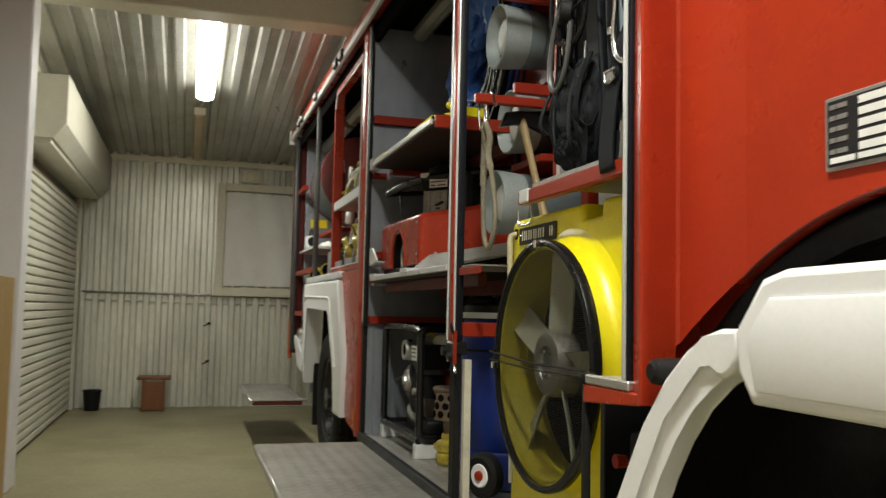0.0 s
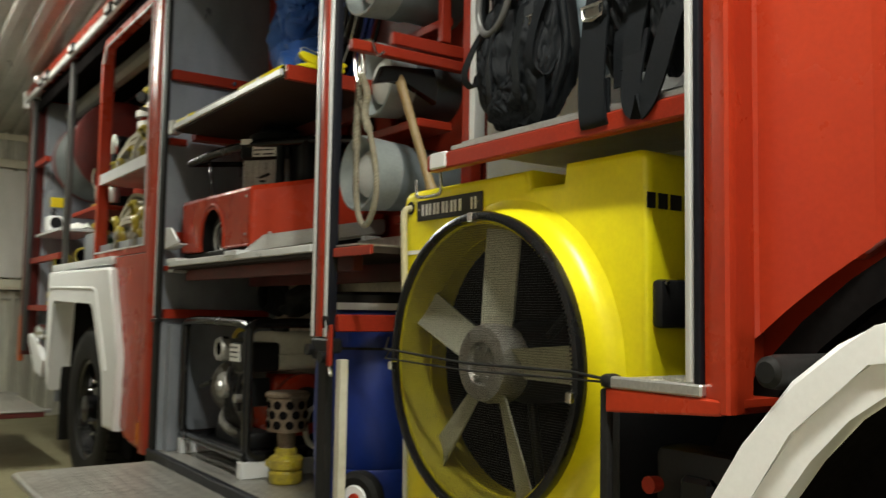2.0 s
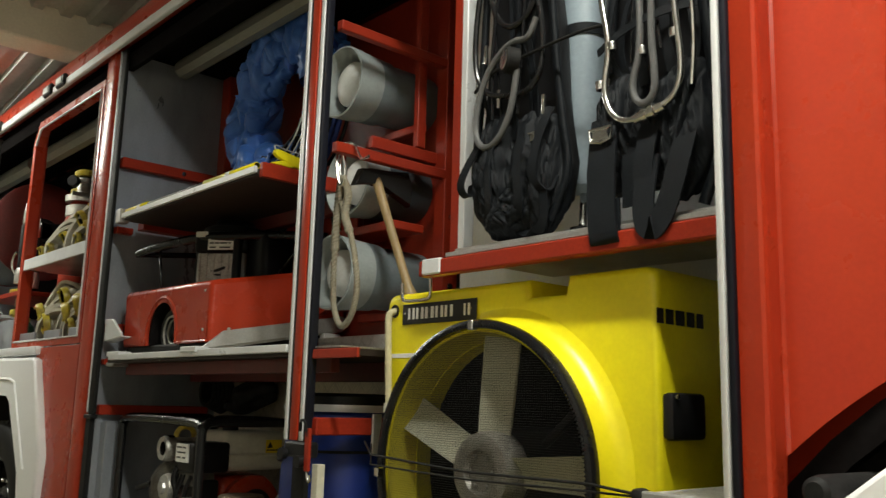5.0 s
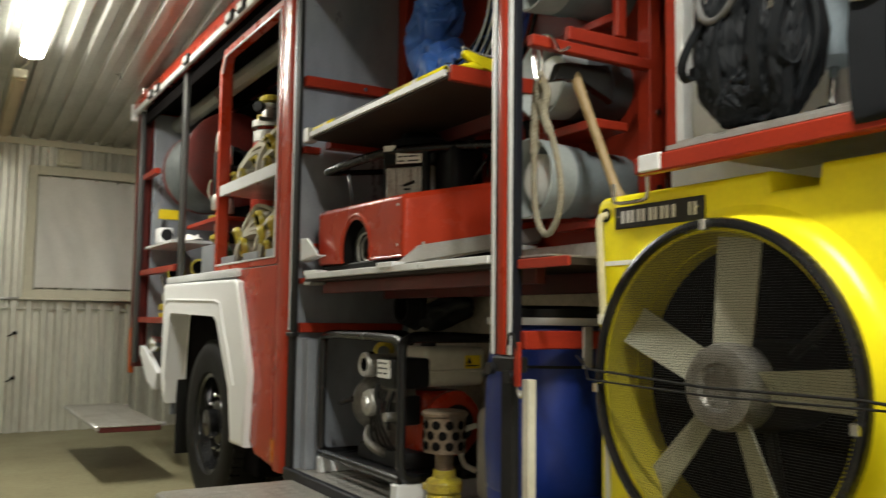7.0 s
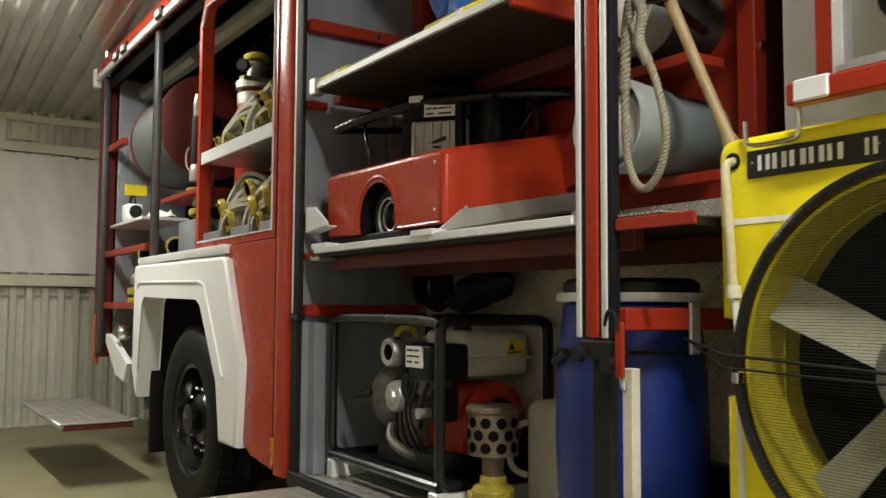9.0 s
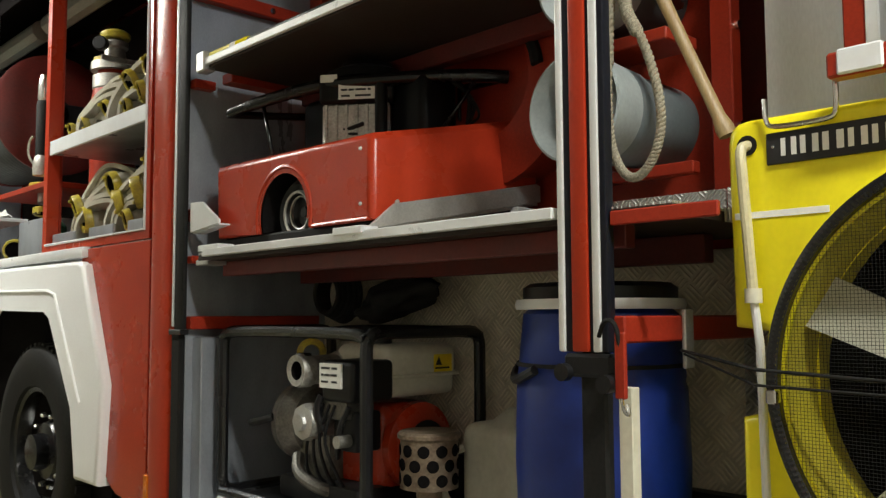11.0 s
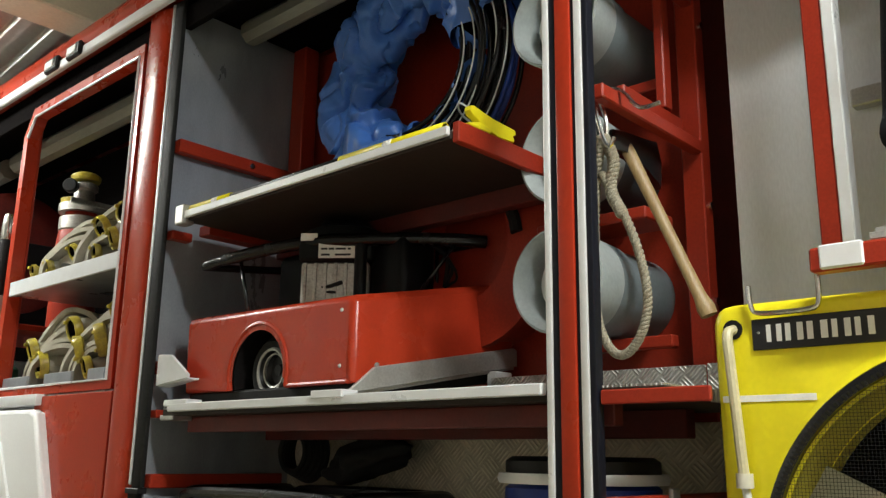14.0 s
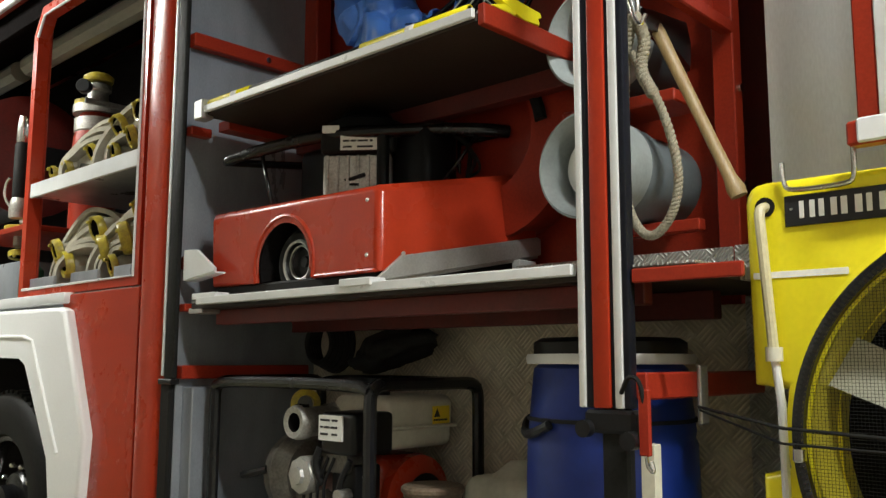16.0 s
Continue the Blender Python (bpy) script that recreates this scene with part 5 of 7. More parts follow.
for pts, w in (([(1.235, 2.335, 2.06), (1.205, 2.325, 1.96), (1.185, 2.315, 1.82), (1.175, 2.30, 1.715), (1.19, 2.30, 1.70), (1.20, 2.31, 1.82)], 0.088),
               ([(1.235, 2.335, 2.0), (1.20, 2.345, 1.92), (1.195, 2.325, 1.82)], 0.06),
               ([(1.235, 2.19, 2.02), (1.21, 2.195, 1.94), (1.20, 2.20, 1.83)], 0.058),
               ([(1.235, 2.08, 2.0), (1.20, 2.085, 1.90), (1.185, 2.11, 1.79), (1.178, 2.14, 1.725), (1.18, 2.175, 1.73), (1.19, 2.19, 1.80), (1.215, 2.185, 1.92)], 0.062),
               ([(1.245, 2.25, 2.02), (1.225, 2.255, 1.93), (1.22, 2.25, 1.80)], 0.04)):
    part("hanging_strap", strap(bmesh.new(), pts, w, 0.006), FABRIC, second, "wide hanging strap", 60)

GREY_MOUTH = mat("grey_mouth", (0.34, 0.38, 0.385), 0.45, vary=0.06, big=8, fine=90, dirt=(0.22, 0.25, 0.255), dirt_amount=0.5)
# three grey tubes stacked in the rack
for cz, cy, dx in ((1.79, 3.765, 0.0), (2.18, 3.79, 0.075), (2.575, 3.76, 0.0)):
    t = thing("foam_tube", (1.6, cy, cz), "grey plastic tube with a flared pale mouth in the rack", "tube", "grey tubes")
    x0 = 1.345 + dx
    part("mouth", lathe(bmesh.new(), [(0.118, 0.10), (0.128, 0.03), (0.143, 0.0), (0.150, 0.003), (0.146, 0.06), (0.138, 0.14), (0.128, 0.15)], (x0, cy, cz), (1, 0, 0), 44), GREY_MOUTH, t, "flared grey mouth")
    # the deeper middle tube's shadow is put into its sleeve colour
    part("sleeve", lathe(bmesh.new(), [(0.138, 0.12), (0.140, 0.13), (0.136, 0.20), (0.128, 0.205), (0.128, 0.58), (0, 0.58)], (x0, cy, cz), (1, 0, 0), 44), TUBE_SHADED if dx else GREY_TUBE, t, "grey plastic sleeve")
    part("inner_cone", lathe(bmesh.new(), [(0, 0.02), (0.045, 0.025), (0.078, 0.035), (0.094, 0.05), (0.098, 0.13), (0.12, 0.13)], (x0, cy - 0.01, cz), (1, 0, 0), 36), GREY_PALE, t, "white inner cap")

# rope loop on its hook, and the axe
hook = [(1.19, 3.475, 2.085), (1.188, 3.49, 2.056), (1.184, 3.505, 2.09), (1.188, 3.528, 2.18), (1.212, 3.54, 2.232), (1.239, 3.52, 2.242), (1.235, 3.475, 2.225), (1.226, 3.435, 2.168), (1.216, 3.405, 2.150), (1.213, 3.361, 2.152)]
solid("s_hook", tube(bmesh.new(), smooth(hook), 0.0055, 8), CHROME, "bright steel hook on the red bar", "hook", at=(1.22, 3.52, 2.24))
rope = thing("rope_loop", (1.23, 3.51, 1.55), "weathered hemp rope loop with a steel hook", "rope")


def dense(pts, n):
    pts = smooth(pts, 3)
    out = []
    for i in range(n):
        f = i / (n - 1) * (len(pts) - 1)
        k = min(int(f), len(pts) - 2)
        out.append(pts[k].lerp(pts[k + 1], f - k))
    return out


loop = [(1.226, 3.552, 2.0), (1.228, 3.566, 1.86), (1.23, 3.570, 1.72), (1.232, 3.562, 1.63), (1.232, 3.530, 1.565), (1.232, 3.490, 1.550), (1.233, 3.445, 1.595), (1.235, 3.424, 1.67), (1.235, 3.434, 1.76), (1.232, 3.466, 1.87), (1.228, 3.515, 1.97), (1.226, 3.535, 2.01)]


def rope_bm(pts, r, turns, n):
    fr = frames(dense(pts, n))
    bm = bmesh.new()
    for k in range(3):
        path = [p + u * (r * 0.5 * math.cos(a)) + v * (r * 0.5 * math.sin(a)) for i, (p, u, v) in enumerate(fr) for a in (turns * 2 * math.pi * i / n + 2 * math.pi * k / 3,)]
        tube(bm, path, r * 0.58, 6)
    return bm


part("loop", rope_bm(loop, 0.0112, 30, 260), ROPE, rope, "twisted hemp rope", 60)
part("splice", rope_bm([(1.215, 3.525, 2.10), (1.228, 3.556, 2.03), (1.228, 3.564, 1.93), (1.229, 3.568, 1.84)], 0.0155, 8, 80), ROPE, rope, "", 60)
part("splice", rope_bm([(1.215, 3.52, 2.10), (1.236, 3.50, 2.04), (1.228, 3.520, 1.97), (1.231, 3.485, 1.90)], 0.0155, 8, 80), ROPE, rope, "", 60)
part("snap_hook", tube(bmesh.new(), smooth([(1.226, 3.548, 2.23), (1.226, 3.56, 2.16), (1.226, 3.55, 2.10), (1.226, 3.52, 2.09), (1.226, 3.515, 2.15), (1.226, 3.545, 2.23)]), 0.006, 8), CHROME, rope, "steel snap hook")
axe = thing("axe", (1.43, 3.45, 1.95), "fire axe with a worn ash handle hanging head up", "axe")
hp = [Vector((1.405, 3.575, 2.16)).lerp(Vector((1.445, 3.375, 1.665)), f) for f in (0, 0.08, 0.25, 0.5, 0.75, 0.9, 0.96, 1.0)]
part("handle", tube(bmesh.new(), hp, [0.012, 0.0145, 0.0135, 0.0125, 0.0125, 0.0135, 0.019, 0.017], 12, flat=1.3), WOOD, axe, "worn ash handle")
part("head", prism(bmesh.new(), [(1.30, 2.10), (1.33, 2.17), (1.385, 2.18), (1.44, 2.175), (1.56, 2.20), (1.585, 2.14), (1.575, 2.06), (1.44, 2.125), (1.38, 2.12)], "y", 3.555, 3.595, 0.006), BLACK_PAINT, axe, "black steel axe head")

# red wheeled motor unit on the middle shelf
unit = thing("motor_unit", (1.4, 4.9, 1.475), "red fibreglass wheeled motor unit with a black engine", "motor unit")
oc = [(4.42, 1.545), (4.735, 1.545)] + arc(4.90, 1.60, 0.165, 200, -20, 18) + [(5.065, 1.545), (5.35, 1.545), (5.365, 1.80), (5.35, 1.822), (4.44, 1.812), (4.418, 1.79)]
part("casing", prism(bmesh.new(), oc, "x", 1.155, 1.757, 0.020, 4), RED, unit, "glossy red fibreglass casing", 40)
part("casing_lip", tube(bmesh.new(), [(1.158, y, z) for y, z in [(4.735, 1.55)] + arc(4.90, 1.60, 0.168, 194, -14, 18) + [(5.065, 1.55)]], 0.009, 8), RED, unit)
part("casing_lip", tube(bmesh.new(), [(1.70, 4.428, 1.552), (1.17, 4.428, 1.552), (1.16, 4.44, 1.552), (1.16, 4.74, 1.552)], 0.008, 8), RED, unit)
part("inner_frame", B(1.26, 1.70, 4.46, 5.33, 1.50, 1.66, 0.01), BLACK, unit)
# near-black sheets stand in for the shade inside a hollow casing
part("arch_liner", prism(bmesh.new(), arc(4.90, 1.60, 0.163, 200, -20, 18) + arc(4.90, 1.60, 0.152, -20, 200, 18), "x", 1.166, 1.70), DARK, unit, "near-black sheet for the shade inside the hollow arch")
part("arch_back", prism(bmesh.new(), arc(4.90, 1.60, 0.150, 200, -20, 18), "x", 1.25, 1.256), DARK, unit)
for k, wy in ((0, 4.872),):
    w = part("wheel", lathe(bmesh.new(), [(0.072, 0.02), (0.076, 0.0), (0.10, -0.008), (0.116, 0.01), (0.118, 0.03), (0.118, 0.07), (0.072, 0.07)], (1.192, wy, 1.602), (1, 0, 0), 36, closed=True), RUBBER, unit, "small black tyre")
    part("rim", lathe(bmesh.new(), [(0.078, 0.008), (0.074, -0.004), (0.067, 0.0), (0.062, 0.02), (0.056, 0.014), (0.050, 0.03), (0.02, 0.035), (0.018, 0.02), (0, 0.018)], (1.190, wy, 1.602), (1, 0, 0), 32), BLACK, w, "dark steel rim")
    part("rim_edge", lathe(bmesh.new(), [(0.080, 0.006), (0.075, -0.006), (0.068, -0.004), (0.069, 0.008)], (1.189, wy, 1.602), (1, 0, 0), 36, closed=True), CAST, w, "worn bright rim edge")
    part("rim_groove", lathe(bmesh.new(), [(0.060, 0.012), (0.057, 0.006), (0.053, 0.008), (0.054, 0.016)], (1.189, wy, 1.602), (1, 0, 0), 32, closed=True), CAST, w)
part("skirt", B(1.17, 1.70, 4.45, 5.34, 1.482, 1.545, 0.006), RUBBER, unit)
for y, z in ((4.47, 1.60), (4.47, 1.77)):
    part("rivet", lathe(bmesh.new(), [(0, 0), (0.007, 0), (0.005, 0.004), (0, 0.005)], (1.155, y, z), (-1, 0, 0), 10), ALU, unit)
for x, z in ((1.66, 1.78), (1.66, 1.66), (1.24, 1.59)):
    part("rivet", lathe(bmesh.new(), [(0, 0), (0.008, 0), (0.006, 0.004), (0, 0.005)], (x, 4.419, z), (0, -1, 0), 10), ALU, unit)
# the casing leans up towards the back of the shelf and is skewed
for ob in [o for c in unit.children for o in (c, *c.children)]:
    o0 = base_of(ob)
    for v in ob.data.vertices:
        x, y = v.co.x + o0.x, v.co.y + o0.y
        v.co.y += -0.045 - 0.25 * (x - 1.155) - 0.022 * (y - 4.418)
        v.co.z += 0.185 * (x - 1.155) - 0.022
turn45 = Matrix.Translation((1.45, 4.78, 0)) @ Matrix.Rotation(radians(38), 4, "Z")


def turned(*a, **k):
    bm = B(*a, **k)
    bmesh.ops.transform(bm, matrix=turn45, verts=bm.verts[:])
    return bm


engine = part("engine", turned(-0.115, 0.11, -0.12, 0.12, 1.80, 1.975, 0.008), CAST, unit, "grey finned engine block")
for k in range(7):
    part("cooling_fin", turned(-0.119, -0.08, -0.118 + k * 0.036, -0.106 + k * 0.036, 1.80, 1.972, 0.002), CAST, engine)
part("bolt_row", tube(bmesh.new(), smooth([(1.34, 4.86, 1.875), (1.315, 4.80, 1.895), (1.34, 4.74, 1.88), (1.37, 4.68, 1.90)]), 0.007, 6), BLACK, engine)
part("bolt_row", tube(bmesh.new(), smooth([(1.33, 4.86, 1.86), (1.32, 4.79, 1.872), (1.36, 4.70, 1.865)]), 0.005, 6), BLACK, engine)
bm = turned(-0.135, 0.15, -0.14, 0.13, 1.972, 2.075, 0.02, 3)
lathe(bm, [(0.15, 0), (0.145, 0.03), (0.10, 0.05), (0.09, 0.07), (0.05, 0.08), (0, 0.08)], (1.46, 4.77, 2.07), (0, 0, 1), 28)
box(bm, 1.45, 1.62, 4.46, 4.64, 1.82, 2.06, 0.03, 3)
tube(bm, [(1.40, 4.62, 1.82), (1.40, 4.62, 2.04)], 0.022, 12)
part("starter_cover", bm, ENGINE_BLACK, unit, "black engine cover")
part("fuel_tank", B(1.42, 1.62, 4.93, 5.12, 1.84, 2.06, 0.03, 3), ENGINE_BLACK, unit, "black plastic tank")
lab = part("paper_label", turned(-0.1415, -0.1365, -0.075, 0.055, 1.983, 2.036, 0.001), PAPER, unit, "white label with handwriting")
rt = (turn45.to_3x3() @ Vector((0, -1, 0))).normalized()
for k, cuts in enumerate(([(0, 0.2), (0.24, 0.42), (0.46, 0.8), (0.85, 0.95)], [(0, 0.28), (0.45, 0.95)])):
    p0 = turn45 @ Vector((-0.1418, 0.045, 2.012 - k * 0.021))
    bars("writing_bar", lab, INK, tuple(p0), tuple(rt), (0, 0, 1), 0.11, 0.007, cuts)
part("paper_tag", turned(-0.1415, -0.1365, 0.06, 0.12, 2.045, 2.072, 0.001), PAPER, unit)
bar_ = smooth([(1.165, 5.235, 1.995), (1.19, 5.14, 2.012), (1.24, 4.96, 2.033), (1.29, 4.80, 2.045), (1.36, 4.68, 2.048), (1.48, 4.48, 2.045), (1.60, 4.34, 2.043), (1.68, 4.29, 2.042)])
part("handle_bar", tube(bmesh.new(), bar_, [0.010, 0.015] + [0.019] * 4 + [0.023] * (len(bar_) - 6), 12), BLACK_PAINT, unit, "black carrying bar")
part("handle_bar", tube(bmesh.new(), smooth([(1.165, 5.235, 1.995), (1.40, 5.22, 2.02), (1.62, 5.15, 2.04), (1.68, 4.9, 2.045), (1.69, 4.30, 2.045)]), 0.015, 12), BLACK_PAINT, unit)
for a, c in (((1.22, 5.08, 2.02), (1.20, 4.98, 1.80)), ((1.60, 4.35, 2.04), (1.52, 4.47, 1.84)), ((1.66, 4.50, 2.04), (1.66, 4.50, 1.86))):
    part("strut", tube(bmesh.new(), [a, c], 0.007, 8), BLACK_PAINT, unit)
for k in range(3):
    bm = tube(bmesh.new(), smooth([(1.55, 4.62 - 0.04 * k, 1.98), (1.58, 4.52 - 0.03 * k, 2.07), (1.64, 4.42 - 0.03 * k, 2.02 - 0.05 * k), (1.66, 4.46, 1.90)], 3), 0.009 - 0.002 * k, 7)
    part("engine_cable", bm, RUBBER, unit, "black engine cable")
ramp = thing("skid_rail", (1.4, 4.36, 1.475), "bent aluminium skid rail beside the motor unit", "rail", "skid rails")
part("web", prism(bmesh.new(), [(1.115, 1.498), (1.20, 1.572), (1.73, 1.672), (1.745, 1.665), (1.745, 1.612), (1.15, 1.497)], "y", 4.322, 4.336, 0.002), ALU, ramp)
part("flange", prism(bmesh.new(), [(1.13, 1.482), (1.15, 1.497), (1.745, 1.612), (1.745, 1.602)], "y", 4.336, 4.40, 0.001), ALU, ramp)
for ob in ramp.children:
    o0 = base_of(ob)
    for v in ob.data.vertices:
        v.co.y -= 0.20 * (v.co.x + o0.x - 1.16)
part("foot", B(1.64, 1.73, 4.215, 4.25, 1.476, 1.59, 0.003), ALU_WHITE, ramp)
part("foot", B(1.075, 1.14, 4.32, 4.46, 1.476, 1.50, 0.003), ALU_WHITE, ramp)
ramp = thing("skid_rail", (1.4, 5.36, 1.475), "white bent aluminium bracket beside the motor unit", "rail", "skid rails")
part("web", prism(bmesh.new(), [(5.39, 1.555), (5.18, 1.575), (5.18, 1.59), (5.30, 1.665), (5.39, 1.67)], "x", 1.10, 1.112, 0.002), ALU_WHITE, ramp)
part("flange", prism(bmesh.new(), [(5.39, 1.552), (5.19, 1.572), (5.19, 1.578), (5.39, 1.560)], "x", 1.112, 1.16, 0.001), ALU_WHITE, ramp)
part("foot", B(1.085, 1.15, 5.15, 5.30, 1.476, 1.50, 0.003), ALU_WHITE, ramp)

# items on the top shelf
SH = 2.19
coil = thing("cable_coil", (1.5, 4.3, SH), "coil of black cable bundled in blue sheeting", "cable")
bm = bmesh.new()
CY, CZ, CR, CX = 4.515, SH + 0.50, 0.355, 1.57
for k in range(30):
    rr = CR + 0.10 * math.sin(k * 2.1) + 0.012 * math.sin(k * 5.3)
    xx = CX - 0.075 + 0.018 * (k % 8) + 0.006 * math.sin(k * 3.3)
    pts = [(xx + 0.015 * math.sin(a * 2 + k), CY + rr * math.cos(a), CZ + min(rr, 0.42) * math.sin(a)) for a in (radians(140 + 150 * i / 40) for i in range(41))]
    part("winding", tube(bmesh.new(), pts, 0.0095, 7), BLUE_CABLE if k % 9 == 4 else BLACK_PAINT, coil, "blue cable winding" if k % 9 == 4 else "black cable winding", 60)
# pale arcs laid over the windings imitate highlights on the black cable
bm = bmesh.new()
for k in range(5):
    rr = CR - 0.06 + 0.045 * k
    tube(bm, [(CX - 0.093 + 0.003 * k, CY + rr * math.cos(a), CZ + rr * math.sin(a)) for a in (radians(140 + 150 * i / 40) for i in range(41))], 0.003, 5)
part("pale_wire", bm, GREY_PALE, coil, "thin pale line imitating a highlight on the cable")


def crease(p):
    """Sharp-edged folds of stiff sheeting, some long and some small."""
    a = noise.noise(Vector((p.x * 3.1, p.y * 2.6, p.z * 2.6)))
    b = noise.noise(Vector((p.x * 6.5 + 4, p.y * 6.0 + p.z * 2.5, p.z * 5.5)))
    c = noise.noise(Vector((p.x * 13 + 9, p.y * 12, p.z * 11 - p.y * 5)))
    return -0.085 * max(0.0, 0.16 - abs(a)) / 0.16 - 0.045 * max(0.0, 0.16 - abs(b)) / 0.16 - 0.014 * max(0.0, 0.2 - abs(c)) / 0.2


def sheeting(name, a0, a1, b0, b1, radius, na, nb, label):
    """A piece of the sleeve round the coil, between two angles along it and two round it."""
    bm = bmesh.new()
    rows = []
    for i in range(na + 1):
        a = radians(a0 + (a1 - a0) * i / na)
        out_ = Vector((0, math.cos(a), math.sin(a)))
        c = Vector((CX, CY, CZ)) + out_ * CR
        row = []
        for j in range(nb + 1):
            b = radians(b0 + (b1 - b0) * j / nb)
            d = out_ * math.cos(b) + Vector((-0.78, 0, 0)) * math.sin(b)
            p = c + d * radius
            p += d * (crease(p) + 0.022)
            p.z = min(max(p.z, SH + 0.004), 3.15)
            row.append(bm.verts.new(p))
        rows.append(row)
    for i in range(na):
        for j in range(nb):
            bm.faces.new((rows[i][j], rows[i][j + 1], rows[i + 1][j + 1], rows[i + 1][j]))
    return part(name, bm, BLUE_SHEET, coil, label, 50)


sheeting("blue_cover", -95, 22, -70, 250, 0.155, 96, 72, "crumpled blue plastic sheeting")
sheeting("blue_cover", 14, 164, -70, 250, 0.142, 120, 72, "crumpled blue plastic sheeting")
sheeting("blue_liner", 160, 272, 128, 205, 0.118, 60, 16, "strip of blue plastic sheeting")
clamp = thing("yellow_clamp", (1.2, 3.9, SH), "yellow plastic spring clamp on the shelf edge", "clamp")
bm = prism(bmesh.new(), [(1.156, 2.266), (1.160, 2.280), (1.174, 2.284), (1.255, 2.268), (1.362, 2.264), (1.368, 2.250), (1.335, 2.243), (1.360, 2.234), (1.354, 2.221), (1.285, 2.220), (1.235, 2.228), (1.165, 2.255)], "y", 3.912, 3.938, 0.004, 2)
part("jaw", bm, YELLOW, clamp)
part("grip", prism(bmesh.new(), [(1.138, 2.217), (1.146, 2.224), (1.195, 2.240), (1.245, 2.228), (1.24, 2.217)], "y", 3.908, 3.932, 0.004, 2), YELLOW, clamp)
part("wire", tube(bmesh.new(), smooth([(1.165, 3.925, 2.275), (1.20, 4.0, 2.33), (1.30, 4.08, 2.34), (1.46, 4.14, 2.36)]), 0.003, 6), GREY_PALE, clamp)
pole = thing("marker_pole", (1.1, 4.6, SH), "dark pole with yellow taped ends along the shelf", "pole")
part("shaft", tube(bmesh.new(), [(1.106, 5.25, SH + 0.020), (1.106, 3.96, SH + 0.020)], 0.012, 8), BLACK, pole)
for y0, y1, m in ((5.25, 4.99, YELLOW), (4.40, 3.96, YELLOW)):
    part("sleeve", tube(bmesh.new(), [(1.105, y0, SH + 0.020), (1.105, y1, SH + 0.020)], 0.015, 8), m, pole, "yellow sleeve")
for y in (5.10, 4.20):
    part("tape_ring", tube(bmesh.new(), [(1.105, y, SH + 0.020), (1.105, y - 0.035, SH + 0.020)], 0.0165, 8), PAPER, pole, "white tape")

# petrol pump in its black tube frame
pump = thing("motor_pump", (1.45, 4.9, 0.5), "petrol motor pump in a black tubular carrying frame", "pump")
y0, y1, x0, x1, z0, z1 = 4.45, 5.30, 1.20, 1.70, 0.595, 1.185


def loop4(pts, r):
    return tube(bmesh.new(), smooth_loop(pts, 0.055), r, 10, closed=True)


def smooth_loop(pts, rad):
    pts = [Vector(p) for p in pts]
    out = []
    for i, p in enumerate(pts):
        a, b = (pts[i - 1] - p).normalized(), (pts[(i + 1) % len(pts)] - p).normalized()
        for k in range(6):
            t = k / 5
            out.append((p + a * rad) * (1 - t) ** 2 + p * 2 * t * (1 - t) + (p + b * rad) * t * t)
    return out


for y in (y0, y1):
    part("frame_hoop", loop4([(x0, y, z0), (x0, y, z1), (x1, y, z1), (x1, y, z0)], 0.021), BLACK_PAINT, pump, "black tubular hoop")
for x, z in ((x0, z1), (x1, z1), (x0, z0), (x1, z0)):
    part("frame_tube", tube(bmesh.new(), smooth([(x, y0 + 0.0, z - 0.02 if z > 1 else z), (x, y0 + 0.06, z), (x, y1 - 0.06, z), (x, y1, z - 0.02 if z > 1 else z)]), 0.020, 10), BLACK_PAINT, pump)
for y in (4.47, 5.28):
    part("foot_rail", B(x0 - 0.02, x1, y - 0.03, y + 0.03, 0.50, 0.578, 0.006), ALU_WHITE, pump, "aluminium foot rail")
part("base_plate", B(1.24, 1.66, 4.52, 5.2, 0.585, 0.60, 0.003), BLACK, pump)
tk = B(1.37, 1.705, 4.56, 4.84, 1.022, 1.142, 0.035, 4)
box(tk, 1.364, 1.711, 4.554, 4.846, 1.030, 1.042, 0.004)
box(tk, 1.376, 1.70, 4.565, 4.835, 0.965, 1.06, 0.03, 3)
tank = part("fuel_tank", tk, OFFWHITE, pump, "cream fuel tank")
part("tank_cap", lathe(bmesh.new(), [(0, 0.035), (0.03, 0.035), (0.036, 0.028), (0.036, 0), (0, 0)], (1.47, 4.70, 1.139), (0, 0, 1), 20), BLACK, tank)
ws = part("warning_sticker", B(1.575, 1.66, 4.5465, 4.5485, 1.045, 1.105, 0.0005), STICKER, tank, "yellow warning sticker")
bars("sign_bar", ws, INK, (1.58, 4.5464, 1.055), (1, 0, 0), (0, 0, 1), 0.075, 0.006, [(0, 0.9)])
part("sign_triangle", prism(bmesh.new(), [(1.582, 1.068), (1.612, 1.068), (1.597, 1.097)], "y", 4.5455, 4.5466), INK, ws)
ab = part("air_filter", B(1.225, 1.40, 4.55, 4.72, 0.96, 1.095, 0.018, 3), BLACK, pump, "black air filter box")
pl2 = part("paper_label", B(1.216, 1.2245, 4.60, 4.715, 1.005, 1.085, 0.001), PAPER, ab, "white label with handwriting")
for k, cuts in enumerate(([(0, 0.5), (0.6, 0.9)], [(0, 0.15), (0.2, 0.5), (0.55, 0.9)], [(0, 0.4), (0.6, 0.9)])):
    bars("writing_bar", pl2, INK, (1.2158, 4.705, 1.066 - k * 0.022), (0, -1, 0), (0, 0, 1), 0.095, 0.007, cuts)
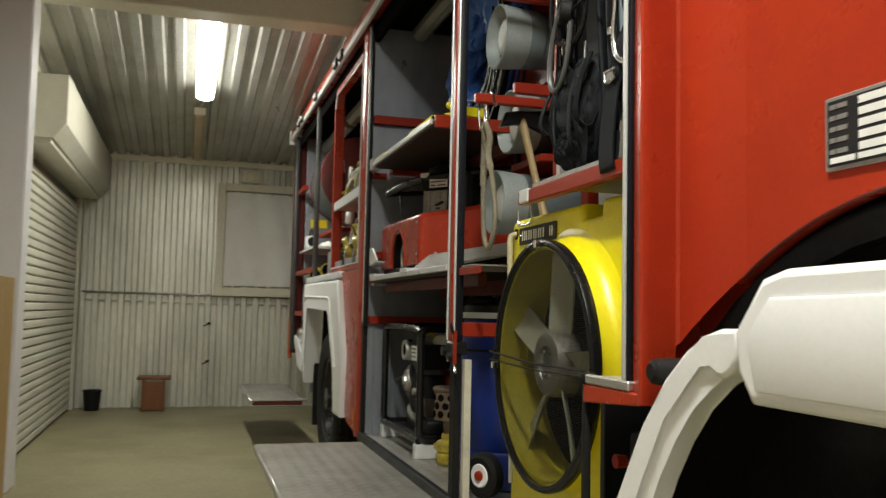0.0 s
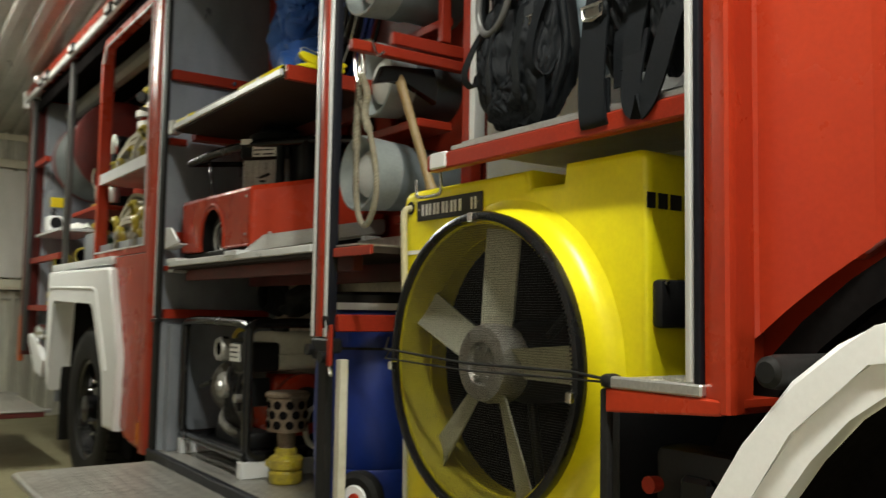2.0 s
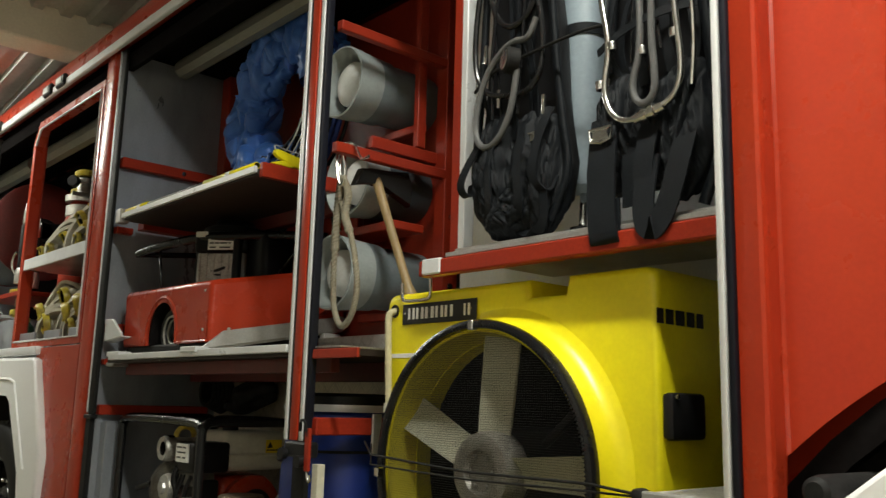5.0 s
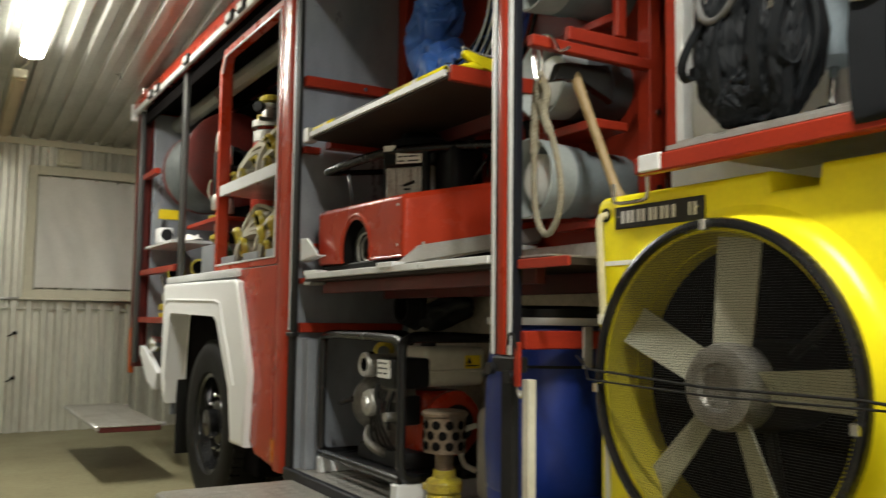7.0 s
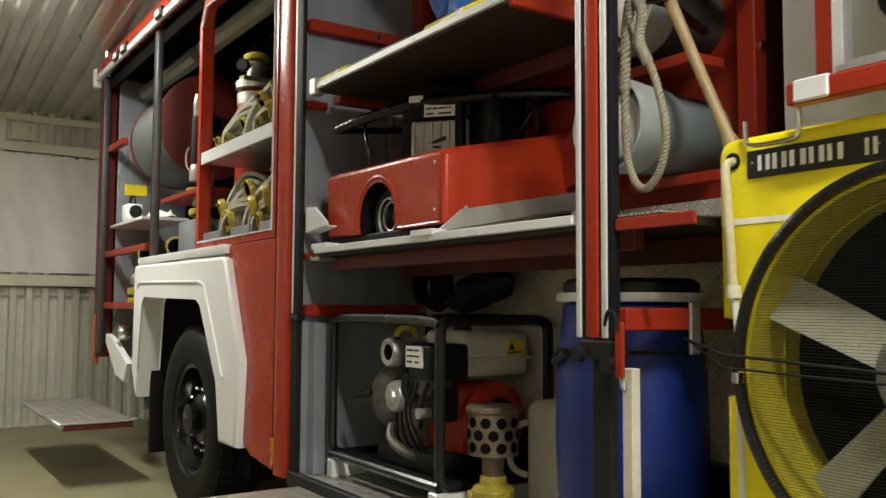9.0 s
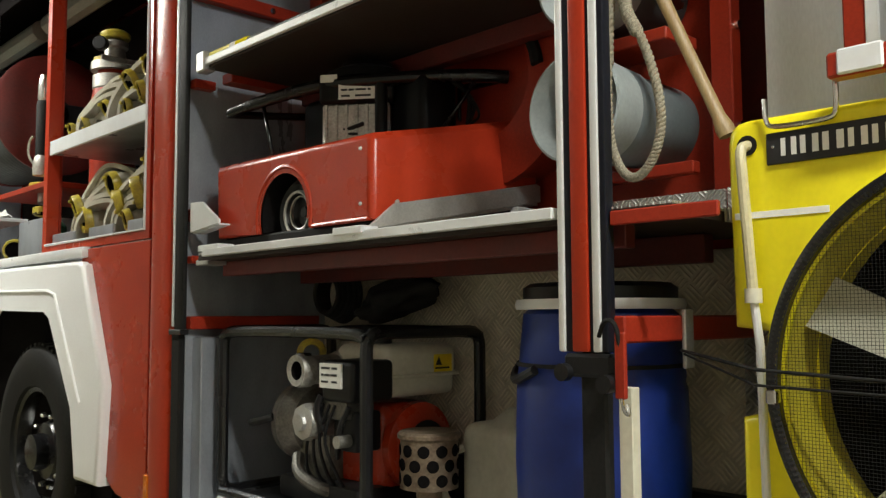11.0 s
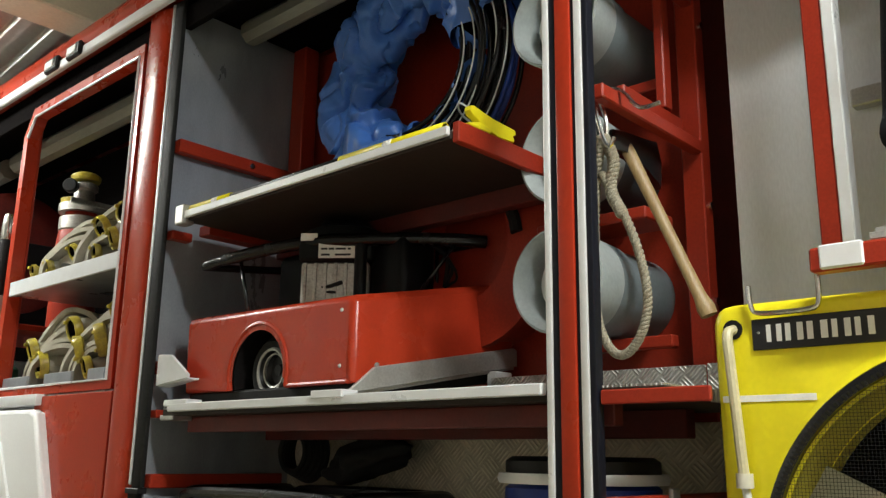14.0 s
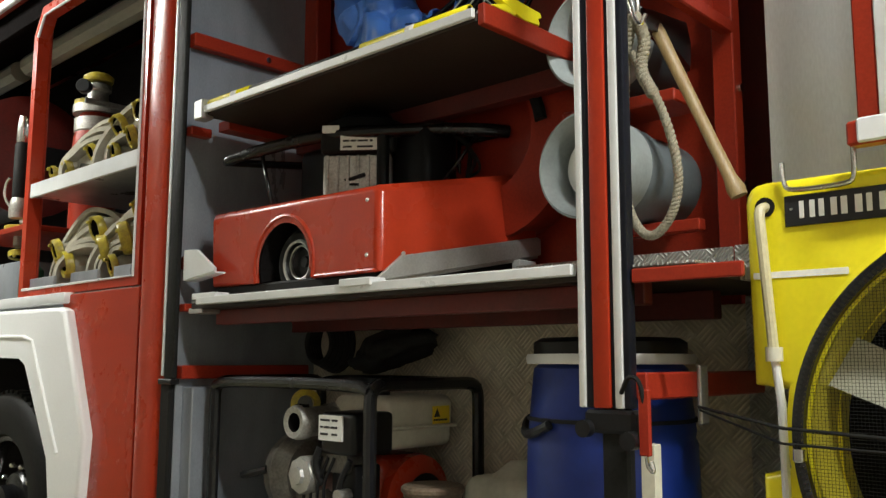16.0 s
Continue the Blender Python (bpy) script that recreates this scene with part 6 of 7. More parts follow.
bm = B(1.38, 1.66, 4.60, 4.92, 0.64, 0.94, 0.05, 4)
lathe(bm, [(0.145, 0), (0.145, 0.035), (0.115, 0.055), (0.05, 0.06), (0, 0.06)], (1.53, 4.60, 0.80), (0, -1, 0), 30)
part("engine_cowl", bm, RED, pump, "red engine cowling")
part("recoil_grille", lathe(bmesh.new(), [(0.085, 0), (0.088, 0.006), (0.04, 0.010), (0, 0.010)], (1.53, 4.542, 0.80), (0, -1, 0), 24), BLACK, pump, "black recoil cover")
part("control_box", B(1.26, 1.37, 4.58, 4.70, 0.80, 0.93, 0.012, 2), BLACK, pump)
part("carburettor", B(1.24, 1.36, 4.60, 4.74, 0.90, 0.97, 0.014, 2), ENGINE, pump)
part("sump", B(1.28, 1.62, 4.60, 5.05, 0.60, 0.68, 0.02, 2), BLACK, pump)
part("exhaust_pipe", tube(bmesh.new(), smooth([(1.30, 4.95, 0.75), (1.26, 4.90, 0.70), (1.27, 4.78, 0.66), (1.34, 4.72, 0.64)]), 0.022, 10), ENGINE, pump)
for k in range(4):
    part("cable", tube(bmesh.new(), smooth([(1.24, 4.66 + 0.03 * k, 0.95), (1.215 + 0.01 * k, 4.70 + 0.04 * k, 0.84), (1.25, 4.66 + 0.06 * k, 0.72), (1.32, 4.70 + 0.05 * k, 0.66)]), 0.006, 6), BLACK, pump)
part("crankcase", B(1.32, 1.5, 4.80, 5.0, 0.62, 0.88, 0.03, 2), ENGINE, pump)
for (px, py, pz), r, ln in (((1.205, 4.83, 1.055), 0.058, 0.16), ((1.215, 4.80, 0.885), 0.062, 0.12)):
    pp = part("port", lathe(bmesh.new(), [(r * 0.55, 0.0), (r * 0.9, -0.004), (r, 0.012), (r, 0.045), (r * 0.86, 0.055), (r * 0.86, ln), (r * 1.05, ln + 0.01), (r * 1.05, ln + 0.05), (0, ln + 0.05)], (px, py, pz), (1, 0, 0), 30), CAST, pump, "cast metal pump port")
    part("port_bore", lathe(bmesh.new(), [(r * 0.55, 0.0), (r * 0.5, 0.05), (0, 0.05)], (px, py, pz), (1, 0, 0), 24), DARK, pp)
    if pz > 1:
        for k in range(3):
            part("vent_slot", B(px + 0.015, px + 0.04, py - 0.03 + k * 0.02, py - 0.022 + k * 0.02, pz + r * 0.80, pz + r * 1.02, 0.001), DARK, pp)
    else:
        part("port_cap", lathe(bmesh.new(), [(0, -0.022), (r * 0.45, -0.022), (r * 0.5, -0.01), (r * 0.95, -0.006), (r * 0.95, 0.004), (0, 0.004)], (px, py, pz), (1, 0, 0), 8), ALU, pp, "hexagonal metal cap")
part("volute", lathe(bmesh.new(), [(0, 0), (0.11, 0.0), (0.14, 0.03), (0.15, 0.08), (0.12, 0.14), (0, 0.15)], (1.40, 5.10, 0.86), (0, -1, 0), 32), ENGINE, pump)
part("muffler", B(1.46, 1.68, 4.86, 5.05, 0.98, 1.10, 0.03, 3), ENGINE, pump)
part("yellow_cap", lathe(bmesh.new(), [(0.03, 0), (0.05, 0.0), (0.055, 0.03), (0.03, 0.04)], (1.42, 5.05, 1.10), (-0.5, -0.8, 0.1), 20, closed=True), YELLOW_DULL, pump)
for pts, r in (([(1.23, 4.72, 0.98), (1.22, 4.74, 0.93), (1.24, 4.72, 0.86)], 0.012), ([(1.26, 5.05, 0.88), (1.24, 5.12, 0.86), (1.25, 5.18, 0.85)], 0.014), ([(1.22, 4.56, 0.95), (1.21, 4.60, 0.88), (1.25, 4.66, 0.78)], 0.010)):
    part("lever", tube(bmesh.new(), smooth(pts), r, 8), BLACK, pump)
part("fuel_tap", lathe(bmesh.new(), [(0, 0), (0.02, 0), (0.02, 0.05), (0, 0.05)], (1.25, 4.60, 0.84), (-1, 0, 0), 12), CAST, pump)

# suction strainer, canister, drum, trolley wheel
st = thing("suction_strainer", (1.33, 4.30, 0.5), "steel suction strainer on a yellow coupling", "strainer")
sx, sy = 1.33, 4.31
bm = lathe(bmesh.new(), [(0.0, 0.392), (0.088, 0.392), (0.096, 0.384), (0.096, 0.374), (0.088, 0.366), (0.088, 0.225), (0.04, 0.215), (0.036, 0.14), (0.0, 0.14)], (sx, sy, 0.5), (0, 0, 1), 36)
basket = part("basket", bm, RUSTY, st, "stained steel basket with round holes")
for row in range(3):
    for k in range(10):
        a = 2 * math.pi * (k + 0.5 * (row % 2)) / 10
        d = Vector((math.cos(a), math.sin(a), 0))
        part("hole", lathe(bmesh.new(), [(0, 0.0006), (0.0165, 0.0006), (0.0185, 0.0), (0.0185, -0.006), (0, -0.006)], Vector((sx, sy, 0.5 + 0.255 + row * 0.042)) + d * 0.0890, d, 12), DARK, basket)
bm = lathe(bmesh.new(), [(0, 0.0), (0.068, 0.0), (0.074, 0.01), (0.074, 0.045), (0.066, 0.055), (0.074, 0.065), (0.076, 0.10), (0.068, 0.112), (0.048, 0.12), (0.045, 0.15), (0, 0.15)], (sx, sy, 0.502), (0, 0, 1), 32)
for k in range(3):
    a = 2 * math.pi * k / 3 + 0.5
    box(bm, sx + 0.072 * math.cos(a) - 0.014, sx + 0.072 * math.cos(a) + 0.014, sy + 0.072 * math.sin(a) - 0.014, sy + 0.072 * math.sin(a) + 0.014, 0.57, 0.60, 0.004)
part("coupling", bm, YELLOW_DULL, st, "yellow hose coupling")
can = thing("canister", (1.62, 4.22, 0.5), "cloudy white plastic canister with a handle", "canister")
bm = B(1.50, 1.74, 4.06, 4.36, 0.503, 0.90, 0.05, 4)
lathe(bm, [(0.10, 0), (0.05, 0.04), (0.035, 0.05), (0, 0.05)], (1.62, 4.2, 0.895), (0, 0, 1), 20)
part("bottle", bm, OFFWHITE, can)
part("handle", tube(bmesh.new(), smooth([(1.50, 4.33, 0.82), (1.46, 4.37, 0.80), (1.45, 4.38, 0.72), (1.46, 4.37, 0.65), (1.50, 4.33, 0.63)]), 0.012, 8), OFFWHITE, can)
DX, DY, DR = 1.425, 3.745, 0.215
drum = thing("plastic_drum", (DX, DY, 0.5), "blue plastic drum with a black lid and steel clamp ring", "drum")
part("shell", lathe(bmesh.new(), [(0, 0.004), (DR - 0.03, 0.004), (DR - 0.012, 0.02), (DR - 0.002, 0.06), (DR + 0.004, 0.16), (DR - 0.001, 0.172), (DR + 0.006, 0.185), (DR + 0.012, 0.36), (DR + 0.007, 0.55), (DR + 0.001, 0.565), (DR + 0.004, 0.58), (DR - 0.006, 0.68), (DR - 0.012, 0.74), (DR - 0.03, 0.755), (0, 0.755)], (DX, DY, 0.5), (0, 0, 1), 56), BLUE_DRUM, drum, "blue plastic shell")
part("clamp_ring", lathe(bmesh.new(), [(DR - 0.02, 0), (DR + 0.006, 0.0), (DR + 0.010, 0.012), (DR + 0.006, 0.026), (DR - 0.02, 0.026)], (DX, DY, 1.252), (0, 0, 1), 56, closed=True), ALU_WHITE, drum, "steel clamp ring")
part("lid", lathe(bmesh.new(), [(DR - 0.012, 0.0), (DR - 0.012, 0.036), (DR - 0.03, 0.048), (DR - 0.05, 0.035), (0, 0.035)], (DX, DY, 1.272), (0, 0, 1), 56), BLACK, drum, "black plastic lid")
hb = [(DX - (DR + 0.012) * math.cos(a), DY + (DR + 0.012) * math.sin(a), 1.10 - 0.03 * math.sin(3.14 * k / 12)) for k in range(13) for a in (radians(10 + 5 * k),)]
part("handle", tube(bmesh.new(), hb, 0.013, 8), BLACK, drum, "black carrying handle")
part("strap_band", lathe(bmesh.new(), [(DR + 0.002, 0), (DR + 0.007, 0.0), (DR + 0.007, 0.010), (DR + 0.002, 0.010)], (DX, DY, 1.105), (0, 0, 1), 56, closed=True), RUBBER, drum, "thin black band")
tr = thing("trolley_wheel", (1.22, 3.47, 0.5), "small black wheel with a white and red hub", "wheel")
part("tyre", lathe(bmesh.new(), [(0.05, 0), (0.075, -0.004), (0.093, 0.008), (0.095, 0.03), (0.093, 0.05), (0.05, 0.06)], (1.20, 3.47, 0.597), (1, 0.5, 0), 32, closed=True), RUBBER, tr)
part("hub", lathe(bmesh.new(), [(0.052, 0.004), (0.045, -0.004), (0.02, 0.0), (0, 0.0)], (1.20, 3.47, 0.597), (1, 0.5, 0), 28), WHITE, tr, "white hub")
part("hub_cap", lathe(bmesh.new(), [(0.022, 0.002), (0.02, -0.010), (0, -0.014)], (1.20, 3.47, 0.597), (1, 0.5, 0), 20), RED_STEEL, tr, "red hub cap")
sl = thing("red_strap", (1.10, 3.45, 1.15), "short red strap with a wire clip on the post", "strap")
part("strap", B(1.066, 1.078, 3.425, 3.452, 1.06, 1.20, 0.003), RED_STEEL, sl)
part("clip", tube(bmesh.new(), smooth([(1.072, 3.438, 1.065), (1.070, 3.433, 1.035), (1.072, 3.418, 1.025), (1.074, 3.426, 1.05)]), 0.004, 6), CHROME, sl)
part("cord", tube(bmesh.new(), smooth([(1.08, 3.50, 1.19), (1.06, 3.47, 1.23), (1.06, 3.44, 1.22), (1.075, 3.44, 1.15)]), 0.005, 6), RUBBER, sl)
# dark bundle on the back wall under the middle shelf
bd = thing("black_duct", (1.6, 5.1, 1.25), "rolled black rubber duct hung under the shelf", "duct")
bm = bmesh.new()
for k in range(5):
    tube(bm, [(1.58 + 0.02 * k, 5.17 + (0.075 + 0.008 * k) * math.cos(a), 1.325 + (0.075 + 0.008 * k) * math.sin(a)) for a in (2 * math.pi * i / 28 for i in range(28))], 0.012, 7, closed=True)
part("roll", bm, RUBBER, bd)
bm = bmesh.new()
bmesh.ops.create_icosphere(bm, subdivisions=4, radius=1.0)
for v in bm.verts:
    n4 = 1 + 0.35 * noise.noise(v.co * 1.6 + Vector((4.0, 1.0, 0))) + 0.12 * noise.noise(v.co * 4.5)
    v.co = Vector((1.64 + 0.08 * v.co.x * n4, 4.82 + 0.20 * v.co.y * n4, 1.30 + 0.07 * v.co.z * n4 - 0.05 * v.co.y))
part("rubber_sheet", bm, RUBBER, bd, "crumpled black rubber sheet", 60)


# ---- the hose and tool lockers ----
def coupling(bm_y, bm_d, at, axis, r):
    """Yellow claw coupling with a dark bore; adds to the two meshes."""
    lathe(bm_y, [(r * 0.78, 0.03), (r * 0.78, 0.0), (r * 0.95, -0.003), (r, 0.006), (r, r * 0.55), (r * 0.90, r * 0.62), (r * 0.74, r * 0.66), (r * 0.60, r * 0.66)], at, axis, 24)
    ax = Vector(axis).normalized()
    u = ax.orthogonal().normalized()
    for k in range(2):
        p = Vector(at) + (u, -u)[k] * (r * 0.85) - ax * 0.006
        box(bm_y, p.x - 0.008, p.x + 0.008, p.y - 0.008, p.y + 0.008, p.z - 0.008, p.z + 0.008, 0.003)
    lathe(bm_d, [(r * 0.775, 0.010), (r * 0.72, 0.004), (r * 0.64, 0.006), (r * 0.60, 0.03), (0, 0.034)], at, axis, 20)


def rolled_hose(yl, base, top, ends, label, seed):
    h = thing("rolled_hose", (1.30, yl - 0.3, base), label, "fire hose", "rolled hoses")
    rnd = random.Random(seed)
    for k in range(6):
        d, w, dx = 0.030 * k, 0.075 + 0.02 * rnd.random(), 0.035 * rnd.uniform(-1, 1)
        j = lambda s=0.012: rnd.uniform(-s, s)
        pts = [(1.27 + dx, yl - d, base + 0.01), (1.255 + dx, yl - 0.03 - d, base + 0.10), (1.26 + dx, yl - 0.14 - d * 0.8, base + top * 0.62 - d * 0.5), (1.27 + dx, yl - 0.30 + j(), base + top * 0.90 - d + j()), (1.28, yl - 0.45 + j(), base + top - d * 1.1), (1.33, yl - 0.60 + d * 0.5, base + top * 0.86 - d), (1.38, yl - 0.68 + d, base + top * 0.45)]
        part("hose_fold", strap(bmesh.new(), pts, w * 1.7, 0.022, side=(1, 0.12 * rnd.uniform(-1, 1), 0.15 * rnd.uniform(-1, 1))), HOSE, h, "fold of pale canvas hose", 60)
    for at, axis, rad in ends:
        by, bd_ = bmesh.new(), bmesh.new()
        coupling(by, bd_, at, axis, rad)
        c = part("coupling", by, YELLOW_DULL, h, "yellow hose coupling")
        part("bore", bd_, DARK, c)
        p, ax = Vector(at), Vector(axis).normalized()
        part("hose_tail", tube(bmesh.new(), smooth([p + ax * rad * 0.5, p + ax * 0.12, p + ax * 0.20 + Vector((0.03, -0.01, 0.02)), p + ax * 0.26 + Vector((0.10, -0.01, 0.0))]), [rad * 0.74] * 3 + [rad * 0.86] * 30, 10, flat=0.75), HOSE, h)
    return h


for base in (2.12, 1.60):
    tilt = P("hose_tray", B(1.115, 1.70, 5.80, 6.89, base - 0.055, base - 0.04, 0.002) if base > 2 else B(1.16, 1.70, 5.80, 6.89, base - 0.035, base - 0.02, 0.002), ALU_SHEET, "aluminium hose tray")
    if base > 2:
        part("tray_lip", B(1.105, 1.12, 5.79, 6.895, base - 0.06, base + 0.012, 0.003), ALU_WHITE, tilt)
        e1 = [((1.17, 6.38, 2.220), (0.75, -0.06, 0.39), 0.042), ((1.17, 6.64, 2.190), (0.78, -0.23, 0.28), 0.038), ((1.17, 6.81, 2.190), (0.88, -0.09, 0.15), 0.034)]
        e2 = [((1.17, 5.94, 2.340), (0.95, -0.01, 0.14), 0.05), ((1.17, 6.13, 2.300), (0.74, -0.06, 0.38), 0.054), ((1.17, 6.01, 2.230), (0.88, -0.33, 0.33), 0.052), ((1.17, 6.16, 2.190), (0.87, -0.19, 0.18), 0.042)]
        rolled_hose(6.76, base, 0.25, e1, "rolled canvas fire hose with yellow couplings in the tray", 3)
        rolled_hose(6.36, base, 0.30, e2, "rolled canvas fire hose with a pile of yellow couplings", 4)
    else:
        for k, (a, c) in enumerate(((6.60, 6.88), (6.15, 6.42), (5.80, 6.0))):
            part("tray_stop", B(1.125, 1.14, a, c, base - 0.03, base + 0.055, 0.003), ALU_SHEET, tilt)
        e1 = [((1.17, 6.72, 1.780), (0.78, -0.21, 0.25), 0.062), ((1.17, 6.61, 1.710), (0.86, -0.17, 0.14), 0.066), ((1.17, 6.30, 1.850), (0.72, -0.06, 0.21), 0.06)]
        e2 = [((1.17, 6.23, 1.750), (0.78, -0.43, 0.26), 0.064), ((1.17, 6.04, 1.780), (0.76, -0.45, 0.26), 0.074), ((1.17, 5.90, 1.890), (0.94, -0.08, 0.39), 0.05), ((1.17, 6.13, 1.670), (0.77, -0.21, 0.22), 0.05)]
        rolled_hose(6.86, base, 0.36, e1, "rolled canvas fire hose with yellow couplings in the tray", 5)
        rolled_hose(6.42, base, 0.33, e2, "rolled canvas fire hose with a pile of yellow couplings", 6)

ex = thing("foam_cylinder", (1.50, 7.02, 1.56), "red pressure cylinder with a steel clamp and yellow cap", "cylinder")
part("vessel", lathe(bmesh.new(), [(0, 0), (0.10, 0.0), (0.12, 0.02), (0.12, 0.82), (0.115, 0.90), (0.085, 1.05), (0.08, 1.08), (0, 1.08)], (1.50, 7.06, 1.565), (0, 0, 1), 32), RED_STEEL, ex, "red steel vessel")
part("clamp_band", lathe(bmesh.new(), [(0.09, 0.0), (0.125, 0), (0.125, 0.045), (0.09, 0.045)], (1.50, 7.06, 2.60), (0, 0, 1), 30, closed=True), CAST, ex, "steel clamp band")
part("collar", lathe(bmesh.new(), [(0, 0), (0.10, 0), (0.115, 0.02), (0.115, 0.09), (0.09, 0.10), (0, 0.1)], (1.50, 7.06, 2.48), (0, 0, 1), 30), CAST, ex)
part("clamp_lug", B(1.36, 1.62, 6.90, 6.915, 2.615, 2.645, 0.004), CAST, ex)
part("valve", lathe(bmesh.new(), [(0, 0), (0.06, 0), (0.055, 0.08), (0.07, 0.09), (0.07, 0.12), (0.03, 0.14), (0, 0.14)], (1.50, 7.06, 2.65), (0, 0, 1), 24), CAST, ex)
part("cap", lathe(bmesh.new(), [(0, 0), (0.075, 0), (0.08, 0.01), (0.08, 0.03), (0.06, 0.045), (0, 0.045)], (1.50, 7.06, 2.79), (0, 0, 1), 24), YELLOW_DULL, ex, "yellow cap")
g = part("gauge", lathe(bmesh.new(), [(0, 0.02), (0.034, 0.02), (0.040, 0.012), (0.040, -0.02), (0, -0.02)], (1.40, 7.02, 2.74), (-0.7, -0.7, 0), 22), BLACK, ex, "round gauge")

ex2 = thing("foam_cylinder", (1.56, 7.34, 1.947), "slim red pressure cylinder with a bright neck and yellow cap", "cylinder")
part("vessel", lathe(bmesh.new(), [(0, 0), (0.055, 0.0), (0.06, 0.012), (0.06, 0.50), (0.05, 0.56), (0, 0.57)], (1.56, 7.34, 1.947), (0, 0, 1), 26), RED_STEEL, ex2, "red steel vessel")
part("neck", lathe(bmesh.new(), [(0, 0), (0.055, 0), (0.058, 0.03), (0.05, 0.06), (0.05, 0.12), (0.058, 0.13), (0.056, 0.20), (0.03, 0.22), (0, 0.22)], (1.56, 7.34, 2.50), (0, 0, 1), 24), CHROME, ex2, "bright metal neck")
part("cap", lathe(bmesh.new(), [(0, 0), (0.06, 0), (0.064, 0.01), (0.064, 0.03), (0.04, 0.04), (0, 0.04)], (1.56, 7.34, 2.725), (0, 0, 1), 22), YELLOW_DULL, ex2, "yellow cap")
reel = thing("hose_reel", (1.53, 8.4, 2.15), "hose reel with a red flange and wound grey hose", "hose reel")
RZ, RX = 2.53, 1.535
part("flange", lathe(bmesh.new(), [(0.10, -0.015), (0.36, -0.015), (0.385, -0.005), (0.385, 0.01), (0.10, 0.01)], (RX, 8.02, RZ), (0, 1, 0), 48, closed=True), DARK_RED, reel, "dark red steel flange")
part("hub", lathe(bmesh.new(), [(0, -0.05), (0.06, -0.05), (0.07, -0.03), (0.10, -0.02), (0.12, 0.02), (0, 0.02)], (RX, 8.02, RZ), (0, 1, 0), 28), BLACK, reel)
for k in range(16):
    bm = bmesh.new()
    lathe(bm, [(0.33, 0.0), (0.348, 0.005), (0.356, 0.02), (0.348, 0.035), (0.33, 0.04)], (RX, 8.06 + k * 0.052, RZ), (0, 1, 0), 40)
    part("hose_turn", bm, REEL_HOSE, reel, "grey wound hose", 50)
part("rear_flange", lathe(bmesh.new(), [(0.10, 0.0), (0.355, 0.0), (0.362, 0.01), (0.355, 0.025), (0.10, 0.02)], (RX, 8.90, RZ), (0, 1, 0), 48, closed=True), DARK_RED, reel)
part("bracket", B(1.50, 1.74, 7.97, 8.0, 2.45, 2.60, 0.004), BLACK, reel)

P("tool_shelf", B(1.12, 1.70, 6.97, 7.78, 1.915, 1.945, 0.003), RED_STEEL, "red steel tool shelf")


def branch_pipe(x, y, z, hgt, label):
    b = thing("branch_pipe", (x, y, z), label, "nozzle", "branch pipes")
    part("tip", lathe(bmesh.new(), [(0.020, 0.0), (0.030, -0.06), (0.032, -0.14), (0.026, -0.15), (0, -0.15), (0, 0)], (x, y, z + hgt), (0, 0, 1), 20), CHROME, b, "bright nozzle tip")
    part("grip", lathe(bmesh.new(), [(0, 0), (0.034, 0.0), (0.036, 0.02), (0.036, hgt - 0.36), (0.03, hgt - 0.34), (0, hgt - 0.34)], (x, y, z + 0.19), (0, 0, 1), 18), RUBBER, b, "black rubber grip")
    part("body", lathe(bmesh.new(), [(0, 0), (0.045, 0), (0.048, 0.05), (0.04, 0.10), (0.03, 0.12), (0, 0.12)], (x, y, z + 0.085), (0, 0, 1), 20), CAST, b)
    by, bd_ = bmesh.new(), bmesh.new()
    coupling(by, bd_, (x, y, z + 0.004), (0, 0, 1), 0.062)
    part("coupling", by, YELLOW_DULL, b, "yellow hose coupling")
    bd_.free()
    part("lever", tube(bmesh.new(), smooth([(x - 0.02, y + 0.03, z + 0.14), (x - 0.05, y + 0.07, z + 0.20), (x - 0.05, y + 0.06, z + 0.28), (x - 0.04, y + 0.03, z + 0.31)]), 0.009, 8), CHROME, b)
    return b


branch_pipe(1.24, 7.40, 1.947, 0.66, "black and chrome hose nozzle standing on a coupling")
branch_pipe(1.36, 7.56, 1.947, 0.60, "black and chrome hose nozzle standing on a coupling")
for (x, y, z), axis, r in (((1.18, 7.62, 1.62), (0.4, 0.9, 0.1), 0.065), ((1.2, 7.25, 1.80), (0.1, 0.2, 1), 0.05), ((1.16, 8.25, 1.60), (0.5, 0.8, 0.1), 0.07)):
    a = thing("adapter", (x, y, z), "loose yellow hose coupling in the locker", "coupling", "loose couplings")
    by, bd_ = bmesh.new(), bmesh.new()
    coupling(by, bd_, (x, y, z), axis, r)
    c = part("ring", by, YELLOW_DULL, a)
    part("bore", bd_, DARK, c)
    part("stem", tube(bmesh.new(), [Vector((x, y, z)) + Vector(axis).normalized() * s for s in (0.06, 0.14)], r * 0.6, 12), CAST, a)
bx = thing("tool_case", (1.3, 7.3, 1.56), "grey tool case with a green can beside it", "case")
part("case", B(1.16, 1.5, 7.10, 7.50, 1.563, 1.77, 0.012, 2), ALU_SHEET, bx)
can2 = thing("green_can", (1.17, 7.03, 1.56), "dark green plastic can with a yellow cap", "can")
part("can", lathe(bmesh.new(), [(0, 0), (0.055, 0.0), (0.06, 0.02), (0.058, 0.15), (0.03, 0.18), (0, 0.18)], (1.19, 7.03, 1.563), (0, 0, 1), 20), GREEN, can2)
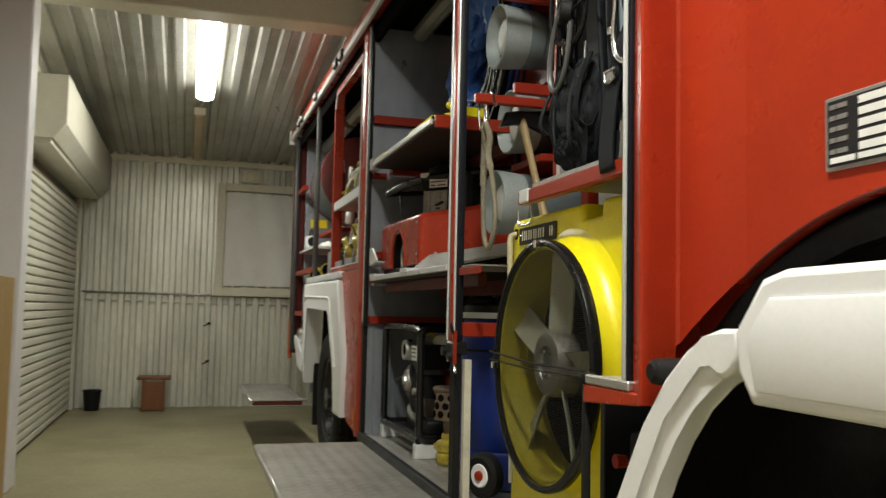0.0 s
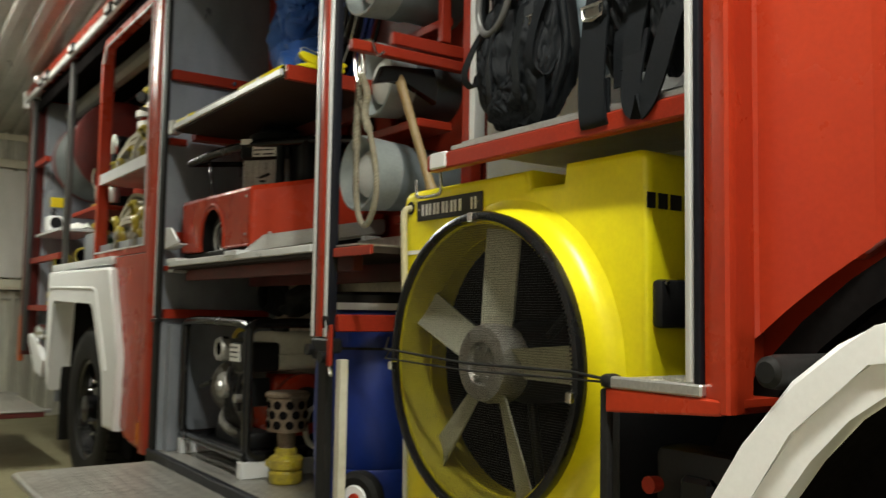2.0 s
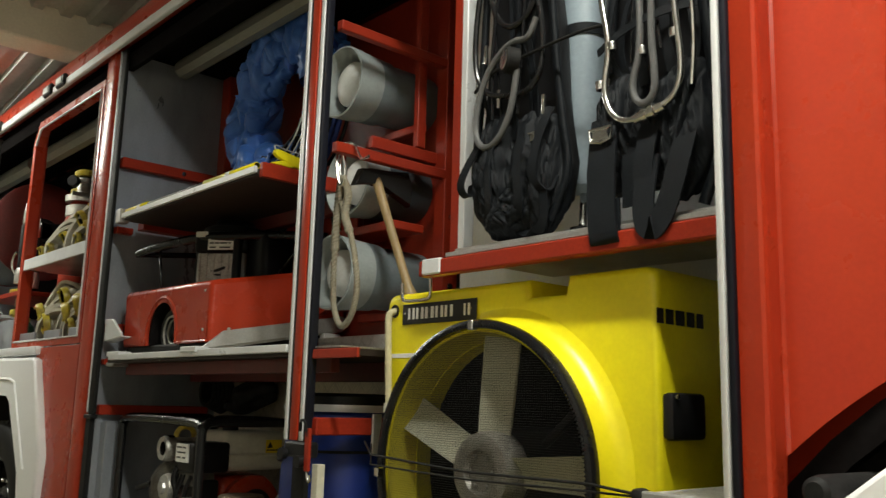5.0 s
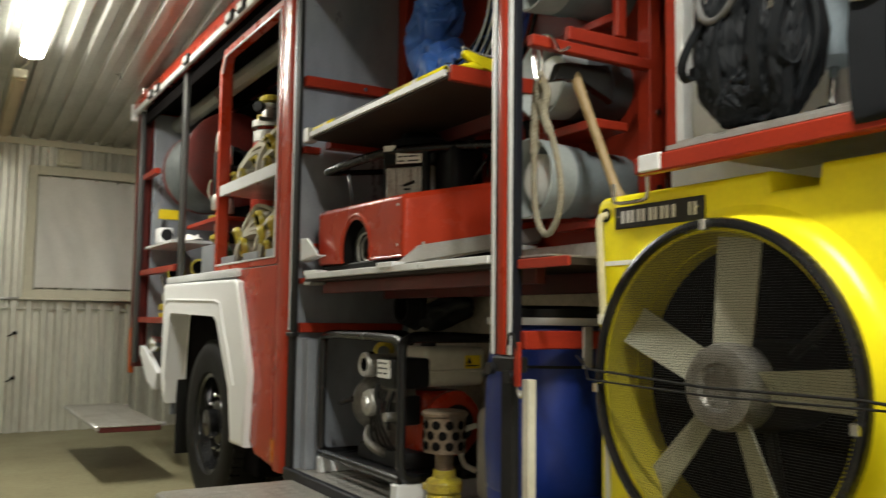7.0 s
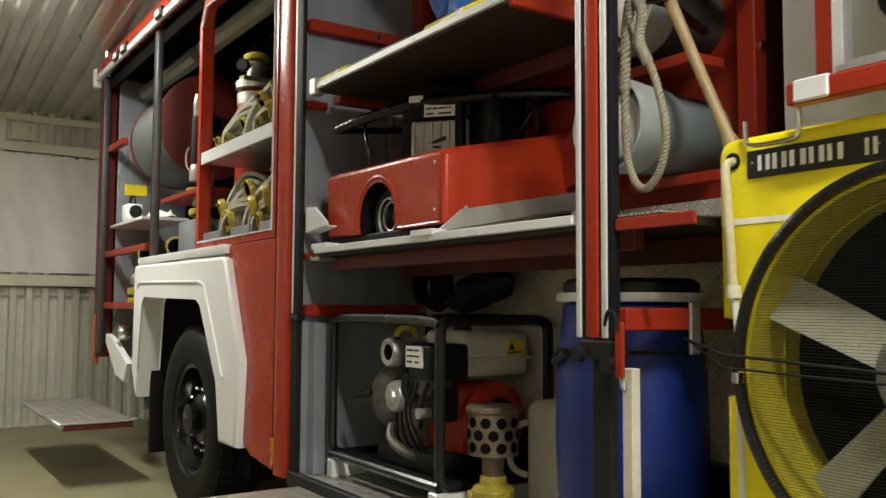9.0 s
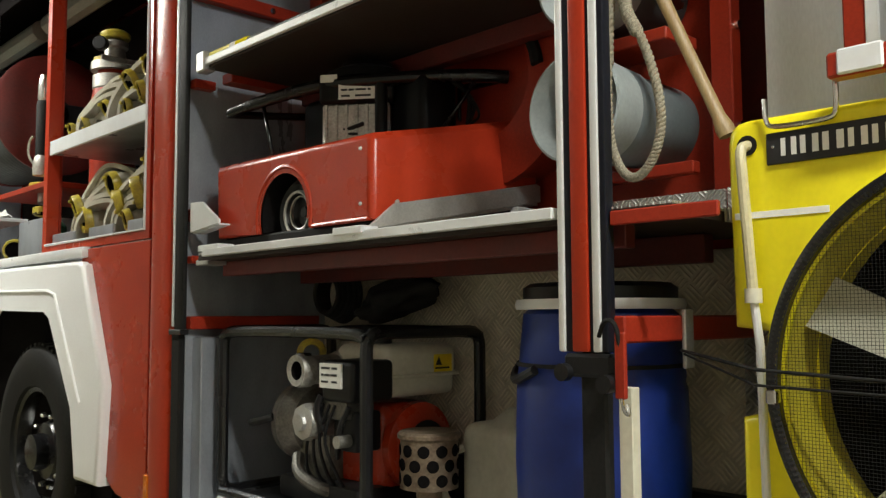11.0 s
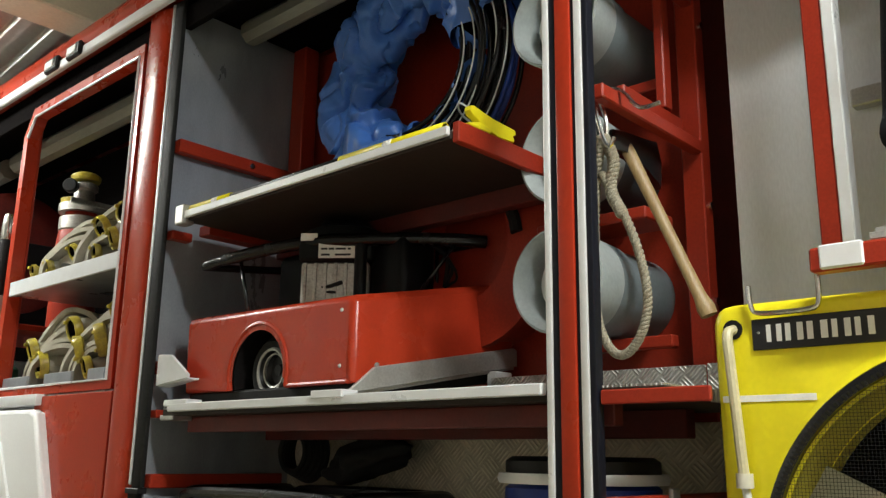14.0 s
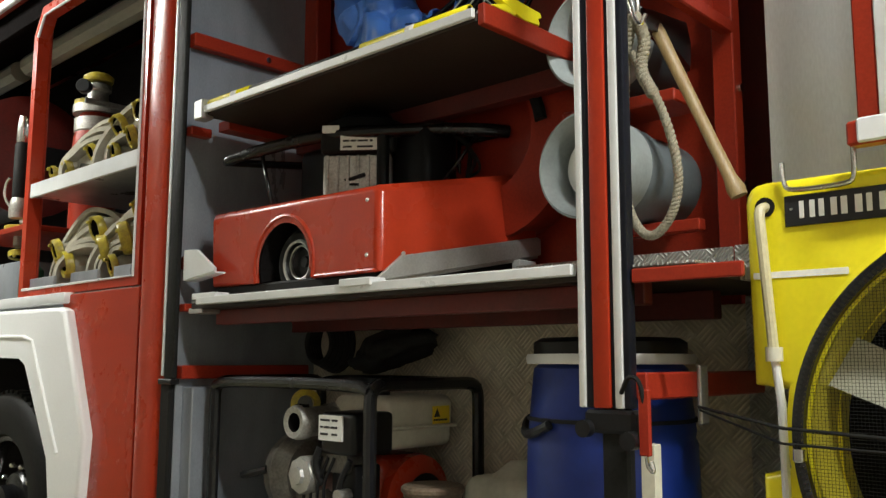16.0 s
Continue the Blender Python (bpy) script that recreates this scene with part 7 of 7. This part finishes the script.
part("cap", lathe(bmesh.new(), [(0, 0), (0.03, 0), (0.03, 0.03), (0, 0.03)], (1.19, 7.03, 1.742), (0, 0, 1), 16), YELLOW_DULL, can2)
nz = thing("portable_lamp", (1.2, 8.9, 1.885), "white hand lamp with a black lens on the small shelf", "hand lamp")
part("body", B(1.14, 1.26, 8.78, 8.96, 1.888, 2.02, 0.015, 2), WHITE, nz)
part("lens", lathe(bmesh.new(), [(0, 0), (0.045, 0), (0.05, 0.02), (0, 0.02)], (1.20, 8.78, 1.955), (0, -1, 0), 20), BLACK, nz)
part("grip", tube(bmesh.new(), smooth([(1.2, 8.82, 2.01), (1.2, 8.84, 2.07), (1.2, 8.90, 2.08), (1.2, 8.93, 2.01)]), 0.018, 8), BLACK, nz)
cl = thing("folded_cloth", (1.32, 8.6, 1.885), "crumpled white cloth on the small shelf", "cloth")
bm = bmesh.new()
gr = [[bm.verts.new((1.24 + 0.03 * i, 8.42 + 0.035 * j, 1.89 + 0.05 * abs(noise.noise(Vector((i * 0.7, j * 0.6, 2)))) + (0.03 if 0 < i < 6 and 0 < j < 8 else 0))) for j in range(9)] for i in range(7)]
for i in range(6):
    for j in range(8):
        bm.faces.new((gr[i][j], gr[i + 1][j], gr[i + 1][j + 1], gr[i][j + 1]))
part("cloth", bm, CURTAIN, cl, "", 70)
vs = thing("foam_branch", (1.2, 8.7, 1.235), "short branch with stacked yellow couplings on the red shelf", "nozzle", "branch pipes")
for k in range(2):
    by, bd_ = bmesh.new(), bmesh.new()
    coupling(by, bd_, (1.22, 8.72, 1.24 + 0.075 * k), (0, 0, 1), 0.075)
    bd_.free()
    part("coupling", by, YELLOW_DULL, vs, "yellow hose coupling")
part("body", lathe(bmesh.new(), [(0, 0), (0.05, 0), (0.055, 0.05), (0.03, 0.09), (0, 0.09)], (1.22, 8.72, 1.39), (0, 0, 1), 18), CAST, vs)
part("lever", tube(bmesh.new(), [(1.22, 8.72, 1.44), (1.20, 8.80, 1.52), (1.19, 8.86, 1.60)], 0.012, 8), CHROME, vs)
